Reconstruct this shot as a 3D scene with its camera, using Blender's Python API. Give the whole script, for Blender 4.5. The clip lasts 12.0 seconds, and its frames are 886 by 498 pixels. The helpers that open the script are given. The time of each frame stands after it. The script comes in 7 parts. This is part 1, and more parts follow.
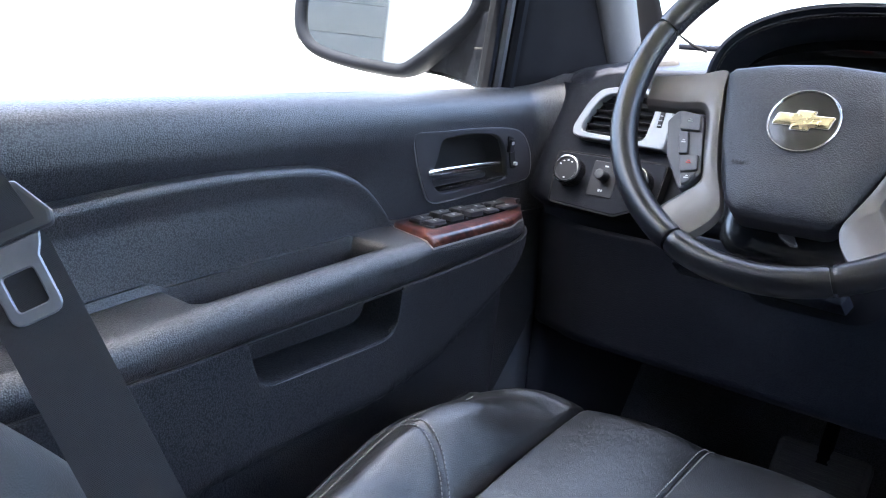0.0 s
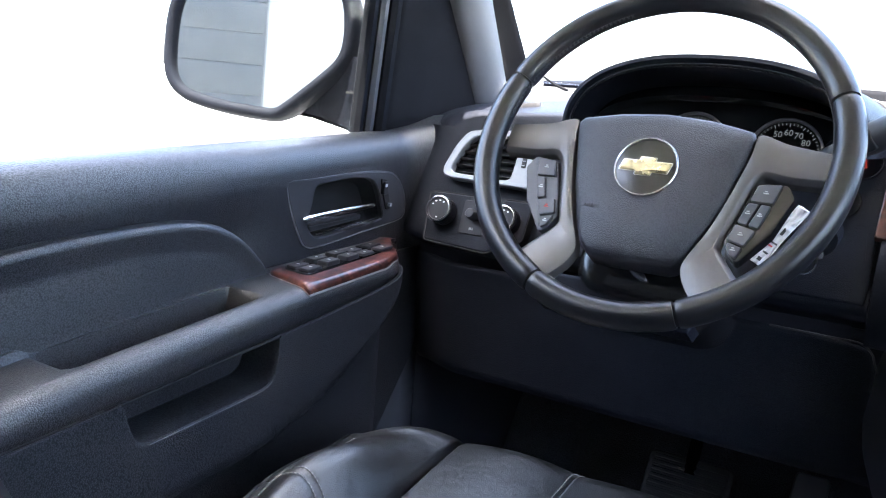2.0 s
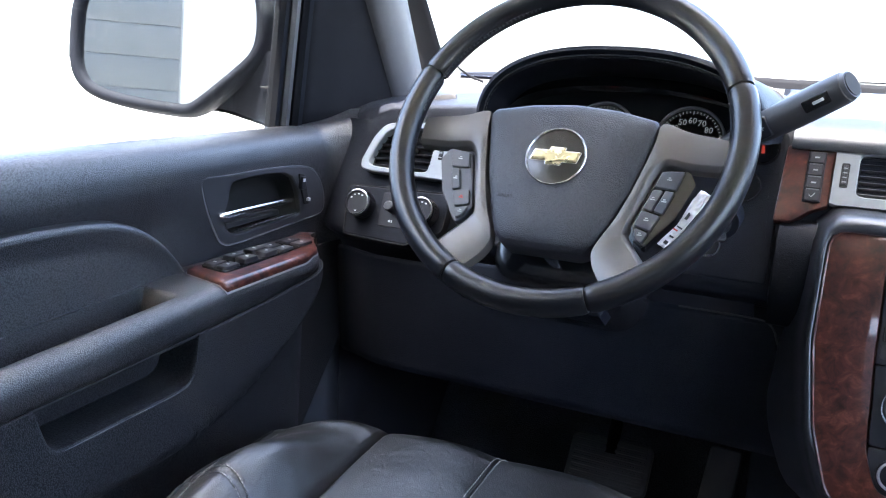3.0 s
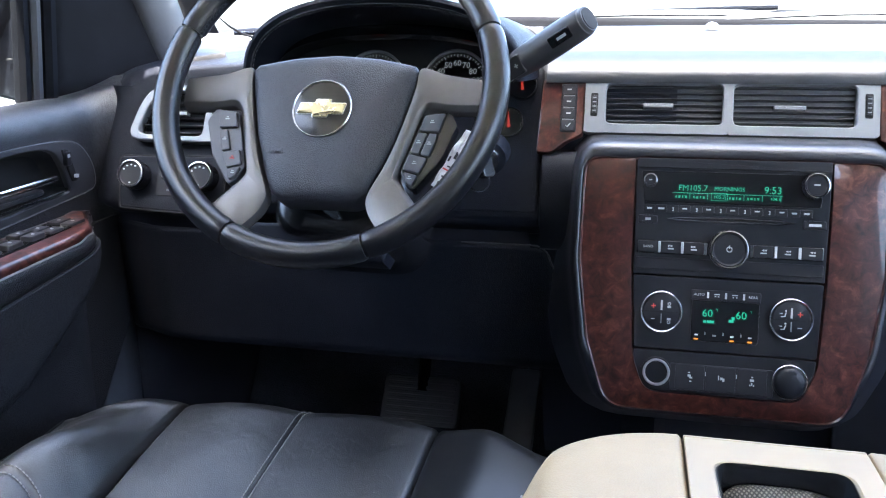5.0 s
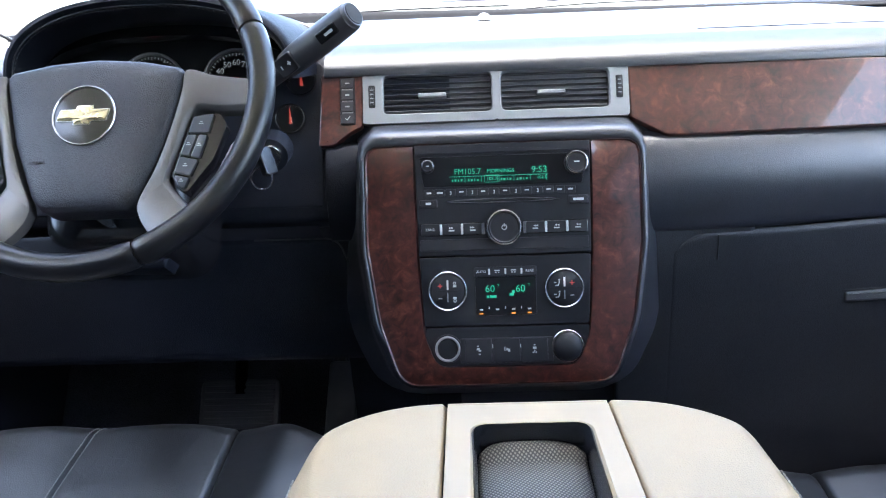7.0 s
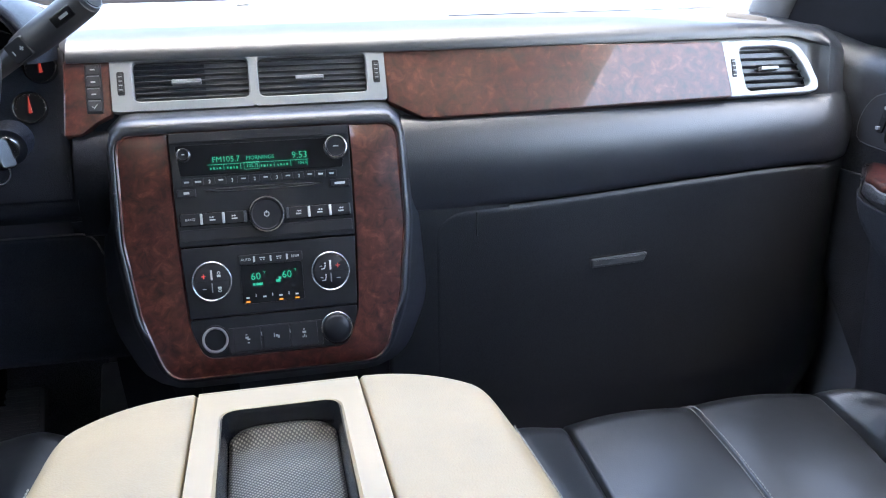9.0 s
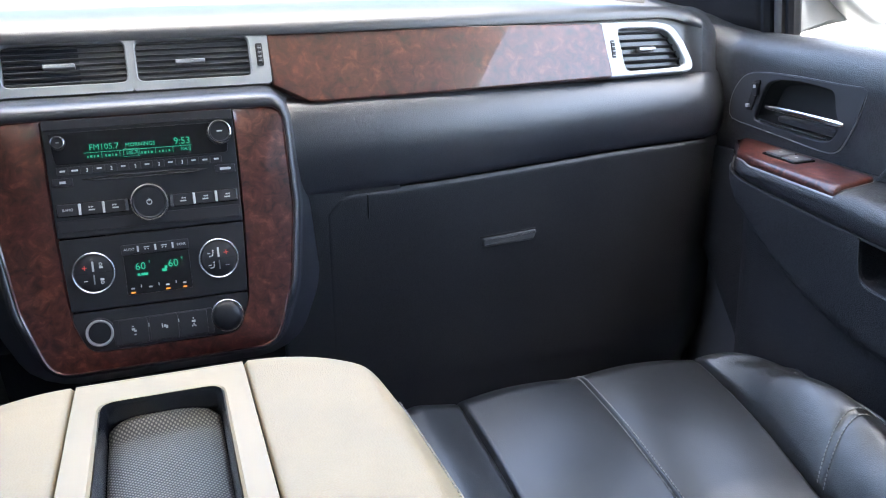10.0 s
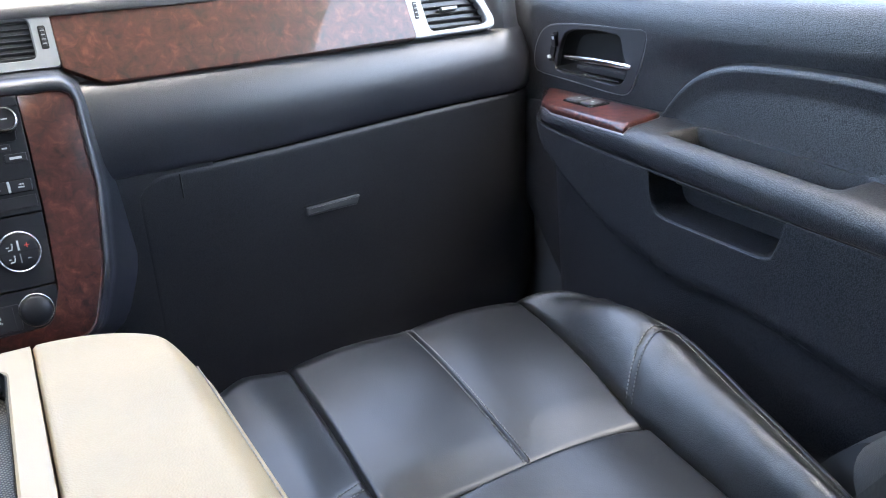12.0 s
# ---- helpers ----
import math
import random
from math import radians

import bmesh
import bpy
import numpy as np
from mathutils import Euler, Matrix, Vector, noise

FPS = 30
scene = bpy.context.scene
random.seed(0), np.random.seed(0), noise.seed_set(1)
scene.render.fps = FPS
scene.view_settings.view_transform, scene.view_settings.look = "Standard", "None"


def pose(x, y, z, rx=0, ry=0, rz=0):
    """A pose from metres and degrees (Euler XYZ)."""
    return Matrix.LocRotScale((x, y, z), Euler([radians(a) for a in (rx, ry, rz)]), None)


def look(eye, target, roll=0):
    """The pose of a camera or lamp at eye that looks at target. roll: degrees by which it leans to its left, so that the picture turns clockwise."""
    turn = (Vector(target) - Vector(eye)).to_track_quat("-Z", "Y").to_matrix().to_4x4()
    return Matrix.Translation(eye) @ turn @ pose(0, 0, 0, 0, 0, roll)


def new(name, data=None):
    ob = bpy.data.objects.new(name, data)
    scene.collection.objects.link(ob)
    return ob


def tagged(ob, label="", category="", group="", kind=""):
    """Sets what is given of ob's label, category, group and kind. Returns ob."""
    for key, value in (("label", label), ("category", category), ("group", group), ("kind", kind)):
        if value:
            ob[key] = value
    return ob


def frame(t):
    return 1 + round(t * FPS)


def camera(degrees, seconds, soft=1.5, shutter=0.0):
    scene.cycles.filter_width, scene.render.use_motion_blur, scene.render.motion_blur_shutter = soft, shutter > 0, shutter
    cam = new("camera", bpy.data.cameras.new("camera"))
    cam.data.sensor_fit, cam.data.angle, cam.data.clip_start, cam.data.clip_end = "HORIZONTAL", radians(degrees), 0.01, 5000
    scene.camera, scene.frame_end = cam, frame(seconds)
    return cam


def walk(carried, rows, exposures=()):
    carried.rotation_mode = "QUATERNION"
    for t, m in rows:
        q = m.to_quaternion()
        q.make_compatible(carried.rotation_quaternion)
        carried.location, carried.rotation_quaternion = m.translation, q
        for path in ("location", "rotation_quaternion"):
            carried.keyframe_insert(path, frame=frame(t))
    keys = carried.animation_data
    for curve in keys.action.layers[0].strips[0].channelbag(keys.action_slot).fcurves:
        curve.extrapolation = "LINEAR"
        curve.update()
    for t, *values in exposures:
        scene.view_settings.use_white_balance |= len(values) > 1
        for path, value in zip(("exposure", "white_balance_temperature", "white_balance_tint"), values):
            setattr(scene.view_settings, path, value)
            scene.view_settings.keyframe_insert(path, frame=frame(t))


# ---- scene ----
cam = camera(56.1, 12.0, soft=1.1)
PATH = [
    (0, (-0.182, -0.88, 0.794), (-1.393, 0.642, 0.33), 4.8),
    (0.5, (-0.177, -0.875, 0.806), (-1.37, 0.664, 0.351), 4.2),
    (1, (-0.169, -0.882, 0.818), (-1.318, 0.699, 0.395), 4.0),
    (1.5, (-0.164, -0.888, 0.823), (-1.246, 0.745, 0.422), 4.2),
    (2, (-0.155, -0.89, 0.826), (-1.164, 0.791, 0.431), 4.0),
    (2.5, (-0.148, -0.892, 0.831), (-1.086, 0.829, 0.43), 3.6),
    (3, (-0.141, -0.892, 0.829), (-0.997, 0.869, 0.425), 3.3),
    (5, (-0.101, -0.891, 0.83), (-0.539, 0.996, 0.329), -0.3),
    (5.5, (-0.082, -0.892, 0.832), (-0.429, 1.01, 0.323), -1.3),
    (6, (-0.064, -0.894, 0.834), (-0.315, 1.023, 0.32), -1.9),
    (6.5, (-0.052, -0.899, 0.835), (-0.212, 1.027, 0.318), -2.2),
    (7, (-0.037, -0.903, 0.83), (-0.106, 1.027, 0.309), -2.3),
    (9, (0.005, -0.92, 0.83), (0.4, 0.956, 0.261), -1.5),
    (9.5, (0.014, -0.926, 0.83), (0.528, 0.913, 0.236), -1.2),
    (10, (0.022, -0.933, 0.828), (0.626, 0.874, 0.219), -1.4),
    (10.5, (0.037, -0.943, 0.821), (0.719, 0.831, 0.198), -2.1),
    (11, (0.05, -0.953, 0.817), (0.8, 0.788, 0.178), -2.8),
    (11.5, (0.062, -0.967, 0.815), (0.87, 0.742, 0.16), -3.6),
    (12, (0.073, -0.979, 0.808), (0.943, 0.694, 0.141), -4.5),
]
EXPOSURES = [(0.0, 4.68, 6450, 13), (3.0, 4.65, 6400, 13), (6.0, 4.6, 6250, 11.5), (9.0, 4.6, 6500, 11), (10.5, 4.6, 6600, 11), (12.0, 4.72, 6750, 11)]
walk(cam, [(t, look(eye, target, roll)) for t, eye, target, roll in PATH], EXPOSURES)

# ---- world, sun, exposure ----
SUN_EL, SUN_AZ = 72.0, 180.0
world = bpy.data.worlds.new("sky")
scene.world = world
world.use_nodes = True
wn = world.node_tree.nodes
sky = wn.new("ShaderNodeTexSky")
sky.sky_type, sky.sun_disc = "NISHITA", False
sky.sun_elevation, sky.sun_rotation = radians(SUN_EL), radians(SUN_AZ)
sky.air_density, sky.dust_density = 0.8, 4.0
wn["Background"].inputs["Strength"].default_value = 0.15
world.node_tree.links.new(sky.outputs["Color"], wn["Background"].inputs["Color"])
sun = new("sun", bpy.data.lights.new("sun", "SUN"))
sun.data.energy, sun.data.angle, sun.data.color = 4.0, radians(0.6), (1.0, 0.95, 0.87)
_az, _el = radians(SUN_AZ), radians(SUN_EL)
_to_sun = Vector((math.sin(_az) * math.cos(_el), math.cos(_az) * math.cos(_el), math.sin(_el)))
sun.matrix_world = look(_to_sun * 30, (0, 0, 0))

# ---- materials ----
def material(name, color, rough=0.5, metal=0.0, spec=0.5, coat=0.0, coat_rough=0.05):
    m = bpy.data.materials.new(name)
    m.use_nodes = True
    b = m.node_tree.nodes["Principled BSDF"]
    b.inputs["Base Color"].default_value = (*color, 1)
    b.inputs["Roughness"].default_value = rough
    b.inputs["Metallic"].default_value = metal
    b.inputs["Specular IOR Level"].default_value = spec
    b.inputs["Coat Weight"].default_value = coat
    b.inputs["Coat Roughness"].default_value = coat_rough
    return m


def node(m, kind, **values):
    n = m.node_tree.nodes.new(kind)
    for k, v in values.items():
        n.inputs[k.replace("_", " ")].default_value = v
    return n


def wire(m, a, out, b, inp):
    m.node_tree.links.new(a.outputs[out], b.inputs[inp])


def ramp(m, stops):
    n = m.node_tree.nodes.new("ShaderNodeValToRGB")
    while len(n.color_ramp.elements) < len(stops):
        n.color_ramp.elements.new(0.5)
    for e, (p, c) in zip(n.color_ramp.elements, stops):
        e.position, e.color = p, (*c, 1)
    return n


def grained(name, color, rough, cell=900, depth=0.25, spec=0.5, dust=0.25, wrinkle=0.0, coat=0.0, pebble=0.0, crease=0.0):
    """Moulded or leather skin: fine cells in relief, and broad dusty unevenness of colour and gloss.
    pebble: how far shade in the valleys between the cells is put into colour and gloss; crease: depth of folds pressed
    into leather."""
    m = material(name, color, rough, spec=spec, coat=coat, coat_rough=0.25)
    b = m.node_tree.nodes["Principled BSDF"]
    co = m.node_tree.nodes.new("ShaderNodeTexCoord")
    v = node(m, "ShaderNodeTexVoronoi", Scale=cell)
    v.feature = "F1" if pebble else "SMOOTH_F1"
    n = node(m, "ShaderNodeTexNoise", Scale=9.0, Detail=6.0, Roughness=0.65)
    for x in (v, n):
        wire(m, co, "Object", x, "Vector")
    c1 = tuple(min(1, c * (1 + dust) + 0.002) for c in color)
    c0 = tuple(c * (1 - dust) for c in color)
    r = ramp(m, [(0.3, c0), (0.7, c1)])
    wire(m, n, "Fac", r, "Fac")
    rr = node(m, "ShaderNodeMapRange", From_Min=0.3, From_Max=0.7, To_Min=rough - 0.28 * dust, To_Max=rough + 0.32 * dust)
    wire(m, n, "Fac", rr, "Value")
    wire(m, rr, "Result", b, "Roughness")
    bp = node(m, "ShaderNodeBump", Strength=min(1.0, depth), Distance=0.0006 * max(1.0, depth))
    bp.invert = bool(pebble)
    wire(m, v, "Distance", bp, "Height")
    if pebble:
        g = node(m, "ShaderNodeMapRange", From_Min=0.15, From_Max=0.75, To_Min=1.0 + 0.55 * pebble, To_Max=1.0 - pebble)
        wire(m, v, "Distance", g, "Value")
        tint = m.node_tree.nodes.new("ShaderNodeVectorMath")
        tint.operation = "SCALE"
        m.node_tree.links.new(r.outputs["Color"], tint.inputs[0])
        m.node_tree.links.new(g.outputs["Result"], tint.inputs["Scale"])
        m.node_tree.links.new(tint.outputs["Vector"], b.inputs["Base Color"])
        gl = m.node_tree.nodes.new("ShaderNodeMath")
        gl.operation = "MULTIPLY"
        gl.inputs[1].default_value = spec
        wire(m, g, "Result", gl, 0)
        m.node_tree.links.new(gl.outputs["Value"], b.inputs["Specular IOR Level"])
    else:
        wire(m, r, "Color", b, "Base Color")
    last = bp
    if wrinkle or crease:
        wq = node(m, "ShaderNodeTexNoise", Scale=14.0, Detail=3.0)
        wire(m, co, "Object", wq, "Vector")
        mv = m.node_tree.nodes.new("ShaderNodeMix")
        mv.data_type = "VECTOR"
        mv.inputs["Factor"].default_value = 0.09 if crease > 0.1 else 0.05
        m.node_tree.links.new(co.outputs["Object"], mv.inputs[4])
        m.node_tree.links.new(wq.outputs["Color"], mv.inputs[5])
        # soft shallow unevenness
        w = node(m, "ShaderNodeTexNoise", Scale=20.0, Detail=2.0, Roughness=0.5)
        m.node_tree.links.new(mv.outputs[1], w.inputs["Vector"])
        b2 = node(m, "ShaderNodeBump", Strength=wrinkle, Distance=0.008)
        wire(m, w, "Fac", b2, "Height")
        wire(m, bp, "Normal", b2, "Normal")
        last = b2
        if crease:
            # branching folds, here and there
            fold = node(m, "ShaderNodeTexVoronoi", Scale=62.0)
            fold.feature = "DISTANCE_TO_EDGE"
            m.node_tree.links.new(mv.outputs[1], fold.inputs["Vector"])
            line = node(m, "ShaderNodeMapRange", From_Min=0.0, From_Max=0.14, To_Min=1.0, To_Max=0.0)
            line.interpolation_type = "SMOOTHSTEP"
            wire(m, fold, "Distance", line, "Value")
            where = node(m, "ShaderNodeMapRange", From_Min=0.46, From_Max=0.60)
            wire(m, n, "Fac", where, "Value")
            mul = m.node_tree.nodes.new("ShaderNodeMath")
            mul.operation = "MULTIPLY"
            wire(m, line, "Result", mul, 0)
            wire(m, where, "Result", mul, 1)
            b3 = node(m, "ShaderNodeBump", Strength=crease, Distance=0.0016)
            b3.invert = True
            wire(m, mul, "Value", b3, "Height")
            wire(m, b2, "Normal", b3, "Normal")
            last = b3
    wire(m, last, "Normal", b, "Normal")
    return m


# Black parts; on the driver's dash, the dash skin darkened for shade.
BLACK_SHADED = grained("black_skin", (0.009, 0.0105, 0.0155), 0.5, 800, 0.4, spec=0.12, pebble=0.25)
SEAL = grained("seal_rubber", (0.004, 0.0045, 0.006), 0.8, 1500, 0.2, spec=0.05)
DASH = grained("dash_skin", (0.016, 0.0182, 0.0240), 0.37, 860, 0.25, spec=0.8, dust=0.12, pebble=0.14)
DOORSKIN = grained("door_skin", (0.020, 0.0205, 0.0232), 0.38, 760, 0.7, spec=0.8, dust=0.10, pebble=0.42)
# The door skin again, darkened and dulled for shade low on the door.
DOOR_SHADED = grained("door_hard_skin", (0.017, 0.0175, 0.0205), 0.55, 700, 0.7, spec=0.30, dust=0.15, pebble=0.45)
DARKTRIM = grained("dark_trim", (0.026, 0.026, 0.029), 0.5, 1400, 0.2)
# Dash skin made darker and duller, for the shade below the roll.
GLOVE_SHADED = grained("glovebox_skin", (0.0115, 0.0128, 0.0162), 0.46, 800, 0.3, spec=0.45, dust=0.12, pebble=0.2)
LATCH = grained("latch_grey", (0.026, 0.028, 0.032), 0.45, 2000, 0.1, dust=0.4)
LOWERTRIM = grained("lower_trim", (0.024, 0.0245, 0.032), 0.6, 900, 0.3, spec=0.25)
SAIL = grained("sail_trim", (0.007, 0.007, 0.008), 0.85, 1500, 0.2, spec=0.05)
PILLAR = grained("pillar_trim", (0.050, 0.050, 0.051), 0.6, 1500, 0.2)
KICK = grained("kick_trim", (0.075, 0.08, 0.095), 0.55, 1500, 0.2)
LEATHER = grained("seat_leather", (0.007, 0.0072, 0.0078), 0.32, 900, 0.10, spec=0.48, wrinkle=0.10, dust=0.05)
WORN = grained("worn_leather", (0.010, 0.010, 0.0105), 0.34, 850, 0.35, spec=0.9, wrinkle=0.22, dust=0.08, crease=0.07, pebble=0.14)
WHEEL_LEATHER = grained("wheel_leather", (0.006, 0.0062, 0.0078), 0.30, 1000, 0.20, dust=0.03, spec=0.45)
AIRBAG = grained("airbag_skin", (0.020, 0.0206, 0.0252), 0.46, 850, 0.6, dust=0.12, pebble=0.24)
TAN = grained("tan_vinyl", (0.35, 0.257, 0.147), 0.5, 760, 0.3, dust=0.08, pebble=0.03)
TANHARD = grained("tan_plastic", (0.365, 0.268, 0.154), 0.42, 1600, 0.1, dust=0.05)
GREYSEAT = grained("worn_grey_leather", (0.034, 0.0335, 0.032), 0.5, 800, 0.5, wrinkle=0.3)
CARPET = grained("carpet", (0.10, 0.101, 0.118), 0.95, 500, 1.0, spec=0.1, pebble=0.5)
HEADLINER = grained("headliner_cloth", (0.55, 0.52, 0.47), 0.9, 900, 0.5, spec=0.1)
# Pedal rubber lightened, so that veiling light in the footwell is in the colour.
PEDAL_LIT = grained("pedal_rubber", (0.085, 0.087, 0.095), 0.42, 1500, 0.2)
RUBBER = grained("rubber", (0.016, 0.016, 0.017), 0.6, 1500, 0.2)
SATIN = grained("satin_spoke", (0.120, 0.114, 0.110), 0.46, 2000, 0.05, dust=0.1, spec=0.3)
SATIN.node_tree.nodes["Principled BSDF"].inputs["Metallic"].default_value = 0.65
SILVER = grained("silver_bezel", (0.20, 0.21, 0.222), 0.42, 2400, 0.05, dust=0.06)
SILVER.node_tree.nodes["Principled BSDF"].inputs["Metallic"].default_value = 0.45
BRIGHT = grained("bright_bezel", (0.22, 0.235, 0.25), 0.42, 2400, 0.05, dust=0.05)
BRIGHT.node_tree.nodes["Principled BSDF"].inputs["Metallic"].default_value = 0.3
CHROME = material("chrome", (0.72, 0.73, 0.75), 0.18, 1.0)
OUTLET = material("outlet_metal", (0.50, 0.51, 0.53), 0.28, 0.85)
RING = material("ring_chrome", (0.42, 0.43, 0.45), 0.24, 1.0)
EDGE = material("bright_edge", (0.30, 0.30, 0.31), 0.35, 0.6)
LENS = material("display_lens", (0.006, 0.006, 0.007), 0.30, spec=0.12)
GLOSS = material("gloss_black", (0.009, 0.009, 0.010), 0.22)
PANEL = grained("panel_black", (0.009, 0.0095, 0.0118), 0.42, 2600, 0.05, spec=0.24)
BUTTON = grained("button_black", (0.0125, 0.0125, 0.015), 0.45, 2600, 0.05, spec=0.28)
PADBTN = grained("pad_button", (0.05, 0.052, 0.058), 0.45, 2600, 0.05)
VOID = material("void_black", (0.004, 0.004, 0.004), 0.8)
SLAT = grained("slat_black", (0.02, 0.02, 0.022), 0.4, 2600, 0.05)
PRINT = material("white_print", (0.45, 0.46, 0.46), 0.6)
REDPRINT = material("red_print", (0.6, 0.05, 0.04), 0.6)
GOLD = grained("gold_emblem", (0.55, 0.47, 0.27), 0.25, 1200, 0.3, dust=0.2)
GOLD.node_tree.nodes["Principled BSDF"].inputs["Metallic"].default_value = 0.7
STITCH = grained("lid_thread", (0.30, 0.285, 0.25), 0.7, 3000, 0.4)
THREAD = grained("thread", (0.05, 0.05, 0.052), 0.7, 3000, 0.4)
GREYTHREAD = grained("grey_thread", (0.19, 0.187, 0.178), 0.7, 3000, 0.4)
PAPER = grained("tag_paper", (0.7, 0.7, 0.7), 0.45, 200, 0.2)
PODGREY = grained("pod_grey", (0.040, 0.044, 0.054), 0.42, 2600, 0.05)
WEBBING = material("belt_webbing", (0.013, 0.013, 0.0155), 0.75)
TONGUE = grained("latch_plastic", (0.18, 0.19, 0.21), 0.30, 2600, 0.05)
TONGUE.node_tree.nodes["Principled BSDF"].inputs["Metallic"].default_value = 0.5
# Grey that stands for veiling light on mirror and wipers, and a lit lip.
LIT_GREY = grained("grey_shell", (0.060, 0.062, 0.068), 0.5, 1600, 0.1)
HOUSING = grained("mirror_shell", (0.0025, 0.0032, 0.0055), 0.75, 1600, 0.1, spec=0.05)
CAP = grained("mirror_cap", (0.30, 0.28, 0.25), 0.3, 3000, 0.02, coat=0.5)
BODY = material("car_paint", (0.16, 0.165, 0.17), 0.3, 0.4, coat=1.0)
MIRROR = material("mirror_glass", (0.75, 0.78, 0.80), 0.01, 1.0)
CONCRETE = grained("concrete", (0.46, 0.45, 0.43), 0.85, 30, 0.4, dust=0.12)

SIDING = grained("metal_siding", (0.024, 0.0255, 0.024), 0.6, 8, 0.3)
TRAYMAT = material("tray_rubber", (0.16, 0.14, 0.11), 0.5)


def add_weave(m, scale, strength):
    co = m.node_tree.nodes.new("ShaderNodeTexCoord")
    w = node(m, "ShaderNodeTexWave", Scale=scale)
    w.bands_direction = "DIAGONAL"
    bp = node(m, "ShaderNodeBump", Strength=strength, Distance=0.0008)
    wire(m, co, "Object", w, "Vector")
    wire(m, w, "Fac", bp, "Height")
    wire(m, bp, "Normal", m.node_tree.nodes["Principled BSDF"], "Normal")


add_weave(WEBBING, 620, 0.6)


def add_studs(m, pitch, low, high, height):
    """Rows of small raised studs, set crosswise."""
    co = m.node_tree.nodes.new("ShaderNodeTexCoord")
    turn = m.node_tree.nodes.new("ShaderNodeMapping")
    turn.inputs["Rotation"].default_value = (0, 0, radians(38))
    wire(m, co, "Object", turn, "Vector")
    ws_ = []
    for axis in ("X", "Y"):
        w = node(m, "ShaderNodeTexWave", Scale=math.pi / (10 * pitch))
        w.bands_direction = axis
        wire(m, turn, "Vector", w, "Vector")
        ws_.append(w)
    mul = m.node_tree.nodes.new("ShaderNodeMath")
    mul.operation = "MULTIPLY"
    wire(m, ws_[0], "Fac", mul, 0)
    wire(m, ws_[1], "Fac", mul, 1)
    c = ramp(m, [(0.1, low), (0.6, high)])
    wire(m, mul, "Value", c, "Fac")
    b = m.node_tree.nodes["Principled BSDF"]
    wire(m, c, "Color", b, "Base Color")
    bp = node(m, "ShaderNodeBump", Strength=0.7, Distance=height)
    wire(m, mul, "Value", bp, "Height")
    wire(m, bp, "Normal", b, "Normal")


add_studs(TRAYMAT, 0.0021, (0.05, 0.043, 0.034), (0.26, 0.225, 0.175), 0.0006)


def burl():
    m = material("burl_wood", (0.12, 0.03, 0.015), 0.35, spec=0.25, coat=0.6, coat_rough=0.035)
    b = m.node_tree.nodes["Principled BSDF"]
    co = m.node_tree.nodes.new("ShaderNodeTexCoord")
    warp = node(m, "ShaderNodeTexNoise", Scale=18.0, Detail=4.0, Distortion=1.2)
    wire(m, co, "Object", warp, "Vector")
    mixv = m.node_tree.nodes.new("ShaderNodeMix")
    mixv.data_type = "VECTOR"
    mixv.inputs["Factor"].default_value = 0.012
    m.node_tree.links.new(co.outputs["Object"], mixv.inputs[4])
    m.node_tree.links.new(warp.outputs["Color"], mixv.inputs[5])
    fig = node(m, "ShaderNodeTexNoise", Scale=72.0, Detail=6.0, Roughness=0.66, Distortion=0.6)
    eye_ = node(m, "ShaderNodeTexVoronoi", Scale=55.0)
    m.node_tree.links.new(mixv.outputs[1], fig.inputs["Vector"])
    m.node_tree.links.new(mixv.outputs[1], eye_.inputs["Vector"])
    c = ramp(m, [(0.34, (0.012, 0.0038, 0.0035)), (0.46, (0.036, 0.0095, 0.0074)), (0.56, (0.056, 0.0158, 0.0112)), (0.68, (0.105, 0.038, 0.022))])
    wire(m, fig, "Fac", c, "Fac")
    d = ramp(m, [(0.0, (0.15, 0.13, 0.13)), (0.12, (0.5, 0.46, 0.46)), (0.26, (1, 1, 1))])
    wire(m, eye_, "Distance", d, "Fac")
    mul = m.node_tree.nodes.new("ShaderNodeMix")
    mul.data_type, mul.blend_type = "RGBA", "MULTIPLY"
    mul.inputs["Factor"].default_value = 0.8
    m.node_tree.links.new(c.outputs["Color"], mul.inputs[6])
    m.node_tree.links.new(d.outputs["Color"], mul.inputs[7])
    m.node_tree.links.new(mul.outputs[2], b.inputs["Base Color"])
    return m


WOOD = burl()


def glow(name, color, strength):
    m = material(name, (0.01, 0.01, 0.01), 0.5)
    b = m.node_tree.nodes["Principled BSDF"]
    b.inputs["Emission Color"].default_value = (*color, 1)
    b.inputs["Emission Strength"].default_value = strength
    return m


GREEN = glow("display_green", (0.02, 0.75, 0.42), 0.035)
AMBER = glow("amber_led", (1.0, 0.32, 0.03), 0.07)
DIALPRINT = glow("lit_dial_print", (0.75, 0.85, 0.9), 0.010)
REDGLOW = glow("needle_red", (0.9, 0.06, 0.03), 0.02)


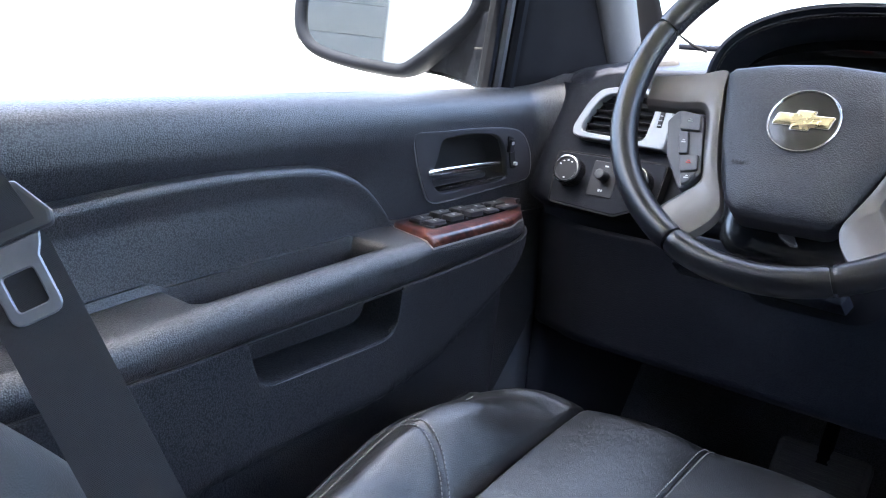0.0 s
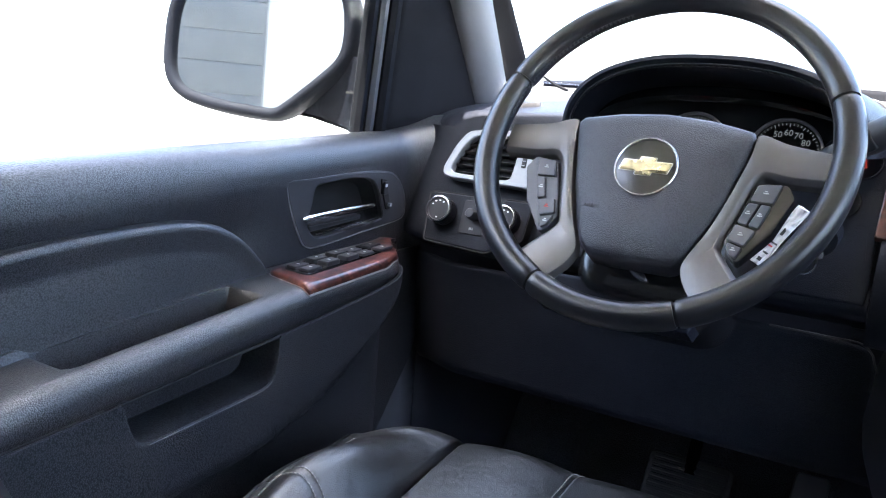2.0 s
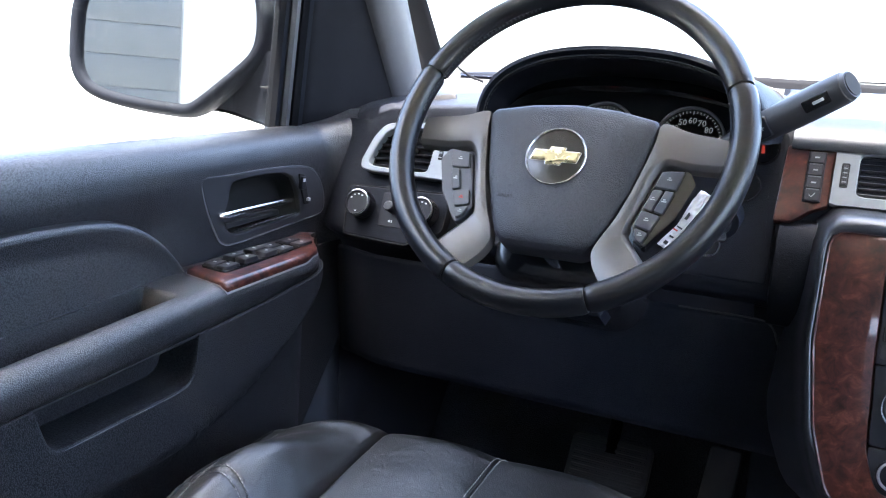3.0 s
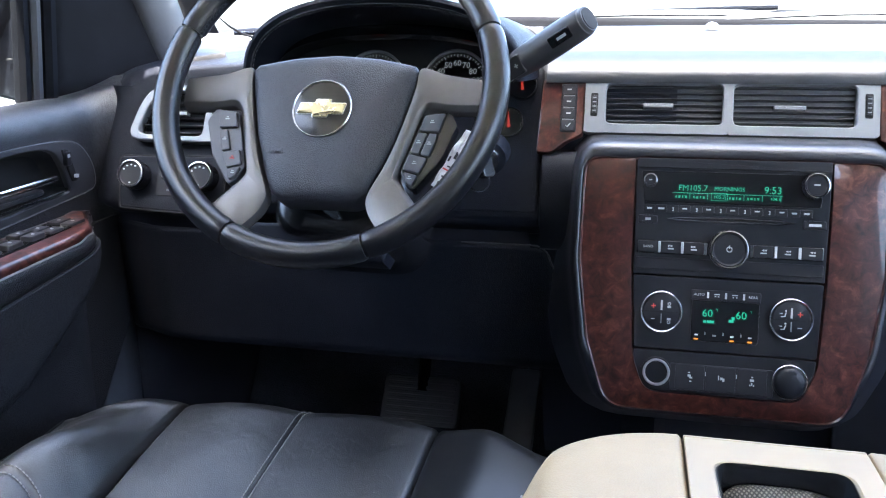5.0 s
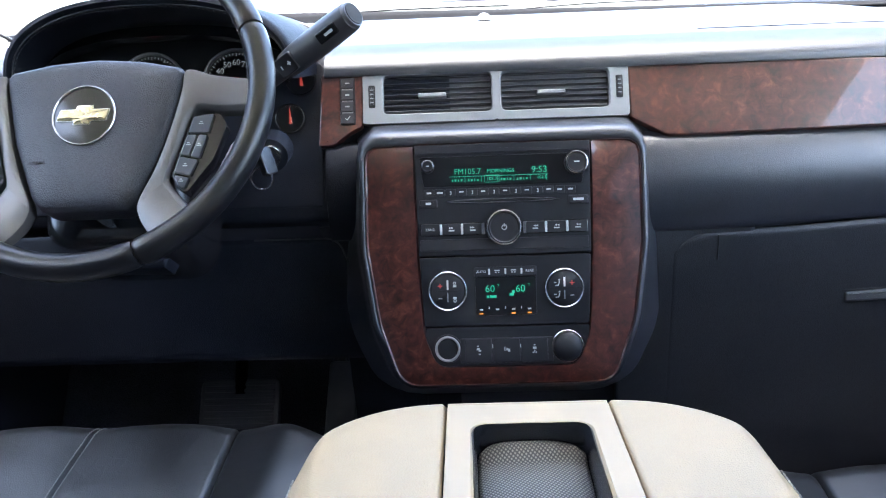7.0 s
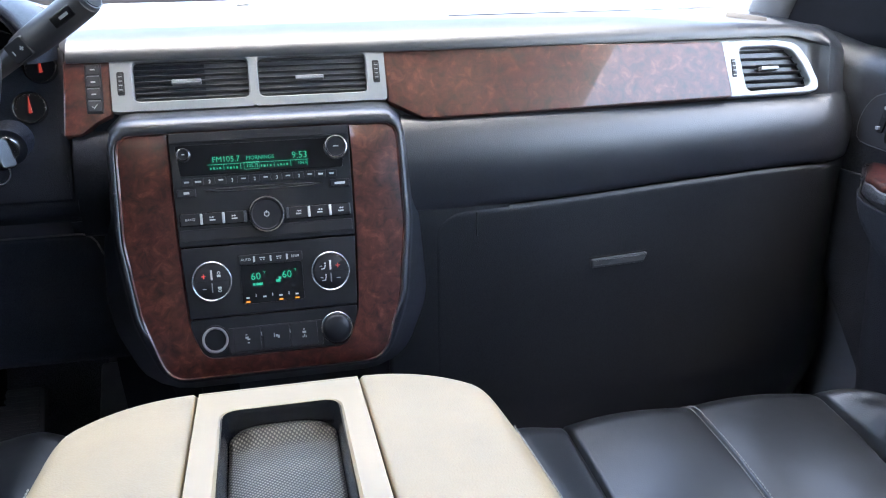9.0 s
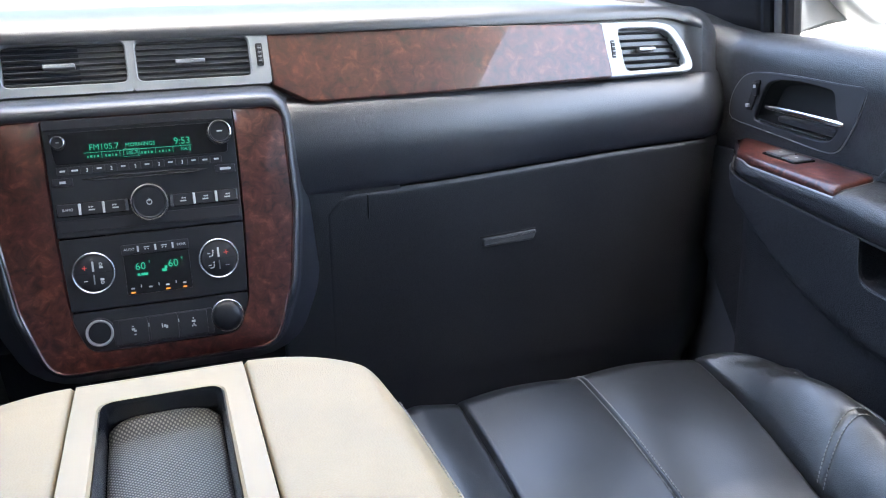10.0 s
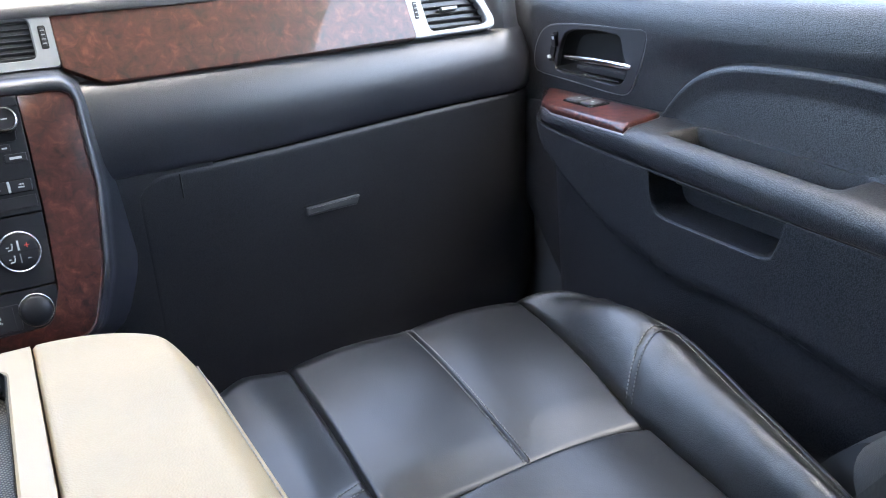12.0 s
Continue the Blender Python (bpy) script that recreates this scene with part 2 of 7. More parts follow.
def pane_glass(name, tint=(1, 1, 1)):
    m = bpy.data.materials.new(name)
    m.use_nodes = True
    t = m.node_tree
    t.nodes.remove(t.nodes["Principled BSDF"])
    tr = t.nodes.new("ShaderNodeBsdfTransparent")
    tr.inputs["Color"].default_value = (*tint, 1)
    gl = t.nodes.new("ShaderNodeBsdfGlossy")
    gl.inputs["Roughness"].default_value = 0.02
    lw = t.nodes.new("ShaderNodeLayerWeight")
    lw.inputs["Blend"].default_value = 0.5
    pw = t.nodes.new("ShaderNodeMath")
    pw.operation = "POWER"
    pw.inputs[1].default_value = 5.0
    fr = t.nodes.new("ShaderNodeMath")
    fr.operation = "MULTIPLY_ADD"
    fr.inputs[1].default_value, fr.inputs[2].default_value = 0.5, 0.02
    t.links.new(lw.outputs["Facing"], pw.inputs[0])
    t.links.new(pw.outputs["Value"], fr.inputs[0])
    mx = t.nodes.new("ShaderNodeMixShader")
    t.links.new(fr.outputs["Value"], mx.inputs["Fac"])
    t.links.new(tr.outputs["BSDF"], mx.inputs[1])
    t.links.new(gl.outputs["BSDF"], mx.inputs[2])
    t.links.new(mx.outputs["Shader"], t.nodes["Material Output"].inputs["Surface"])
    return m


TINTED = pane_glass("privacy_glass", (0.24, 0.26, 0.26))
GLASS = pane_glass("window_glass", (0.93, 0.96, 0.95))

# ---- building tools ----
def thing(name, base, label, category, group="", kind=""):
    ob = new(name)
    ob.location = base
    ob.empty_display_size = 0.02
    return tagged(ob, label, category, group, kind)


def world_of(ob):
    m = Matrix.Translation(ob.location)
    return world_of(ob.parent) @ ob.matrix_parent_inverse @ m if ob.parent else m


def part(name, bm, mat, parent=None, label="", angle=40, thick=0.0, M=None):
    me = bpy.data.meshes.new(name)
    if M is not None:
        bm.transform(M)
    bmesh.ops.recalc_face_normals(bm, faces=bm.faces)
    bm.to_mesh(me)
    bm.free()
    me.shade_smooth()
    me.set_sharp_from_angle(angle=radians(angle))
    me.materials.append(mat)
    ob = new(name, me)
    if parent is not None:
        ob.parent = parent
        ob.matrix_parent_inverse = world_of(parent).inverted()
    if thick:
        s = ob.modifiers.new("thickness", "SOLIDIFY")
        s.thickness, s.offset = thick, -1
    if label:
        ob["label"] = label
    return ob


def structure(name, bm, mat, label, category, thick=0.0, angle=40):
    return tagged(part(name, bm, mat, None, label, angle, thick), label, category, "", "structure")


def plane_at(o, tilt, yaw=0.0):
    """Local frame on a leaning panel: x to the right, y up the panel, z out of it towards the cabin."""
    return Matrix.Translation(o) @ Matrix.Rotation(radians(yaw), 4, "Z") @ Matrix.Rotation(radians(90 - tilt), 4, "X")


def smooth(a, b, x):
    t = min(1.0, max(0.0, (x - a) / (b - a)))
    return t * t * (3 - 2 * t)


def keyed(keys, x):
    """Smooth curve through (x, value) keys."""
    xs = [k[0] for k in keys]
    if x <= xs[0]:
        return keys[0][1]
    if x >= xs[-1]:
        return keys[-1][1]
    i = next(j for j in range(len(xs) - 1) if xs[j] <= x <= xs[j + 1])

    def slope(j):
        a, b = max(0, j - 1), min(len(xs) - 1, j + 1)
        return (keys[b][1] - keys[a][1]) / (xs[b] - xs[a])

    h = xs[i + 1] - xs[i]
    t = (x - xs[i]) / h
    return ((2 * t**3 - 3 * t * t + 1) * keys[i][1] + (t**3 - 2 * t * t + t) * h * slope(i)
            + (3 * t * t - 2 * t**3) * keys[i + 1][1] + (t**3 - t * t) * h * slope(i + 1))


def rounded(pts, r, n=5):
    """Polygon with rounded corners. r: one radius, or one a corner."""
    out = []
    k = len(pts)
    for i in range(k):
        p, a, b = Vector(pts[i]), Vector(pts[i - 1]), Vector(pts[(i + 1) % k])
        ri = r[i] if isinstance(r, (list, tuple)) else r
        u, v = (a - p), (b - p)
        lu, lv = u.length, v.length
        u.normalize(), v.normalize()
        ang = max(0.05, math.acos(max(-1, min(1, u.dot(v)))))
        d = min(ri / math.tan(ang / 2), lu * 0.48, lv * 0.48)
        if ri <= 0 or d < 1e-6:
            out.append((p.x, p.y))
            continue
        s, e = p + u * d, p + v * d
        for j in range(n + 1):
            t = j / n
            q = s * (1 - t) ** 2 + p * 2 * t * (1 - t) + e * t * t
            out.append((q.x, q.y))
    return out


def rrect(x0, y0, x1, y1, r, n=5):
    return rounded([(x0, y0), (x1, y0), (x1, y1), (x0, y1)], r, n)


def soft(pts, n=3):
    """Closed polygon worn to a smooth curve."""
    for _ in range(n):
        pts = [q for i in range(len(pts)) for q in (
            (pts[i - 1][0] * 0.75 + pts[i][0] * 0.25, pts[i - 1][1] * 0.75 + pts[i][1] * 0.25),
            (pts[i - 1][0] * 0.25 + pts[i][0] * 0.75, pts[i - 1][1] * 0.25 + pts[i][1] * 0.75))]
    return pts


def circle(x, y, r, n=32):
    return [(x + r * math.cos(2 * math.pi * i / n), y + r * math.sin(2 * math.pi * i / n)) for i in range(n)]


def area2(o):
    return sum(o[i - 1][0] * o[i][1] - o[i][0] * o[i - 1][1] for i in range(len(o)))


def offset(o, d):
    """Outline grown by d (shrunk where negative)."""
    s = 1 if area2(o) > 0 else -1
    out = []
    k = len(o)
    for i in range(k):
        p, a, b = Vector(o[i]), Vector(o[i - 1]), Vector(o[(i + 1) % k])
        n1 = Vector(((p - a).y, -(p - a).x)) * s
        n2 = Vector(((b - p).y, -(b - p).x)) * s
        if n1.length < 1e-9:
            n1 = n2
        if n2.length < 1e-9:
            n2 = n1
        n1.normalize(), n2.normalize()
        n = n1 + n2
        n = n.normalized() / max(0.5, n.normalized().dot(n1)) if n.length > 1e-6 else n1
        q = p + n * d
        out.append((q.x, q.y))
    return out


def loft(rings, closed=True, cap0=False, cap1=False, bm=None):
    bm = bm or bmesh.new()
    vs = [[bm.verts.new(p) for p in ring] for ring in rings]
    for a, b in zip(vs, vs[1:]):
        m = len(a)
        for i in range(m if closed else m - 1):
            j = (i + 1) % m
            bm.faces.new((a[i], a[j], b[j], b[i]))
    if cap0:
        bm.faces.new(vs[0])
    if cap1:
        bm.faces.new(vs[-1])
    return bm


def prism(o, w0, w1, b=0.0015, bm=None):
    """Outline raised from w0 to w1 with a rounded upper edge."""
    rings = [(0, w0), (0, w1 - b), (-0.3 * b, w1 - 0.3 * b), (-b, w1), (-1.08 * b, w1)] if b else [(0, w0), (0, w1)]
    return loft([[(x, y, w) for x, y in offset(o, d)] for d, w in rings], True, True, True, bm)


def around(o, c, n):
    """Outline sampled at n even angles round c."""
    out = []
    k = len(o)
    for i in range(n):
        a = 2 * math.pi * i / n
        d = (math.cos(a), math.sin(a))
        best = 0.0
        for j in range(k):
            p, q = o[j - 1], o[j]
            ex, ey = q[0] - p[0], q[1] - p[1]
            den = d[0] * ey - d[1] * ex
            if abs(den) < 1e-12:
                continue
            px, py = p[0] - c[0], p[1] - c[1]
            t = (px * ey - py * ex) / den
            u = (px * d[1] - py * d[0]) / den
            if t > 0 and -1e-6 <= u <= 1 + 1e-6:
                best = max(best, t)
        out.append((c[0] + d[0] * best, c[1] + d[1] * best))
    return out


def frame_ring(outer, inner, w0, w1, b=0.0015, c=None, n=96, wi=None, bo=None):
    """A frame between two outlines, with rounded edges."""
    c = c or (sum(p[0] for p in inner) / len(inner), sum(p[1] for p in inner) / len(inner))
    o, i = around(outer, c, n), around(inner, c, n)
    wi = w0 if wi is None else wi
    bo = b if bo is None else bo
    rings = [[(x, y, w0) for x, y in o], [(x, y, w1 - bo) for x, y in o], [(x, y, w1) for x, y in offset(o, -bo)],
             [(x, y, w1) for x, y in offset(o, -1.1 * bo)], [(x, y, w1) for x, y in offset(i, 1.1 * b)], [(x, y, w1) for x, y in offset(i, b)], [(x, y, w1 - b) for x, y in i], [(x, y, wi) for x, y in i]]
    return loft(rings)


def tube(path, r, n=10, cap=True, bm=None, flat=1.0):
    path = [Vector(p) for p in path]
    rings = []
    up = Vector((0.31, 0.52, 0.79))
    for i, p in enumerate(path):
        t = (path[min(i + 1, len(path) - 1)] - path[max(i - 1, 0)]).normalized()
        s = t.cross(up).normalized()
        u = s.cross(t)
        ri = r[i] if isinstance(r, (list, tuple)) else r
        rings.append([p + ri * (s * math.cos(2 * math.pi * j / n) + u * flat * math.sin(2 * math.pi * j / n)) for j in range(n)])
    return loft(rings, True, cap, cap, bm)


def lathe(profile, n=32, bm=None):
    """(radius, height) points turned round the local z axis."""
    return loft([[(r * math.cos(2 * math.pi * i / n), r * math.sin(2 * math.pi * i / n), h) for i in range(n)] for r, h in profile], True, True, True, bm)


def box(sx, sy, sz, b=0.002, bm=None):
    return prism(rrect(-sx / 2, -sy / 2, sx / 2, sy / 2, min(b * 1.5, sx / 3, sy / 3), 3), -sz / 2, sz / 2, b, bm)


def sheet(f, us, vs, bm=None):
    """Surface over two lists of parameters."""
    return loft([[f(u, v) for v in vs] for u in us], False, False, False, bm)


def steps(a, b, n):
    return [a + (b - a) * i / n for i in range(n + 1)]


def stitches(path, gap=0.004, length=0.0026, r=0.0005, bm=None):
    """Short threads laid along a path."""
    bm = bm or bmesh.new()
    path = [Vector(p) for p in path]
    along = 0.0
    nxt = 0.0
    for a, b in zip(path, path[1:]):
        d = b - a
        L = d.length
        while nxt <= along + L and L > 1e-9:
            p = a + d * ((nxt - along) / L)
            t = d.normalized() * length / 2
            tube([p - t, p - t * 0.5 + Vector((0, 0, r * 0.6)), p + t * 0.5 + Vector((0, 0, r * 0.6)), p + t], [r * 0.6, r, r, r * 0.6], 5, True, bm)
            nxt += gap
        along += L
    return bm


def lettering(body, size, M, mat, parent, name="lettering", align="CENTER"):
    cu = bpy.data.curves.new(name, "FONT")
    cu.body, cu.size, cu.extrude = body, size, 0.0002
    cu.align_x, cu.align_y = align, "CENTER"
    cu.resolution_u = 2
    tmp = bpy.data.objects.new("tmp", cu)
    me = bpy.data.meshes.new_from_object(tmp)
    bpy.data.objects.remove(tmp)
    bm = bmesh.new()
    bm.from_mesh(me)
    bpy.data.meshes.remove(me)
    return part(name, bm, mat, parent, M=M)


def bar(x, y, w, h, M, mat, parent, name="printed_mark", z=0.0):
    return part(name, prism([(x - w / 2, y - h / 2), (x + w / 2, y - h / 2), (x + w / 2, y + h / 2), (x - w / 2, y + h / 2)], z, z + 0.0004, 0), mat, parent, M=M)

# ---- the setting: ground, building, cabin shell ----
FLOOR_Z, GROUND_Z = 0.05, -0.62


def slab(x0, y0, z0, x1, y1, z1, bm=None, b=0.004):
    bm2 = box(abs(x1 - x0), abs(y1 - y0), abs(z1 - z0), b, bm if bm else None)
    if bm is None:
        bm2.transform(Matrix.Translation(((x0 + x1) / 2, (y0 + y1) / 2, (z0 + z1) / 2)))
    return bm2


structure("ground", sheet(lambda u, v: (u, v, GROUND_Z), steps(-600, 600, 24), steps(-600, 600, 24)), CONCRETE,
          "pale sunlit concrete yard round the car", "ground")
structure("floor", sheet(lambda u, v: (u, v, FLOOR_Z + 0.25 * smooth(0.45, 0.72, v) + 0.06 * math.exp(-(u / 0.16) ** 2)), steps(-0.93, 0.93, 36), steps(-2.7, 0.83, 60)), CARPET,
          "black carpeted cabin floor rising to the firewall", "floor", 0.02)
structure("wall_front", sheet(lambda u, v: (u, 0.70 + 0.12 * smooth(0.5, 0.2, v), v), steps(-0.96, 0.96, 12), steps(0.02, 0.80, 14)), CARPET,
          "black padded firewall behind the pedals", "wall", 0.02)


def roof_z(x, y):
    return 1.43 - 0.10 * (abs(x) / 0.84) ** 3 - 0.10 * smooth(-0.7, -0.03, y)


structure("ceiling", sheet(lambda u, v: (u, v, roof_z(u, v)), steps(-0.845, 0.845, 24), steps(-2.55, -0.03, 26)), HEADLINER,
          "light cloth headliner over the cabin", "ceiling", 0.03)

for side, tag in ((-1, "left"), (1, "right")):
    # lower rear cabin wall, pillars between the windows
    structure("wall_" + tag, sheet(lambda u, v: (side * (0.86 + 0.03 * math.sin((v - 0.05) / 0.7 * 3.1)), u, v), steps(-2.6, -1.12, 10), steps(0.05, 0.74, 10)), DARKTRIM,
              "black rear cabin side trim below the window", "wall", 0.03)
    for k, (ya, yb) in enumerate(((-1.05, -1.20), (-1.85, -1.98), (-2.45, -2.62))):
        structure("pillar_trim", sheet(lambda u, v: (side * (0.86 - 0.06 * v), ya + (yb - ya) * u + (-0.02) * v, 0.72 + 0.63 * v), steps(0, 1, 4), steps(0, 1, 8)), PILLAR,
                  "grey upright roof pillar trim", "pillar", 0.05)
    # outer body side
    structure("body_side", sheet(lambda u, v: (side * (0.93 + 0.07 * math.sin(v * math.pi)), u, -0.35 + 1.08 * v), steps(-3.2, 0.20, 24), steps(0, 1, 14)), BODY,
              "grey painted body side of the car", "car body", 0.01)
    # windscreen pillar: inner trim and outer frame
    base, top = Vector((side * 0.80, 0.335, 0.79)), Vector((side * 0.757, -0.028, 1.31))

    def a_pillar(v):
        p = base.lerp(top, v)
        w = 0.068 * (1 - 0.25 * v)
        inner = [(0.012 + 0.02 * u - 0.030 * math.sin(u * math.pi), -w * math.cos(u * math.pi)) for u in steps(0, 1, 14)]
        return [(p.x + side * dx, p.y + dy, p.z) for dx, dy in inner + [(0.075, w), (0.085, 0.0), (0.075, -w)]]

    structure("pillar_trim", loft([a_pillar(v) for v in steps(-0.12, 1, 14)], True, True, True), PILLAR,
              "grey moulded windscreen pillar trim", "pillar")

# Unseen; set high to cut rear light that the wood would mirror.
structure("wall_back", sheet(lambda u, v: (u, -2.62, v), steps(-0.88, 0.88, 6), steps(0.05, 1.0, 6)), DARKTRIM,
          "black trim under the rear window", "wall", 0.04)

# windscreen and side glass
def screen(u, v):
    return (u * (0.84 - 0.05 * v), 0.62 - 0.20 * u * u - (0.65 - 0.17 * u * u) * v, 0.838 + 0.49 * v)


ws = structure("window_1", sheet(screen, steps(-1, 1, 24), steps(0, 1, 12)), GLASS, "clear raked windscreen", "windscreen", 0.005)
ws.visible_shadow = False
# Strips added along the windscreen sides to keep sun off the dash ends.
for side in (-1, 1):
    structure("glass_border", sheet(lambda u, v: (screen(u, v)[0], screen(u, v)[1] - 0.008, screen(u, v)[2] - 0.004), steps(side * 0.945, side * 0.995, 4), steps(0, 1, 12)), RUBBER, "added black strip that shades the dash ends", "windscreen border", 0.001)
for side in (-1, 1):
    g = structure("window_%d" % (2 if side < 0 else 3), sheet(lambda u, v: (side * (0.865 - 0.06 * v), -1.06 + u * 1.09, 0.70 + 0.63 * v), steps(0, 1, 8), steps(0, 1, 8)), GLASS,
                  "clear closed front door window", "window", 0.004)
    g.visible_shadow = False

# dark glass round the rear of the cabin, and unseen cowl sides added to stop light in front of the doors
for side in (-1, 1):
    for k, (ya, yb) in enumerate(((-1.10, -1.90), (-1.92, -2.55))):
        g = structure("window_%d" % (4 + k + (0 if side < 0 else 2)), sheet(lambda u, v: (side * (0.868 - 0.06 * v), ya + u * (yb - ya), 0.70 + 0.64 * v), steps(0, 1, 6), steps(0, 1, 6)), TINTED, "dark tinted rear side window", "window", 0.004)
        g.visible_shadow = False
    structure("cowl_side", sheet(lambda u, v: (side * (0.875 + 0.02 * v), 0.09 + 0.75 * u, 0.02 + 0.80 * v), steps(0, 1, 8), steps(0, 1, 8)), DARKTRIM, "unseen black side wall added beside the dashboard to stop light", "trim", 0.03)
g = structure("window_8", sheet(lambda u, v: (u * 0.80, -2.64 + 0.06 * v, 0.98 + 0.36 * v), steps(-1, 1, 8), steps(0, 1, 6)), TINTED, "dark tinted rear window", "window", 0.004)
g.visible_shadow = False

# building that shows in the door mirror
shed = thing("building", (-9, -14, GROUND_Z), "grey metal-sided building behind the car", "building")
part("wall", slab(-16.0, -18.0, GROUND_Z, -2.02, -5.6, 5.4, None, 0.02), SIDING, shed)
for k in range(24):
    part("siding_board", slab(-16.0, -5.62, GROUND_Z + 0.004 + k * 0.25, -2.03, -5.59, GROUND_Z + 0.25 + k * 0.25, None, 0.003), SIDING, shed)

# ---- dashboard ----
HX = -0.397      # middle of the instrument hood
dash = thing("dashboard", (0.0, 0.3, 0.25), "black grained dashboard with burl wood strip and silver vents", "dashboard")
TOPLINE = [(0.66, 0.80), (0.60, 0.836), (0.52, 0.841), (0.42, 0.840), (0.32, 0.835), (0.24, 0.828), (0.185, 0.8195)]
BROW = [(0.155, 0.8145), (0.134, 0.8090), (0.118, 0.8025), (0.106, 0.7950), (0.098, 0.7870), (0.0945, 0.7800), (0.0950, 0.7750), (0.104, 0.7730)]


def end_round(x):
    """How far the face falls away towards the doors."""
    return 0.060 * smooth(0.742, 0.860, abs(x)) ** 1.3 + 0.012 * smooth(0.25, 0.7, abs(x))


def fall(x, z):
    """How far the top of the dash drops towards the doors."""
    return max(0.03 * smooth(0.70, 0.82, abs(x)) if z > 0.77 else 0.0, 0.034 * smooth(0.45, 0.80, abs(x)) * smooth(0.785, 0.822, z))


def seam_z(x):
    """Height of the line between the padded roll and the glovebox."""
    return 0.582 + 0.024 * smooth(0.2, 0.80, x)


def face_right(x):
    e = end_round(x)
    zs = seam_z(x)
    roll = [(0.086, 0.0), (0.0765, 0.02), (0.0700, 0.07), (0.0620, 0.18), (0.0550, 0.36), (0.0530, 0.55), (0.0552, 0.75), (0.0585, 0.90), (0.0615, 0.97), (0.0660, 1.0)]
    close = smooth(0.742, 0.756, x)       # past the end vent the face runs on unbroken
    low = [(y - close * d, 0.699 + (zs - 0.699) * t) for (y, t), d in zip(roll, (0.014, 0.0075, 0.004, 0, 0, 0, 0, 0, 0, 0))]
    brow = [(y - close * d, z) for (y, z), d in zip(BROW, (0, 0, 0.002, 0.006, 0.010, 0.013, 0.016, 0.026))]
    low += [(0.0850, zs - 0.0035), (0.0950, zs - 0.02), (0.110, 0.52), (0.120, 0.45), (0.14, 0.37), (0.165, 0.30), (0.20, 0.25), (0.40, 0.235), (0.6, 0.23)]
    return [(x, y + (e if z < 0.83 and y < 0.3 else 0), z - fall(x, z)) for y, z in TOPLINE + brow + low]


xs = steps(-0.205, 0.68, 60) + steps(0.69, 0.872, 22)
pad_rows = [face_right(x) for x in xs]
brim = len(TOPLINE) + len(BROW)
mid = next(i for i, x in enumerate(xs) if x > -0.06)
part("dash_pad", loft([r[:brim] for r in pad_rows], False), DASH, dash, angle=50)
part("passenger_roll", loft([r[brim - 1:] for r in pad_rows[mid:]], False), DASH, dash, "padded roll over the glovebox", angle=50)
# Same dash skin as the roll, coloured darker here in place of shade.
part("stack_shoulder", loft([r[brim - 1:] for r in pad_rows[:mid + 1]], False), BLACK_SHADED, dash, "dash pad between column and centre stack, coloured dark for shade", angle=50)


def face_left(x):
    e = 0.035 * smooth(0.775, 0.835, abs(x)) + 0.006 * smooth(0.3, 0.7, abs(x))
    pts = TOPLINE + [(0.145, 0.805), (0.128, 0.795), (0.118, 0.782), (0.112, 0.765), (0.104, 0.74), (0.095, 0.715), (0.086, 0.69), (0.078, 0.668), (0.068, 0.640), (0.060, 0.622), (0.062, 0.612),
                     (0.075, 0.604), (0.092, 0.596), (0.105, 0.57), (0.115, 0.52), (0.128, 0.47), (0.150, 0.435), (0.19, 0.42), (0.25, 0.418), (0.35, 0.425), (0.45, 0.44), (0.66, 0.46)]
    well = smooth(0.166, 0.152, abs(x - HX))        # hollow under the instrument hood
    return [(x, y + (e if z < 0.83 and y < 0.3 else 0), z - fall(x, z) - well * (max(0.0, z - 0.715) if y < 0.4 else 0.0)) for y, z in pts]


left_rows = [face_left(x) for x in steps(-0.872, -0.69, 22) + steps(-0.68, -0.207, 60)]
cut = len(TOPLINE) + 13
# The pad's shade is put into its colour: dash skin made darker.
part("driver_side_pad", loft([r[:cut] for r in left_rows], False), BLACK_SHADED, dash, angle=50)
part("knee_panel", loft([r[cut - 1:] for r in left_rows], False), LOWERTRIM, dash, "plain black knee panel under the wheel", angle=50)



def knee_edge(z):
    return keyed([(0.30, -0.112), (0.38, -0.138), (0.42, -0.152), (0.465, -0.169), (0.51, -0.1795), (0.558, -0.188), (0.60, -0.194)], z)


rows = []
for k in steps(0.0, 0.94, 22) + [0.955, 0.968, 0.978, 0.986, 0.993, 1.0]:
    row = []
    for h in [0.0] + steps(0.02, 0.97, 60) + [0.98, 0.986, 0.990, 0.994, 0.997, 1.0]:
        z = 0.430 + 0.156 * k
        x = -0.790 + (knee_edge(z) + 0.790) * h
        top = 0.586 - 0.024 * (1 - math.sqrt(max(0.0, 1 - (max(0.0, x + 0.214) / 0.024) ** 2)))
        z = min(z, top)
        rim = max(math.exp(-((top - z) / 0.003) ** 2), math.exp(-((knee_edge(z) - x) / 0.003) ** 2))
        row.append((x, 0.066 + 0.10 * (0.586 - z) + 0.004 * rim + 0.030 * smooth(-0.70, -0.80, x), z))
    rows.append(row)
rows = [[(x, y + 0.075, z - 0.012) for x, y, z in rows[0]], [(x, y + 0.010, z - 0.010) for x, y, z in rows[0]]] + rows
part("knee_cover", loft(rows, False), BLACK_SHADED, dash, "flat black knee cover with rounded corner", thick=0.006)
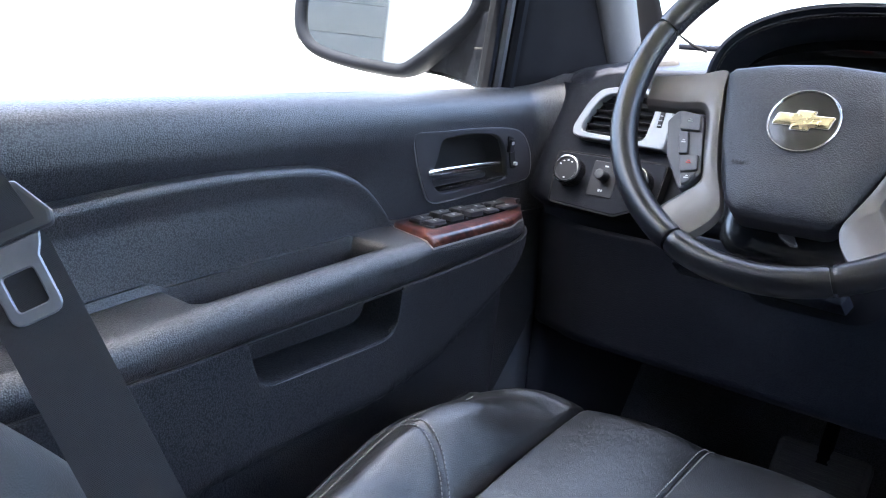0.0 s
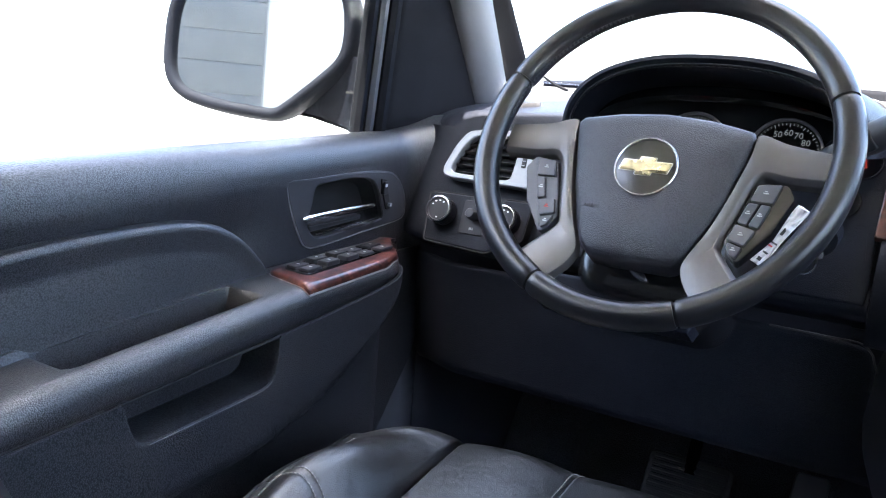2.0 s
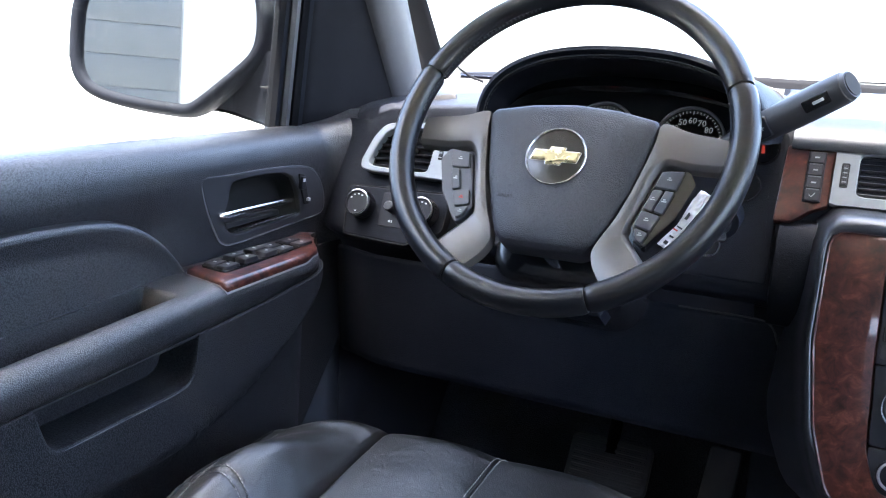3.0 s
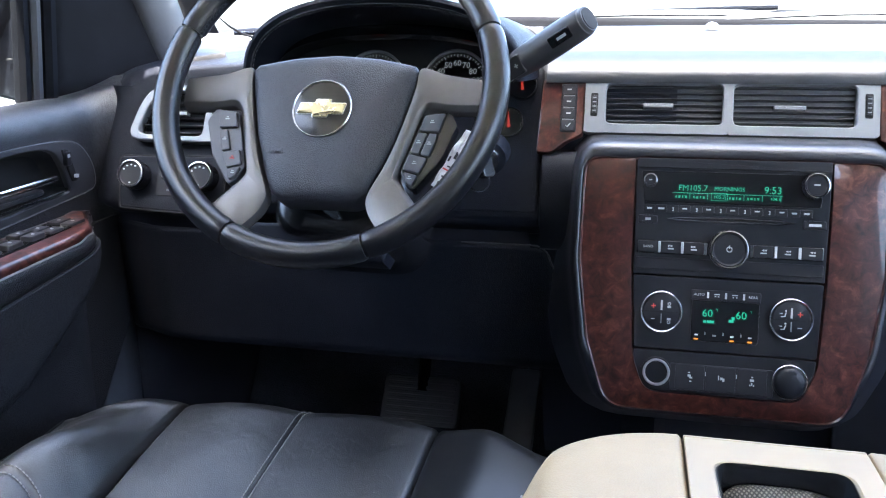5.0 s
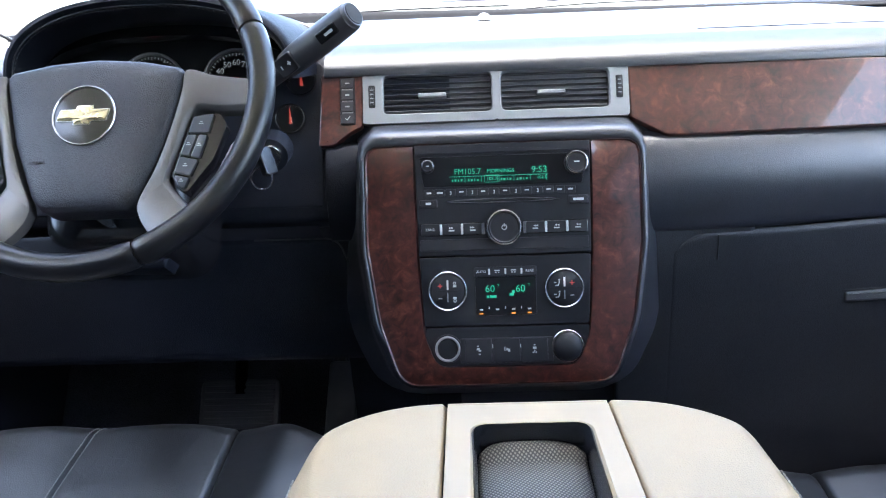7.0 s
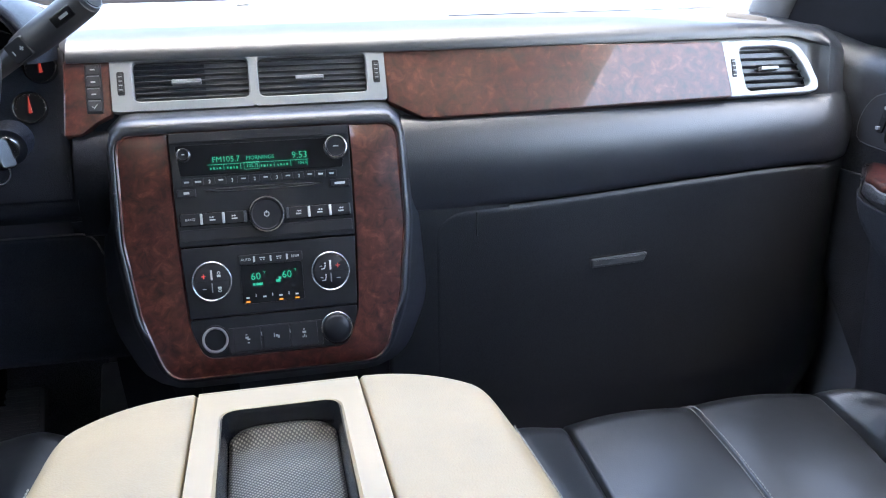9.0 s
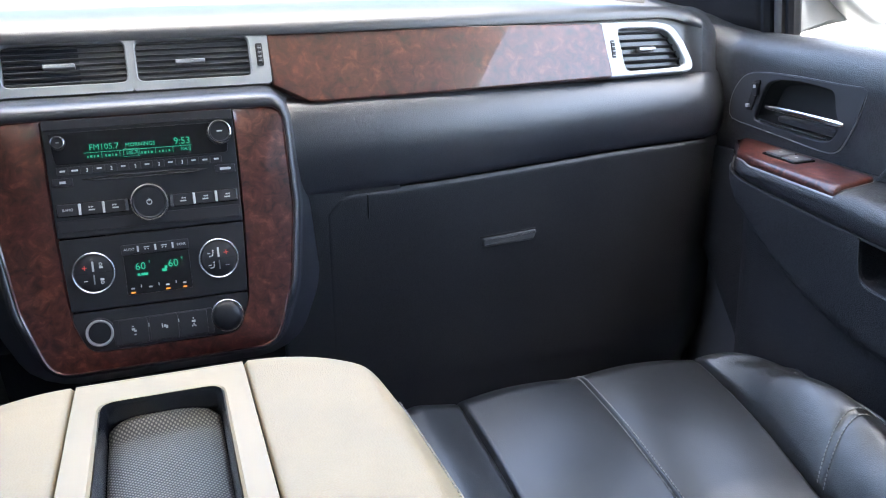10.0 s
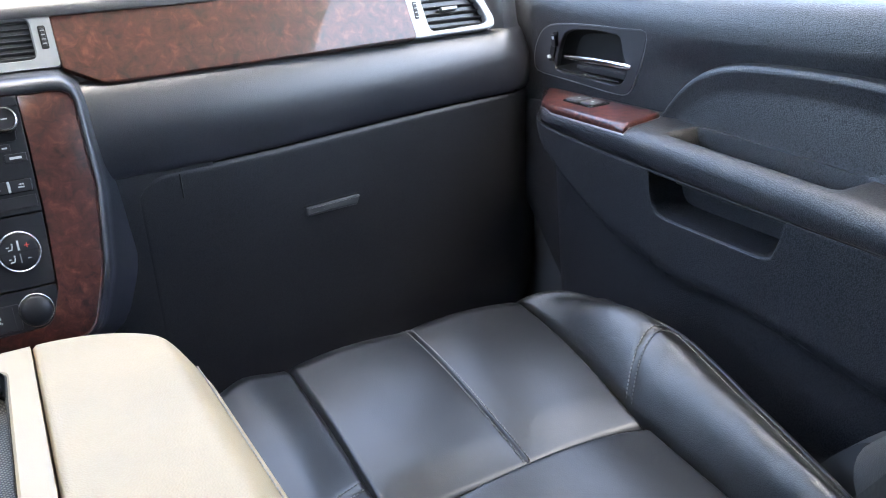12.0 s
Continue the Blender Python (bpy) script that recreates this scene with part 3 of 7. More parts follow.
part("filler_panel", sheet(lambda u, z: (-0.10 + (knee_edge(z) - 0.025 * smooth(0.44, 0.47, z) + 0.10) * (1 - u), 0.0715 + 0.10 * (0.586 - z), z), steps(0, 1, 12), steps(0.30, 0.600, 30)), BLACK_SHADED, dash, thick=0.004)
# Lighter tube draws the lit line along the cover's edge.
part("cover_edge", tube([(x, 0.0655 + 0.10 * (0.586 - z), z) for x, z in [(x, 0.5862) for x in steps(-0.30, -0.216, 8)] + [(-0.214 + 0.022 * math.sin(a), 0.5642 + 0.022 * math.cos(a)) for a in steps(0.1, 1.4, 8)] + [(knee_edge(z), z) for z in steps(0.555, 0.38, 20)]], 0.0011, 8), DARKTRIM, dash, "thin lighter line for the lit edge of the knee cover")

part("defroster_grille", sheet(lambda x, t: (x, 0.545 - 0.20 * (x / 0.84) ** 2 + 0.006 * t, 0.832 + (0.0185 - 0.020 * x) * t), steps(-0.66, 0.62, 40), steps(0, 1, 3)), SEAL, dash, "dark defroster edge at the foot of the windscreen", thick=0.003)
for sg in (-1, 1):
    slot = part("side_defroster", prism(soft([(-0.034, -0.004), (0.030, -0.006), (0.036, 0.000), (0.026, 0.006), (-0.030, 0.005)], 2), -0.004, 0.0030, 0.001), DARKTRIM, dash, "dark side defroster outlet", M=Matrix.Translation((sg * 0.708, 0.222, 0.7985)) @ Matrix.Rotation(radians(sg * 9), 4, "Y"))
    part("outlet_slot", prism(soft([(-0.026, -0.002), (0.022, -0.003), (0.027, 0.000), (0.020, 0.003), (-0.024, 0.0025)], 2), 0.0, 0.0034, 0), VOID, slot, M=Matrix.Translation((sg * 0.708, 0.222, 0.7985)) @ Matrix.Rotation(radians(sg * 9), 4, "Y"))
part("screen_edge", tube([(-0.767, 0.385, 0.858), (-0.752, 0.39, 0.844), (-0.735, 0.395, 0.833), (-0.712, 0.40, 0.8245)], [0.001, 0.0016, 0.0022, 0.0026], 8), SEAL, dash, "thin dark edge at the corner of the windscreen")
part("airbag_seam", tube([(x, 0.150 + 0.012 * smooth(0.25, 0.7, x), 0.8136 - 0.0003 * smooth(0.25, 0.7, x)) for x in steps(0.245, 0.60, 30)], 0.00045, 6), SEAL, dash)

# --- fascia strip ---
VENT = plane_at((0, 0.085, 0.73), 20)
strip_r = [(0.152, 0.052), (0.600, 0.043), (0.606, -0.0305), (0.25, -0.037), (0.195, -0.037), (0.173, -0.025), (0.153, -0.014)]
strip_l = [(-0.209, 0.050), (-0.159, 0.052), (-0.161, -0.014), (-0.178, -0.022), (-0.195, -0.036), (-0.213, -0.036)]
part("wood_strip", prism(rounded(strip_r, [0.004, 0.004, 0.004, 0.02, 0.02, 0.02, 0.004]), -0.012, 0.003, 0.002), WOOD, dash, "glossy burl wood strip", M=VENT)
part("wood_strip", prism(rounded(strip_l, [0.004, 0.004, 0.004, 0.02, 0.012, 0.002]), -0.012, 0.003, 0.002), WOOD, dash, "glossy burl wood strip", M=VENT)
pod = part("button_strip", prism(rrect(-0.187, -0.012, -0.169, 0.045, 0.002), 0.0, 0.0045, 0.001), PANEL, dash, M=VENT)
for k in range(4):
    y0 = -0.0105 + k * 0.0140
    bt = part("button", prism(rrect(-0.1855, y0, -0.1705, y0 + 0.0120, 0.001, 3), 0.004, 0.0062, 0.0008), BUTTON, pod, M=VENT)
    if k:
        bar(-0.178, y0 + 0.0060, 0.0050, 0.0014, VENT, PRINT, bt, z=0.0062)
        bar(-0.178, y0 - 0.0010, 0.0130, 0.0009, VENT, SILVER, pod, "divider", 0.0050)
    else:
        part("printed_mark", tube([(-0.1805, y0 + 0.0060, 0.0064), (-0.1785, y0 + 0.0040, 0.0064), (-0.1750, y0 + 0.0085, 0.0064)], 0.0005, 6), PRINT, bt, M=VENT)

bez_o = rounded([(-0.157, 0.053), (0.150, 0.053), (0.152, -0.012), (-0.160, -0.012)], 0.002)
vent_l = rrect(-0.136, -0.001, -0.008, 0.045, 0.007)
vent_r = rrect(0.003, -0.001, 0.1295, 0.045, 0.007)


def plate_two_holes(outer, a, b, w0, w1):
    """Flat bezel with two openings: two frames that meet half way."""
    xm = (max(p[0] for p in a) + min(p[0] for p in b)) / 2
    x0, x1 = min(p[0] for p in outer), max(p[0] for p in outer)
    y0, y1 = min(p[1] for p in outer), max(p[1] for p in outer)
    bm = frame_ring(rrect(x0, y0, xm, y1, 0.0005, 2), a, w0, w1, 0.0012, n=160, bo=0.00005)
    bm2 = frame_ring(rrect(xm, y0, x1, y1, 0.0005, 2), b, w0, w1, 0.0012, n=160, bo=0.00005)
    me = bpy.data.meshes.new("tmp")
    bm2.to_mesh(me)
    bm2.free()
    bm.from_mesh(me)
    bpy.data.meshes.remove(me)
    return bm


def air_vent(parent, o, M, slats, tab, recess=-0.03, mat=SLAT):
    """Dark box with tilted slats and a grip tab, set in an opening."""
    part("vent_box", loft([[(x, y, 0.001) for x, y in offset(o, 0.0006)], [(x, y, recess) for x, y in offset(o, -0.002)]], True, False, True), VOID, parent, M=M)
    y0, y1 = min(p[1] for p in o), max(p[1] for p in o)
    for k in range(slats):
        y = y0 + (k + 0.5) * (y1 - y0) / slats
        cross = []
        for j in range(len(o)):
            p, q = o[j - 1], o[j]
            if (p[1] - y) * (q[1] - y) < 0:
                cross.append(p[0] + (q[0] - p[0]) * (y - p[1]) / (q[1] - p[1]))
        if len(cross) < 2:
            continue
        xa, xb = min(cross) + 0.0008, max(cross) - 0.0008
        prof = [(-0.0012, -0.016), (0.0008, -0.016), (0.0030, -0.004), (0.0030, -0.0025), (0.0022, -0.0018), (0.0010, -0.0028)]
        part("slat", loft([[(xa, y + a - 0.001, b) for a, b in prof], [(xb, y + a - 0.001, b) for a, b in prof]], True, True, True), mat, parent, M=M)
    tx, ty, tw = tab
    part("grip_tab", prism(rrect(tx - tw / 2, ty - 0.0024, tx + tw / 2, ty + 0.0024, 0.001), -0.006, 0.0035, 0.001), SILVER, parent, M=M)


bezel = part("vent_bezel", plate_two_holes(bez_o, vent_l, vent_r, -0.012, 0.005), SILVER, dash, "satin silver bezel round twin vents", M=VENT)
air_vent(bezel, vent_l, VENT, 7, (-0.078, 0.021, 0.033))
air_vent(bezel, vent_r, VENT, 7, (0.062, 0.020, 0.033))


def thumbwheel(parent, x, y0, y1, M, w=0.008):
    part("wheel_slot", prism(rrect(x - w / 2, y0, x + w / 2, y1, 0.002), 0.003, 0.0056, 0.0004), VOID, parent, M=M)
    part("thumb_wheel", prism(rrect(x - w / 2 + 0.0014, y0 + 0.003, x + w / 2 - 0.0014, y1 - 0.003, 0.001), 0.004, 0.0072, 0.001), BUTTON, parent, M=M)
    for k in range(4):
        yy = y0 + 0.006 + k * (y1 - y0 - 0.012) / 3
        bar(x, yy, w * 0.5, 0.0012, M, SILVER, parent, "ridge", 0.0071)


thumbwheel(bezel, -0.149, 0.007, 0.034, VENT)
thumbwheel(bezel, 0.1410, 0.009, 0.036, VENT)

# --- end vents ---
def end_vent(sgn):
    M = plane_at((0, 0.095, 0.73), 20)
    def at(x, y):
        return (0.602 + (x - 0.602) * 0.960, y - 0.0015) if sgn > 0 else (-0.615 - (x - 0.602) * 0.926, y - 0.005)

    f = lambda pts: [at(x, y) for x, y in (pts if sgn > 0 else pts[::-1])]
    end = [(0.690, 0.0425), (0.716, 0.036), (0.731, 0.018), (0.740, -0.004), (0.744, -0.016), (0.741, -0.0265), (0.730, -0.030)]
    outer = [(0.602, 0.044), (0.660, 0.0435)] + [(keyed([(i, p[0]) for i, p in enumerate(end)], t), keyed([(i, p[1]) for i, p in enumerate(end)], t)) for t in steps(0, 6, 36)] + [(0.602, -0.032)]
    outer = f(outer[::-1])
    hole = [(0.680, 0.0345), (0.705, 0.029), (0.719, 0.013), (0.727, -0.004), (0.7305, -0.014), (0.728, -0.0205), (0.719, -0.0225)]
    inner = [(0.634, 0.0345), (0.629, 0.0320), (0.628, 0.027), (0.6325, -0.018), (0.6350, -0.0225), (0.640, -0.0245)][::-1]
    inner = f([(keyed([(i, p[0]) for i, p in enumerate(hole)], t), keyed([(i, p[1]) for i, p in enumerate(hole)], t)) for t in steps(0, 6, 36)][::-1] + inner[::-1])
    if area2(outer) < 0:
        outer = outer[::-1]
    if area2(inner) < 0:
        inner = inner[::-1]
    bz = part("end_vent_bezel", frame_ring(outer, inner, -0.02, 0.006, 0.0015, n=128), BRIGHT, dash, "bright silver bezel of the end vent", M=M)
    air_vent(bz, inner, M, 6, (*at(0.674, 0.006), 0.026))
    wx, wy = at(0.6165, -0.008)
    thumbwheel(bz, wx, wy, wy + 0.030, M, 0.009)
    return bz


end_vent(1)
end_vent(-1)

# --- centre stack surround ---
STACK = plane_at((-0.0005, 0, 0.61), 15) @ Matrix.Diagonal((0.978, 1, 1, 1))
wood_o = rounded([(-0.157, 0.094), (0.157, 0.094), (0.158, -0.02), (0.146, -0.105), (0.122, -0.176), (-0.122, -0.176), (-0.146, -0.105), (-0.158, -0.02)],
                 [0.018, 0.018, 0.1, 0.1, 0.03, 0.03, 0.1, 0.1], 7)
WC = (0, -0.03)
w96 = around(wood_o, WC, 144)
SURROUND = [(-0.001, -0.006), (0.0003, -0.001), (0.0018, 0.0006), (0.0042, 0.0010), (0.0070, -0.0004), (0.0098, -0.0042), (0.0122, -0.0105), (0.0142, -0.0200), (0.0165, -0.034), (0.022, -0.056), (0.044, -0.10), (0.048, -0.15)]


def flank(d, w):
    """One ring of the surround: it spreads sideways as it falls back, rises to a padded ledge above, and keeps low along the foot."""
    wide = 0.80 + 0.30 * smooth(0.010, 0.040, d)
    out = []
    for (px, py), (x, y) in zip(w96, offset(w96, d)):
        foot = smooth(-0.11, -0.165, py)
        head = smooth(0.070, 0.093, py)
        out.append((px + (x - px) * wide, py + (y - py) * (1 - 0.35 * foot + 0.55 * head), w - 0.016 * foot * smooth(0.0, 0.004, d)))
    return out


part("stack_surround", loft([flank(d, w) for d, w in SURROUND]), DASH, dash, "padded black surround of the centre stack", M=STACK, angle=60)
panel_o = rounded([(-0.101, 0.0945), (0.101, 0.0945), (0.0985, -0.03), (0.094, -0.115), (0.080, -0.155), (-0.080, -0.155), (-0.094, -0.115), (-0.0985, -0.03)],
                  [0.001, 0.001, 0.01, 0.01, 0.02, 0.02, 0.01, 0.01], 5)
pn = around(panel_o, WC, 144)


def crown(k, w, d=0.0):
    return [(a[0] + (b[0] - a[0]) * k, a[1] + (b[1] - a[1]) * k, w) for a, b in zip(offset(w96, d), pn)]


# gently domed, so that it mirrors little at a time
part("wood_frame", loft([crown(0, -0.03), crown(0, -0.001), crown(0, 0.0008, -0.0008)] + [crown(0.03 + 0.94 * k, 0.0045 - 0.0025 * (1 - k) - 0.0030 * (1 - k) ** 2, -0.001) for k in steps(0, 1, 10)] + [crown(1, 0.0015), crown(1, -0.02)]), WOOD, dash, "glossy burl wood frame round radio and climate panel", M=STACK)

# --- glovebox ---
def glove_y(x, z):
    zs = seam_z(x)
    return 0.0625 + end_round(x) + (zs - z) * 0.075 + 0.9 * max(0, 0.30 - z) ** 1.4


gxs, gzs = [0.0, 0.003, 0.006, 0.010] + steps(0.015, 1.0, 60), steps(0.0, 0.96, 24) + [0.975, 0.985, 0.99, 0.995, 1.0]
grid_rows = []
for k in gzs:
    row = []
    for h in gxs:
        x = 0.200 + 0.640 * h
        top = seam_z(x) - 0.0015 - 0.042 * (1 - math.sqrt(max(0.0, 1 - max(0.0, (0.242 - x) / 0.042) ** 2)))
        z = 0.19 + (top - 0.19) * k
        edge = max(math.exp(-((1 - k) * (top - 0.19) / 0.0035) ** 2), math.exp(-(h * 0.640 / 0.0035) ** 2))
        row.append((x, glove_y(x, z) + 0.0035 * edge, z))
    grid_rows.append(row)
glove = part("glovebox_door", loft(grid_rows, False), GLOVE_SHADED, dash, "flat black glovebox door", thick=0.012)
part("door_gap", tube([(0.257, glove_y(0.257, z) - 0.0006, z) for z in steps(seam_z(0.257) - 0.006, 0.545, 8)], 0.0012, 6), VOID, glove)
part("filler_panel", sheet(lambda x, z: (x, glove_y(x, min(z, 0.56)) + 0.0045, z), steps(0.140, 0.300, 24), steps(0.19, 0.600, 30)), GLOVE_SHADED, dash, "plain black panel beside the centre stack", thick=0.004)
GH = plane_at((0.455, glove_y(0.455, 0.492) - 0.001, 0.492), 4, 2)
# Grey bar and black sliver put the latch's lit edge and shade into colour.
latch = part("glovebox_latch", prism(rounded([(-0.040, -0.0075), (0.036, -0.0055), (0.042, 0.006), (0.038, 0.0085), (-0.040, 0.0050)], 0.003, 4), -0.004, 0.0028, 0.0025), LATCH, glove, "pull latch, coloured grey for its lit edge", M=GH)
part("latch_shadow", prism(rounded([(-0.043, 0.0050), (0.040, 0.0085), (0.041, 0.0105), (-0.043, 0.0075)], 0.001, 3), -0.002, 0.0008, 0.0004), VOID, latch, M=GH)

# --- instrument hood and cluster ---

def arch(w, top, foot, n=40):
    """Rounded arch outline from the left foot over the top to the right foot."""
    pts = []
    for i in range(n + 1):
        a = math.pi * (1 - i / n)
        c, s = math.cos(a), math.sin(a)
        pts.append((HX + w * math.copysign(abs(c) ** 0.85, c), foot + (top - foot) * abs(s) ** 0.80))
    return pts


cluster = thing("instrument_cluster", (HX, 0.15, 0.70), "black hooded instrument cluster with round dials", "instrument cluster")
FOOT = 0.778
hood_rings = [(0.170, 0.156, 0.836), (0.10, 0.158, 0.848), (0.065, 0.159, 0.860), (0.053, 0.160, 0.865), (0.048, 0.164, 0.870), (0.050, 0.168, 0.8742),
              (0.062, 0.171, 0.8748), (0.10, 0.177, 0.873), (0.17, 0.190, 0.866), (0.26, 0.208, 0.853), (0.36, 0.220, 0.838), (0.48, 0.23, 0.815)]
part("hood", loft([[(x, y, z) for x, z in arch(w, t, FOOT)] for y, w, t in hood_rings], False), BLACK_SHADED, cluster, "domed black instrument hood", angle=60)
part("hood_seam", tube([(x, 0.0530, z - 0.0006) for x, z in arch(0.1598, 0.8646, FOOT)], 0.0009, 6), DARKTRIM, cluster)
part("hood_stitching", stitches([(x, 0.0560, z - 0.0012) for x, z in arch(0.1585, 0.8625, FOOT, 120)], 0.0060, 0.0036, 0.0005), THREAD, cluster)
CL = plane_at((HX, 0.145, 0.75), 18)
part("cluster_face", prism(rrect(-0.175, -0.09, 0.175, 0.095, 0.03), -0.01, 0.0, 0.001), PANEL, cluster, M=CL)
part("inner_shade", loft([[(x, y, z) for x, z in arch(w, t, FOOT)] for y, w, t in ((0.128, 0.157, 0.842), (0.112, 0.155, 0.830), (0.120, 0.153, 0.825), (0.150, 0.151, 0.822))], False), GLOSS, cluster)


def dial(x, y, r, M, parent, numbers, needle, a0=225, a1=-45, ticks=41):
    d = part("dial", lathe([(r, 0.0), (r, 0.003), (r * 0.97, 0.004), (0.001, 0.004)], 48), LENS, parent, M=M @ Matrix.Translation((x, y, 0)))
    part("dial_ring", frame_ring(circle(0, 0, r * 1.06, 48), circle(0, 0, r * 0.98, 48), 0.0, 0.009, 0.001, n=64), EDGE if r > 0.03 else GLOSS, d, M=M @ Matrix.Translation((x, y, 0)))
    bm = bmesh.new()
    for k in range(ticks):
        a = radians(a0 + (a1 - a0) * k / (ticks - 1))
        L = 0.10 if k % 4 == 0 else 0.06
        c, s = math.cos(a), math.sin(a)
        r0, r1, h = r * (0.93 - L), r * 0.93, r * 0.012
        prism([(x + c * r0 + s * h, y + s * r0 - c * h), (x + c * r1 + s * h, y + s * r1 - c * h), (x + c * r1 - s * h, y + s * r1 + c * h), (x + c * r0 - s * h, y + s * r0 + c * h)], 0.004, 0.0045, 0, bm)
    part("tick_marks", bm, DIALPRINT, d, M=M)
    for t, frac in numbers:
        a = radians(a0 + (a1 - a0) * frac)
        lettering(t, r * 0.26, M @ Matrix.Translation((x + math.cos(a) * r * 0.63, y + math.sin(a) * r * 0.63, 0.0044)), DIALPRINT, d)
    a = radians(needle)
    c, s = math.cos(a), math.sin(a)
    part("needle", prism([(x - s * 0.002 - c * 0.006, y + c * 0.002 - s * 0.006), (x + s * 0.002 - c * 0.006, y - c * 0.002 - s * 0.006), (x + c * r * 0.8, y + s * r * 0.8)], 0.0055, 0.0065, 0), REDGLOW, d, M=M)
    return d


dial(-0.034, 0.019, 0.040, CL, cluster, [(str(k), k / 6) for k in range(7)], 235)
dial(0.073, 0.020, 0.040, CL, cluster, [(str(10 * k), k / 12) for k in range(13)], 254, 254, -74, ticks=49)
GP = plane_at((HX, 0.094, 0.72), 20)
part("gauge_panel", prism(rounded([(-0.176, -0.10), (0.187, -0.10), (0.187, 0.072), (0.170, 0.088), (0.125, 0.080), (0.110, 0.058), (-0.160, 0.058), (-0.176, 0.050)], [0.01, 0.004, 0.01, 0.01, 0.02, 0.02, 0.01, 0.01]), -0.02, 0.0, 0.003), BLACK_SHADED, cluster, "black panel behind the wheel", M=GP)
for gx, gz in ((0.162, 0.0527), (0.1485, 0.0072)):
    dial(gx, gz, 0.017, GP, cluster, [], 95, 180, 0, 9)

# ---- radio and climate panel in the centre stack ----
radio = thing("car_radio", (0, 0.01, 0.58), "black car radio with lit green display and round knobs", "radio")
r_o = rounded([(-0.1000, 0.0935), (0.1000, 0.0935), (0.0978, -0.031), (-0.0978, -0.031)], 0.0025)
part("faceplate", prism(r_o, -0.02, 0.003, 0.001), PANEL, radio, M=STACK)
part("cap_strip", prism(rrect(-0.0992, 0.0825, 0.0992, 0.0928, 0.001), 0.002, 0.005, 0.0008), BUTTON, radio, M=STACK)
part("display_window", prism(rounded([(-0.094, 0.0795), (0.094, 0.0795), (0.090, 0.046), (-0.090, 0.046)], 0.003), 0.002, 0.0042, 0.0006), LENS, radio, M=STACK)


def knob(name, x, y, r, h, M, parent, ring=True, face=BUTTON, rib=True):
    T = M @ Matrix.Translation((x, y, 0))
    k = part(name, lathe([(r * 1.04, 0.002), (r * 1.02, h * 0.5), (r, h * 0.9), (r * 0.95, h), (r * 0.86, h + 0.0004), (r * 0.80, h - 0.0008), (r * 0.2, h - 0.0010), (0.0005, h - 0.0010)], 40), face, parent, M=T)
    if ring:
        part("chrome_ring", loft([[(rr * math.cos(2 * math.pi * i / 48), rr * math.sin(2 * math.pi * i / 48), hh) for i in range(48)] for rr, hh in
             ((r * 1.0, h * 0.80), (r * 1.03, h * 0.93), (r * 1.0, h * 1.05), (r * 0.93, h * 1.07), (r * 0.88, h * 0.95))]), RING, k, "chrome ring", M=T)
    if rib:
        bm = bmesh.new()
        for i in range(24):
            a = 2 * math.pi * i / 24
            b = box(0.0012, 0.0012, h * 0.5, 0.0003)
            b.transform(Matrix.Translation((r * 1.03 * math.cos(a), r * 1.03 * math.sin(a), h * 0.45)))
            me = bpy.data.meshes.new("tmp")
            b.to_mesh(me)
            b.free()
            bm.from_mesh(me)
            bpy.data.meshes.remove(me)
        part("grip_ribs", bm, face, k, M=T)
    return k


k1 = knob("tone_knob", -0.0845, 0.0690, 0.0068, 0.012, STACK, radio)
k2 = knob("tune_knob", 0.0830, 0.0680, 0.0125, 0.016, STACK, radio)
k3 = knob("power_knob", 0.0, -0.001, 0.0195, 0.014, STACK, radio)
bar(0.083, 0.0685, 0.006, 0.0012, STACK, PRINT, k2, z=0.0152)
bar(-0.0845, 0.069, 0.003, 0.001, STACK, PRINT, k1, z=0.0112)
part("power_mark", frame_ring(circle(0, -0.001, 0.0030, 20), circle(0, -0.001, 0.0022, 20), 0.013, 0.0135, 0, n=32), PRINT, k3, M=STACK)
bar(0, 0.0015, 0.0008, 0.0034, STACK, PRINT, k3, z=0.0132)
lettering("FM105.7", 0.0088, STACK @ Matrix.Translation((-0.0395, 0.0620, 0.0046)), GREEN, radio)
lettering("MORNINGS", 0.0060, STACK @ Matrix.Translation((-0.002, 0.0620, 0.0046)), GREEN, radio)
lettering("9:53", 0.0105, STACK @ Matrix.Translation((0.0420, 0.0620, 0.0046)), GREEN, radio)
# preset row of the display: what is too small to read becomes plain bars
part("display_line", prism([(-0.0605, 0.0571), (0.052, 0.0571), (0.052, 0.0566), (-0.0605, 0.0566)][::-1], 0.0043, 0.0047, 0), GREEN, radio, M=STACK)
part("display_tab", frame_ring(rrect(-0.0205, 0.0496, -0.0035, 0.0578, 0.001), rrect(-0.0201, 0.0500, -0.0039, 0.0574, 0.0008), 0.0043, 0.0047, 0), GREEN, radio, M=STACK)
lettering("105.7", 0.0054, STACK @ Matrix.Translation((-0.0120, 0.0535, 0.0046)), GREEN, radio)
lettering("104.1", 0.0048, STACK @ Matrix.Translation((0.0445, 0.0532, 0.0046)), GREEN, radio)
for k in (0, 1, 3, 4):
    x = -0.0515 + k * 0.0185
    for j, wj in enumerate((0.0014, 0.0022, 0.0010, 0.0018)):
        bar(x - 0.0052 + j * 0.0034, 0.0525 + 0.0003 * ((j + k) % 2), wj, 0.0024, STACK, GREEN, radio, "preset_bar", 0.0043)
for k in range(6):
    bar(-0.0515 + k * 0.0185 + 0.0090, 0.0535, 0.0005, 0.0060, STACK, GREEN, radio, "preset_divider", 0.0043)
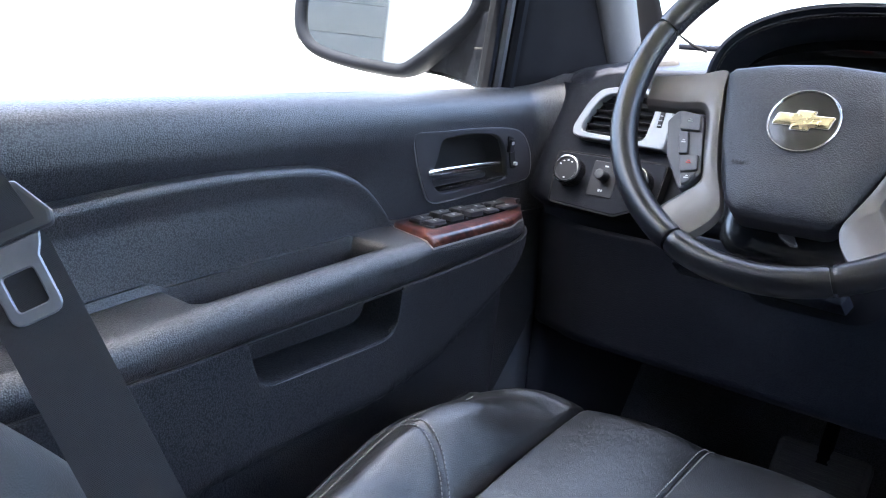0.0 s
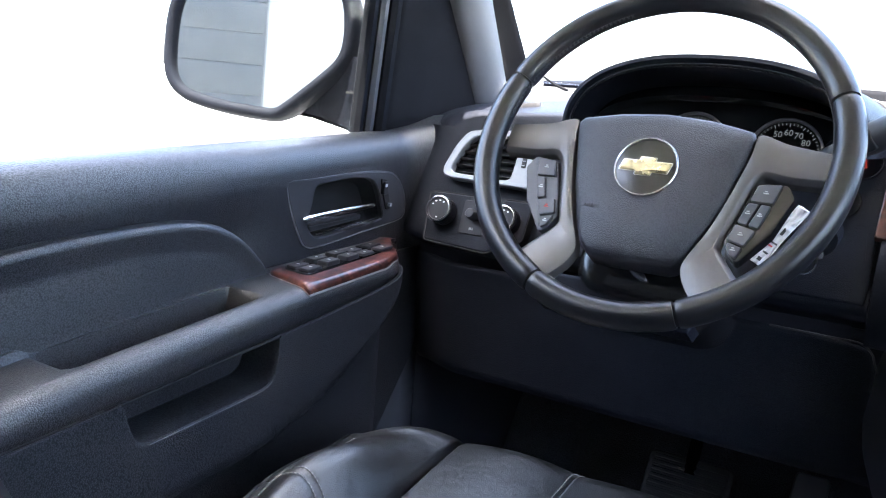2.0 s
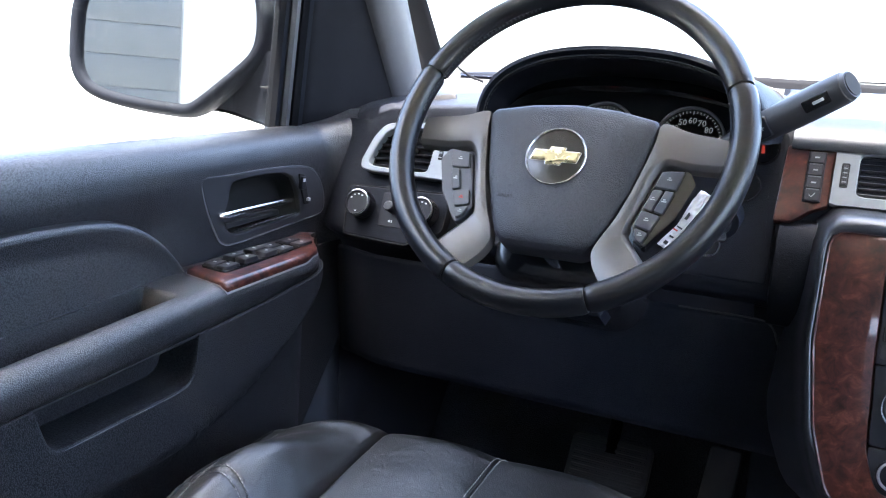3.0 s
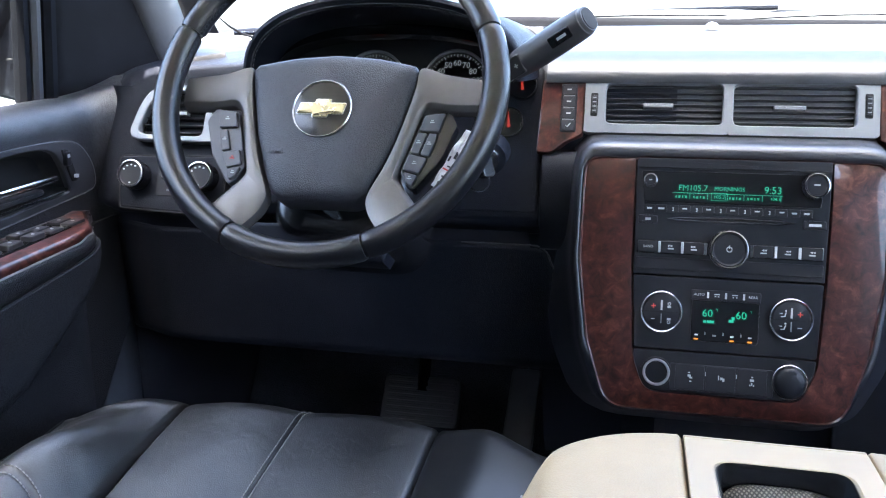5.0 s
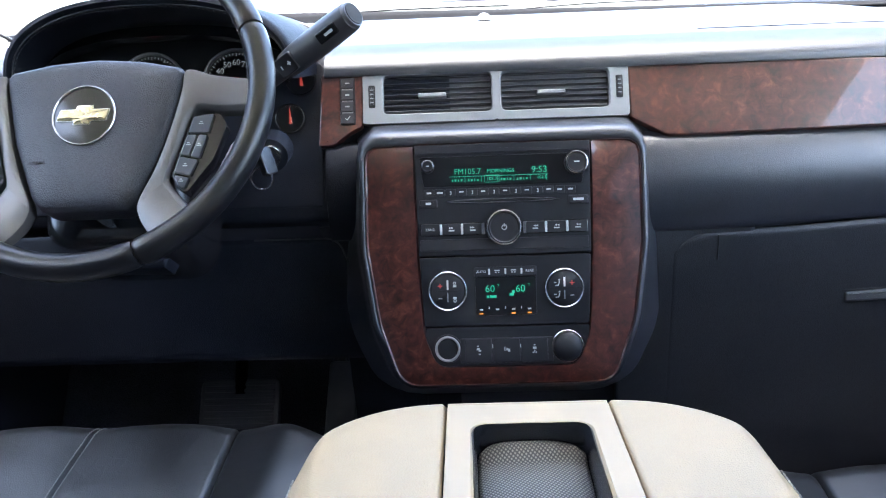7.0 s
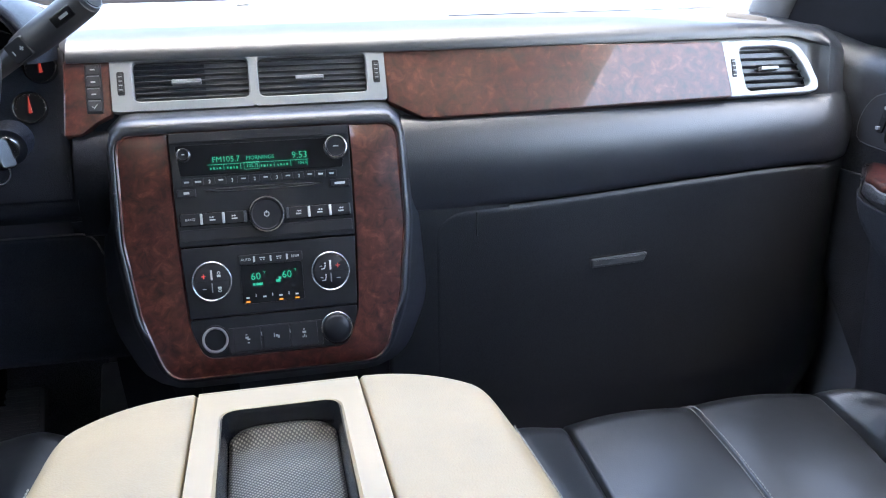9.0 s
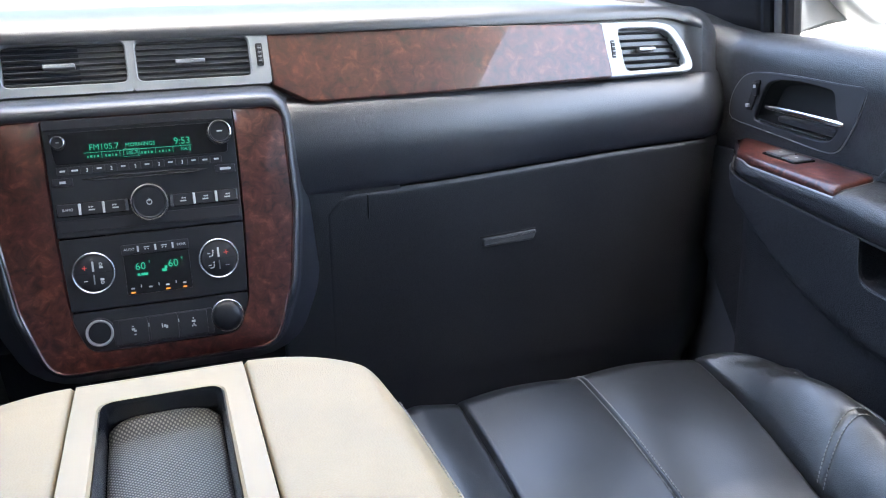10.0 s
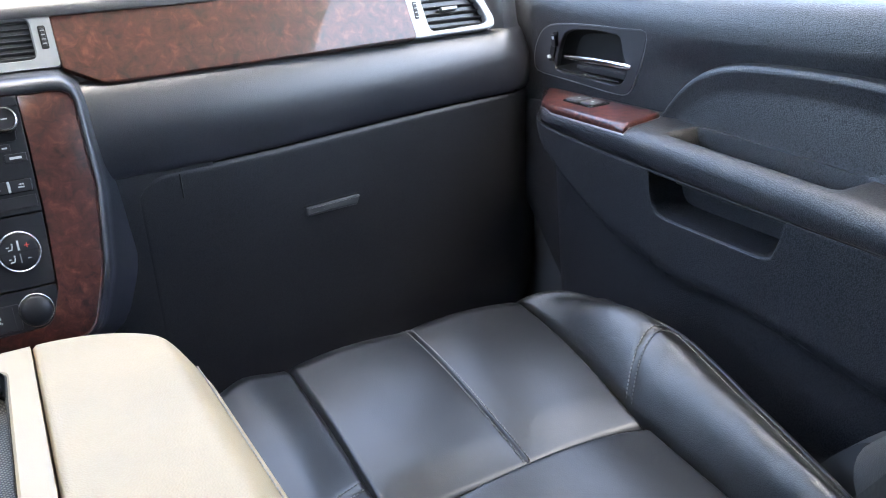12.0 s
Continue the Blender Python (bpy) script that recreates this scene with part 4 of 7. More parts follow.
# preset keys
for k in range(14):
    x = -0.084 + k * 0.01235
    bt = part("preset_key", prism(rrect(x - 0.0058, 0.0355, x + 0.0058, 0.0435, 0.0008, 3), 0.002, 0.0036, 0.0005), BUTTON, radio, M=STACK)
    if k in (0, 1, 12, 13):
        bar(x, 0.0395, 0.0052 if k != 1 else 0.0066, 0.0018, STACK, PRINT, bt, z=0.0036)
    elif k % 2:
        bar(x, 0.0400, 0.0048, 0.0014, STACK, PRINT, bt, z=0.0036)
    else:
        bar(x, 0.0405, 0.0016, 0.0009, STACK, PRINT, bt, z=0.0036)
        bar(x + 0.0004, 0.0392, 0.0008, 0.0018, STACK, PRINT, bt, z=0.0036)
        bar(x, 0.0376, 0.0016, 0.0009, STACK, PRINT, bt, z=0.0036)
for x0, x1, y0, y1 in ((-0.095, -0.075, 0.0235, 0.0320), (0.074, 0.096, 0.0235, 0.0325)):
    bt = part("key", prism(rrect(x0, y0, x1, y1, 0.001, 3), 0.002, 0.0040, 0.0006), BUTTON, radio, M=STACK)
    bar((x0 + x1) / 2, (y0 + y1) / 2, 0.0032 if x0 < 0 else 0.0105, 0.0020, STACK, PRINT, bt, z=0.0040)
part("disc_slot", frame_ring(rrect(-0.067, 0.0268, 0.067, 0.0318, 0.0012), rrect(-0.0645, 0.0282, 0.0645, 0.0304, 0.0008), 0.0, 0.0040, 0.0005, n=128), GLOSS, radio, M=STACK)
part("slot_mouth", prism(rrect(-0.0645, 0.0282, 0.0645, 0.0304, 0.0008), 0.0, 0.0032, 0), VOID, radio, M=STACK)
for x0, x1, y0, y1 in ((-0.095, -0.075, 0.0235, 0.0320), (0.074, 0.096, 0.0235, 0.0325)):
    bt = part("key", prism(rrect(x0, y0, x1, y1, 0.001, 3), 0.002, 0.0052, 0.0008), BUTTON, radio, M=STACK)
    bar((x0 + x1) / 2, (y0 + y1) / 2, 0.006 if x0 < 0 else 0.012, 0.0026, STACK, PRINT, bt, z=0.0052)
for sg in (-1, 1):
    row = part("key_bank", prism(rrect(min(sg * 0.021, sg * 0.095), -0.0085, max(sg * 0.021, sg * 0.095), 0.0055, 0.0012, 3), 0.002, 0.0048, 0.0008), GLOSS, radio, M=STACK)
    for k in range(3):
        x = sg * (0.0355 + 0.0240 * k)
        bt = part("key", prism(rrect(x - 0.0105, -0.0078, x + 0.0105, 0.0048, 0.0012, 3), 0.003, 0.0056, 0.0006), BUTTON, row, M=STACK)
        if sg < 0 and k == 2:
            lettering("BAND", 0.0040, STACK @ Matrix.Translation((x, -0.0015, 0.0057)), PRINT, bt)
            continue
        part("printed_arrow", prism([(x - sg * 0.0022, 0.0000), (x + sg * 0.0004, -0.0011), (x + sg * 0.0004, 0.0011)][::sg], 0.0056, 0.0060, 0), PRINT, bt, M=STACK)
        part("printed_arrow", prism([(x + sg * 0.0004, 0.0000), (x + sg * 0.0030, -0.0011), (x + sg * 0.0030, 0.0011)][::sg], 0.0056, 0.0060, 0), PRINT, bt, M=STACK)
        bar(x, -0.0030, 0.0062, 0.0014, STACK, PRINT, bt, z=0.0056)
    for k in range(2):
        x = sg * (0.0475 + 0.0240 * k)
        part("light_bar", prism(rrect(x - 0.0013, -0.0075, x + 0.0013, 0.0045, 0.0006, 3), 0.003, 0.0068, 0.0005), PRINT, row, M=STACK)
part("lower_strip", prism(rrect(-0.0955, -0.0255, 0.0955, -0.0125, 0.001), 0.002, 0.0038, 0.0006), BUTTON, radio, M=STACK)

climate = thing("climate_panel", (0, -0.03, 0.47), "black climate control panel with two chrome-ringed dials", "climate control")
c_o = rounded([(-0.0974, -0.0325), (0.0974, -0.0325), (0.0935, -0.1095), (-0.0935, -0.1095)], 0.0025)
part("faceplate", prism(c_o, -0.02, 0.003, 0.001), PANEL, climate, M=STACK)
for sg in (-1, 1):
    T = STACK @ Matrix.Translation((sg * 0.066, -0.070, 0))
    d = part("temperature_dial", lathe([(0.0205, 0.002), (0.0200, 0.0065), (0.0185, 0.0078), (0.0005, 0.0082)], 48), BUTTON, climate, M=T)
    part("chrome_ring", frame_ring(circle(0, 0, 0.0219, 64), circle(0, 0, 0.0203, 64), 0.002, 0.0084, 0.0006, n=64), RING, d, "chrome ring", M=T)
    part("split_line", prism([(-0.019, -0.0004), (0.019, -0.0004), (0.019, 0.0004), (-0.019, 0.0004)], 0.008, 0.0085, 0), VOID, d, M=T)
    bar(0, 0.0070, 0.0020, 0.0105, T, PRINT, d, z=0.0081)
    bar(0, -0.0070, 0.0012, 0.0100, T, SILVER, d, z=0.0081)
    bar(sg * 0.0085, 0.0060, 0.0050, 0.0009, T, REDPRINT, d, z=0.0081)
    bar(sg * 0.0085, 0.0060, 0.0009, 0.0050, T, REDPRINT, d, z=0.0082)
    bar(sg * 0.0085, -0.0080, 0.0042, 0.0007, T, PRINT, d, z=0.0081)
    for yy in (0.0055, -0.0075):
        if sg < 0:
            # stacked seat heater marks
            bar(0.0080, yy, 0.0038, 0.0022, T, PRINT, d, z=0.0081)
            part("printed_mark", frame_ring(circle(0.0080, yy + math.copysign(0.0032, yy), 0.0018, 12), circle(0.0080, yy + math.copysign(0.0032, yy), 0.0011, 12), 0.0081, 0.0085, 0, n=24), PRINT, d, M=T)
        else:
            # seated outline with an arrow
            part("printed_mark", tube([(-0.0105, yy - 0.0025, 0.0084), (-0.0068, yy - 0.0022, 0.0084), (-0.0056, yy + 0.0020, 0.0084)], 0.0006, 6), PRINT, d, M=T)
            part("printed_mark", prism(circle(-0.0058, yy + 0.0036, 0.0010, 10), 0.0081, 0.0085, 0), PRINT, d, M=T)
            bar(-0.0105, yy + 0.0008, 0.0030, 0.0008, T, PRINT, d, z=0.0081)
part("display_window", prism(rrect(-0.0345, -0.0985, 0.0345, -0.0555, 0.003), 0.002, 0.0045, 0.0006), LENS, climate, M=STACK)
strip = part("key_strip", prism(rrect(-0.0355, -0.0550, 0.0355, -0.0445, 0.002), 0.002, 0.0052, 0.0008), BUTTON, climate, M=STACK)
lettering("AUTO", 0.0040, STACK @ Matrix.Translation((-0.0275, -0.0497, 0.0053)), PRINT, strip)
lettering("REAR", 0.0040, STACK @ Matrix.Translation((0.0275, -0.0497, 0.0053)), PRINT, strip)
for x in (-0.01835, 0.0, 0.0183):
    bar(x, -0.0497, 0.0020, 0.0062, STACK, PRINT, strip, z=0.0052)
for x in (-0.0092, 0.0092):
    for dx, dy, w, h in ((0, 0.0012, 0.0060, 0.0010), (-0.0016, -0.0010, 0.0014, 0.0012), (0.0016, -0.0010, 0.0014, 0.0012)):
        bar(x + dx, -0.0497 + dy, w, h, STACK, PRINT, strip, z=0.0052)
for x in (-0.0085, 0.0260):
    bar(x, -0.0640, 0.0022, 0.0007, STACK, GREEN, climate, "display_bar", 0.0045)
    bar(x + 0.0004, -0.0652, 0.0006, 0.0020, STACK, GREEN, climate, "display_bar", 0.0045)
lettering("60", 0.0115, STACK @ Matrix.Translation((-0.0180, -0.0690, 0.0047)), GREEN, climate)
lettering("60", 0.0115, STACK @ Matrix.Translation((0.0165, -0.0695, 0.0047)), GREEN, climate)
bar(-0.0205, -0.0775, 0.0028, 0.0028, STACK, GREEN, climate, "display_bar", 0.0045)
bar(-0.0145, -0.0775, 0.0074, 0.0028, STACK, GREEN, climate, "display_bar", 0.0045)
bar(0.0065, -0.0755, 0.0050, 0.0030, STACK, GREEN, climate, "display_bar", 0.0045)
bar(0.0085, -0.0725, 0.0030, 0.0030, STACK, GREEN, climate, "display_bar", 0.0045)
for x, mat in ((-0.0285, AMBER), (0.0080, AMBER), (0.0262, AMBER)):
    bar(x, -0.0962, 0.0046, 0.0016, STACK, mat, climate, "indicator_light", 0.0046)
for x in (-0.0285, -0.0100, 0.0080, 0.0262):
    bar(x, -0.0918, 0.0036, 0.0016, STACK, PRINT, climate, z=0.0046)
for x in (-0.0195, -0.001, 0.0172):
    bar(x, -0.0900, 0.0008, 0.0030, STACK, PRINT, climate, z=0.0046)

lower = thing("switch_panel", (0, -0.04, 0.45), "black lower switch panel with power outlet", "switch panel")
l_o = rounded([(-0.0933, -0.111), (0.0933, -0.111), (0.0925, -0.125), (0.080, -0.1545), (-0.080, -0.1545), (-0.0925, -0.125)], [0.0025, 0.0025, 0.008, 0.018, 0.018, 0.008])
part("faceplate", prism(l_o, -0.02, 0.003, 0.001), PANEL, lower, M=STACK)
T = STACK @ Matrix.Translation((-0.068, -0.1345, 0))
def outlet_ring(rows, n=40):
    return loft([[(r * math.cos(2 * math.pi * i / n), r * math.sin(2 * math.pi * i / n), h) for i in range(n)] for r, h in rows])


ot = part("power_outlet", outlet_ring([(0.0162, 0.002), (0.0162, 0.0040), (0.0155, 0.0048), (0.0142, 0.0048)]), BUTTON, lower, "open chrome-rimmed power outlet", M=T)
part("chrome_ring", outlet_ring([(0.0144, 0.003), (0.0144, 0.0056), (0.0138, 0.0068), (0.0130, 0.0070), (0.0122, 0.0060), (0.0117, 0.0035), (0.0116, -0.003)]), OUTLET, ot, "chrome ring", M=T)
part("outlet_well", outlet_ring([(0.0117, 0.002), (0.0112, -0.010), (0.0108, -0.030), (0.001, -0.031)]), LATCH, ot, "dull metal socket", M=T)
part("contact", lathe([(0.0035, -0.031), (0.0035, -0.024), (0.0030, -0.022), (0.0005, -0.022)], 20), OUTLET, ot, M=T)
T = STACK @ Matrix.Translation((0.068, -0.1345, 0))
pl = part("outlet_cap", lathe([(0.0165, 0.002), (0.0165, 0.006), (0.0158, 0.0090), (0.0125, 0.0118), (0.006, 0.0130), (0.0005, 0.0132)], 40), BUTTON, lower, "domed black outlet cap", M=T)
part("chrome_ring", frame_ring(circle(0, 0, 0.0182, 48), circle(0, 0, 0.0166, 48), 0.002, 0.0050, 0.0006, n=48), RING, pl, "thin chrome ring", M=T)
sw = part("switch_bank", prism(rrect(-0.0535, -0.1515, 0.0520, -0.1235, 0.002), 0.002, 0.0048, 0.0008), BUTTON, lower, M=STACK)
for k, x in enumerate((-0.033, -0.001, 0.0305)):
    key = part("rocker", prism(rrect(x - 0.0150, -0.1505, x + 0.0150, -0.1245, 0.0015, 3), 0.003, 0.0053, 0.0005), BUTTON, sw, M=STACK)
    for dx, dy, w, h in (((-0.0008, 0.0044, 0.0020, 0.0010), (-0.0004, 0.0012, 0.0034, 0.0022), (0.0014, -0.0008, 0.0030, 0.0016), (0.0010, -0.0046, 0.0022, 0.0011)),
                         ((-0.0022, 0.0010, 0.0010, 0.0046), (0.0006, 0.0004, 0.0024, 0.0026), (0.0026, -0.0008, 0.0022, 0.0032)),
                         ((0, 0.0044, 0.0016, 0.0012), (0, 0.0012, 0.0040, 0.0024), (0, -0.0026, 0.0012, 0.0030), (-0.0018, -0.0040, 0.0010, 0.0018), (0.0018, -0.0040, 0.0010, 0.0018)))[k]:
        bar(x + dx, -0.1365 + dy, w, h, STACK, PRINT, key, z=0.0053)
for x in (-0.017, 0.0148):
    bar(x, -0.1325, 0.0007, 0.0040, STACK, PRINT, sw, z=0.0054)

# ---- steering wheel ----
WHEEL = plane_at((-0.4008, -0.1045, 0.7760), 30.5)
wheel = thing("steering_wheel", (-0.402, 0.05, 0.70), "black leather steering wheel with satin grey spokes", "steering wheel")
RM, RT = 0.1698, 0.0131


def rim_arc(a0, a1, n, mat=WHEEL_LEATHER):
    rings = []
    for i in range(n + 1):
        a = radians(a0 + (a1 - a0) * i / n)
        edge = min(i, n - i)
        k = 1.0 if edge > 0 else 0.93
        ring = []
        for j in range(28):
            b = 2 * math.pi * j / 28
            rr = RM + RT * 1.0 * k * math.cos(b)
            ring.append((rr * math.cos(a), rr * math.sin(a), RT * 1.08 * k * math.sin(b) + 0.004))
        rings.append(ring)
    return part("rim_cover", loft(rings, True, True, True), mat, wheel, "smooth worn black leather rim cover", M=WHEEL, angle=60)


g = 0.5
for a0, a1, n in ((22 + g, 158 - g, 90), (158 + g, 244 - g, 58), (244 + g, 292 - g, 34), (292 + g, 382 - g, 60)):
    rim_arc(a0, a1, n)
part("rim_core", loft([[((RM + 0.0110 * math.cos(b)) * math.cos(a), (RM + 0.0110 * math.cos(b)) * math.sin(a), 0.004 + 0.0110 * math.sin(b)) for b in [2 * math.pi * j / 10 for j in range(10)]]
                       for a in [2 * math.pi * i / 72 for i in range(73)]]), VOID, wheel, M=WHEEL)
for a0, a1 in ((112, 176), (4, 68)):
    bm = bmesh.new()
    for i in range(int((a1 - a0) / 1.7)):
        a = radians(a0 + i * 1.7)
        for tw in (-1, 1):
            p = Vector(((RM - RT * 0.99) * math.cos(a), (RM - RT * 0.99) * math.sin(a), 0.006))
            d = Vector((-math.sin(a), math.cos(a), 0)) * 0.0014 * tw + Vector((0, 0, 0.0024))
            tube([p - d, p, p + d], 0.00055, 4, True, bm)
    part("lacing", bm, THREAD, wheel, "laced stitching inside the rim", M=WHEEL)

pad_o = rounded([(-0.092, 0.032), (-0.045, 0.0415), (0.0, 0.0450), (0.045, 0.0415), (0.090, 0.032), (0.0735, -0.045), (0.052, -0.100), (0.040, -0.113), (-0.040, -0.113), (-0.052, -0.100), (-0.0735, -0.045)],
                [0.008, 0.05, 0.05, 0.05, 0.008, 0.06, 0.012, 0.01, 0.01, 0.012, 0.06], 5)
HUB = WHEEL @ Matrix.Translation((0.0008, 0.0024, -0.0285))
pc = (0, -0.037)
pa = around(pad_o, pc, 72)
rings = []
for d, w in ((0.0, -0.012), (0.0, 0.010), (-0.0015, 0.0155), (-0.005, 0.0185), (-0.012, 0.0205), (-0.025, 0.0225), (-0.04, 0.0235)):
    rings.append([(x, y, w) for x, y in offset(pa, d)] if d > -0.01 else [(pc[0] + (x - pc[0]) * (1 + d * 13), pc[1] + (y - pc[1]) * (1 + d * 13), w) for x, y in pa])
pad = part("airbag_cover", loft(rings, True, True, True), AIRBAG, wheel, "grained dark airbag cover", M=HUB, angle=60)
EM = HUB @ Matrix.Translation((-0.0045, -0.0190, 0.0205))
emblem = part("emblem", lathe([(0.0305, -0.004), (0.0305, 0.0028), (0.029, 0.0034), (0.0005, 0.0036)], 56), GLOSS, pad, "round black emblem with gold shape", M=EM)
part("chrome_ring", frame_ring(circle(0, 0, 0.0312, 64), circle(0, 0, 0.0290, 64), -0.002, 0.0048, 0.0008, n=64), RING, emblem, "thin chrome ring", M=EM)
part("emblem_well", frame_ring(circle(0, 0, 0.0370, 64), circle(0, 0, 0.0312, 64), -0.004, 0.0022, 0.0018, n=64), AIRBAG, emblem, M=EM)
gold = rounded([(-0.0255, -0.0062), (-0.0085, -0.0062), (-0.0095, -0.0100), (0.0065, -0.0100), (0.0075, -0.0062), (0.0225, -0.0062), (0.0255, 0.0055), (0.0085, 0.0055), (0.0095, 0.0095), (-0.0065, 0.0095), (-0.0075, 0.0055), (-0.0225, 0.0055)], 0.0012, 3)
part("gold_shape", prism(gold, 0.003, 0.0066, 0.0022), GOLD, emblem, "brushed gold shape", M=EM)
part("gold_edge", prism(offset(gold, 0.0005), 0.002, 0.0046, 0.0004), CHROME, emblem, M=EM)
lettering("AIRBAG", 0.0046, HUB @ Matrix.Translation((-0.046, -0.066, 0.0226)), VOID, pad, "moulded_word")


def spoke(sg):
    outer = [(0.158, 0.0175), (0.138, 0.0215), (0.115, 0.0262), (0.0905, 0.0325), (0.0868, 0.012), (0.0812, -0.015), (0.0735, -0.045), (0.0645, -0.073), (0.0520, -0.102), (0.0530, -0.116), (0.061, -0.130), (0.0800, -0.1520)]
    inner = [(0.158, -0.0140), (0.140, -0.0130), (0.122, -0.0115), (0.1060, -0.0090), (0.0990, -0.0125), (0.0945, -0.0220), (0.0890, -0.0440), (0.0840, -0.0620), (0.0795, -0.0790), (0.0815, -0.0860), (0.0890, -0.0960), (0.1110, -0.1220)]

    def fine(c):
        k = [(i, p[0]) for i, p in enumerate(c)], [(i, p[1]) for i, p in enumerate(c)]
        return [(keyed(k[0], t), keyed(k[1], t)) for t in steps(0, len(c) - 1, 66)]

    rings = []
    for (ox, oy), (ix, iy) in zip(fine(outer), fine(inner)):
        d = Vector((ix - ox, iy - oy))
        L_ = d.length
        d.normalize()
        w = -0.0125 + 0.0040 * smooth(0.120, 0.160, math.hypot((ox + ix) / 2, (oy + iy) / 2))
        b = 0.0022
        ring = []
        for t, h in ((0, -0.014), (0, -b), (b * 0.3, -b * 0.3), (b, 0.0), (L_ * 0.4, 0.0006), (L_ - 0.0058, 0.0), (L_ - 0.0046, -0.0006), (L_ - 0.0006, -0.0046), (L_, -0.0060), (L_, -0.016)):
            ring.append((sg * (ox + d.x * t), oy + d.y * t, w + h))
        rings.append(ring)
    part("spoke", loft(rings, True, True, True), SATIN, wheel, "satin grey spoke trim", M=WHEEL, angle=28)
    PODM = WHEEL @ Matrix.Translation((0, 0.0075, -0.020))
    ppts = [(0.098, -0.0235), (0.124, -0.0200), (0.132, -0.034), (0.120, -0.070), (0.096, -0.1035), (0.0875, -0.0965), (0.0805, -0.083)]
    po = rounded([(sg * x, y) for x, y in ppts], 0.006, 4)
    if area2(po) < 0:
        po = po[::-1]
    pod = part("button_pod", prism(po, -0.010, 0.0035, 0.0015), PODGREY if sg < 0 else GLOSS, wheel, "black thumb button pod", M=PODM)
    quads = [[(0.0995, -0.0255), (0.1205, -0.0225), (0.1155, -0.0425), (0.0955, -0.0420)],
             [(0.0948, -0.0440), (0.1045, -0.0440), (0.0975, -0.0660), (0.0890, -0.0640)],
             [(0.1060, -0.0440), (0.1150, -0.0445), (0.1080, -0.0680), (0.0990, -0.0660)],
             [(0.0885, -0.0660), (0.1065, -0.0700), (0.1000, -0.0860), (0.0840, -0.0820)],
             [(0.0838, -0.0840), (0.0990, -0.0880), (0.0950, -0.0990), (0.0885, -0.0945)]]
    for k, q in enumerate(quads):
        if sg < 0 and k in (1,):
            continue
        bo = rounded([(sg * x, y) for x, y in q], 0.002, 3)
        if area2(bo) < 0:
            bo = bo[::-1]
        b = part("button", prism(bo, 0.002, 0.0068, 0.0012), PADBTN, pod, M=PODM)
        cx, cy = sum(p[0] for p in q) / 4, sum(p[1] for p in q) / 4
        bar(sg * cx, cy, 0.0045, 0.0010, PODM, PRINT if not (sg < 0 and k == 3) else REDPRINT, b, z=0.0068)
        bar(sg * cx, cy + 0.0020, 0.0024, 0.0009, PODM, PRINT if not (sg < 0 and k == 3) else REDPRINT, b, z=0.0068)


spoke(-1)
spoke(1)
part("hub", lathe([(0.055, -0.075), (0.06, -0.03), (0.075, -0.012), (0.001, -0.008)], 32), BLACK_SHADED, wheel, "black hub behind the cover", M=WHEEL @ Matrix.Translation((0, -0.035, -0.030)))

# ---- steering column, stalk, key ----
column = thing("steering_column", (-0.402, 0.1, 0.55), "black plastic steering column shroud", "steering column")
COL = WHEEL
part("shroud", loft([[(x * k, -0.045 + y * k2, w) for x, y in rrect(-0.074, -0.088, 0.074, 0.070, 0.040, 9)] for k, k2, w in ((0.55, 0.72, -0.070), (0.80, 0.88, -0.072), (0.93, 0.96, -0.078), (1.0, 1.0, -0.090), (1.03, 1.02, -0.13), (1.0, 1.0, -0.20))], True, True, True), GLOSS, column, "rounded glossy shroud", M=COL, angle=60)
ridge = [(-0.112, -0.1150), (-0.086, -0.1136), (-0.055, -0.1135), (-0.034, -0.1150), (-0.0145, -0.1262), (0.004, -0.1340), (0.024, -0.1385), (0.060, -0.1400)]
ridge = [(keyed([(i, p[0]) for i, p in enumerate(ridge)], t), keyed([(i, p[1]) for i, p in enumerate(ridge)], t)) for t in steps(0, len(ridge) - 1, 42)]
part("lower_shroud", prism([(-0.104, -0.148), (0.056, -0.150)] + ridge[::-1], -0.11, -0.078, 0.005), BLACK_SHADED, column, "moulded lower shroud with a curved ridge", M=COL, angle=60)
part("tilt_lever", prism(rounded([(-0.012, 0.0075), (-0.001, 0.0060), (0.006, 0.0050), (0.013, -0.0070), (0.004, -0.0065), (-0.006, -0.0005)], 0.002, 4), -0.006, 0.003, 0.0015), TONGUE, column, "small grey tilt lever", M=COL @ Matrix.Translation((-0.0035, -0.1035, -0.066)))
ip = part("ignition_lock", tube([(-0.262, 0.055, 0.700), (-0.262, 0.03, 0.694)], [0.022, 0.020], 24), BLACK_SHADED, column)
part("lock_ring", tube([(-0.262, 0.032, 0.6945), (-0.262, 0.026, 0.693)], [0.015, 0.013], 20), CHROME, ip, "chrome lock ring")

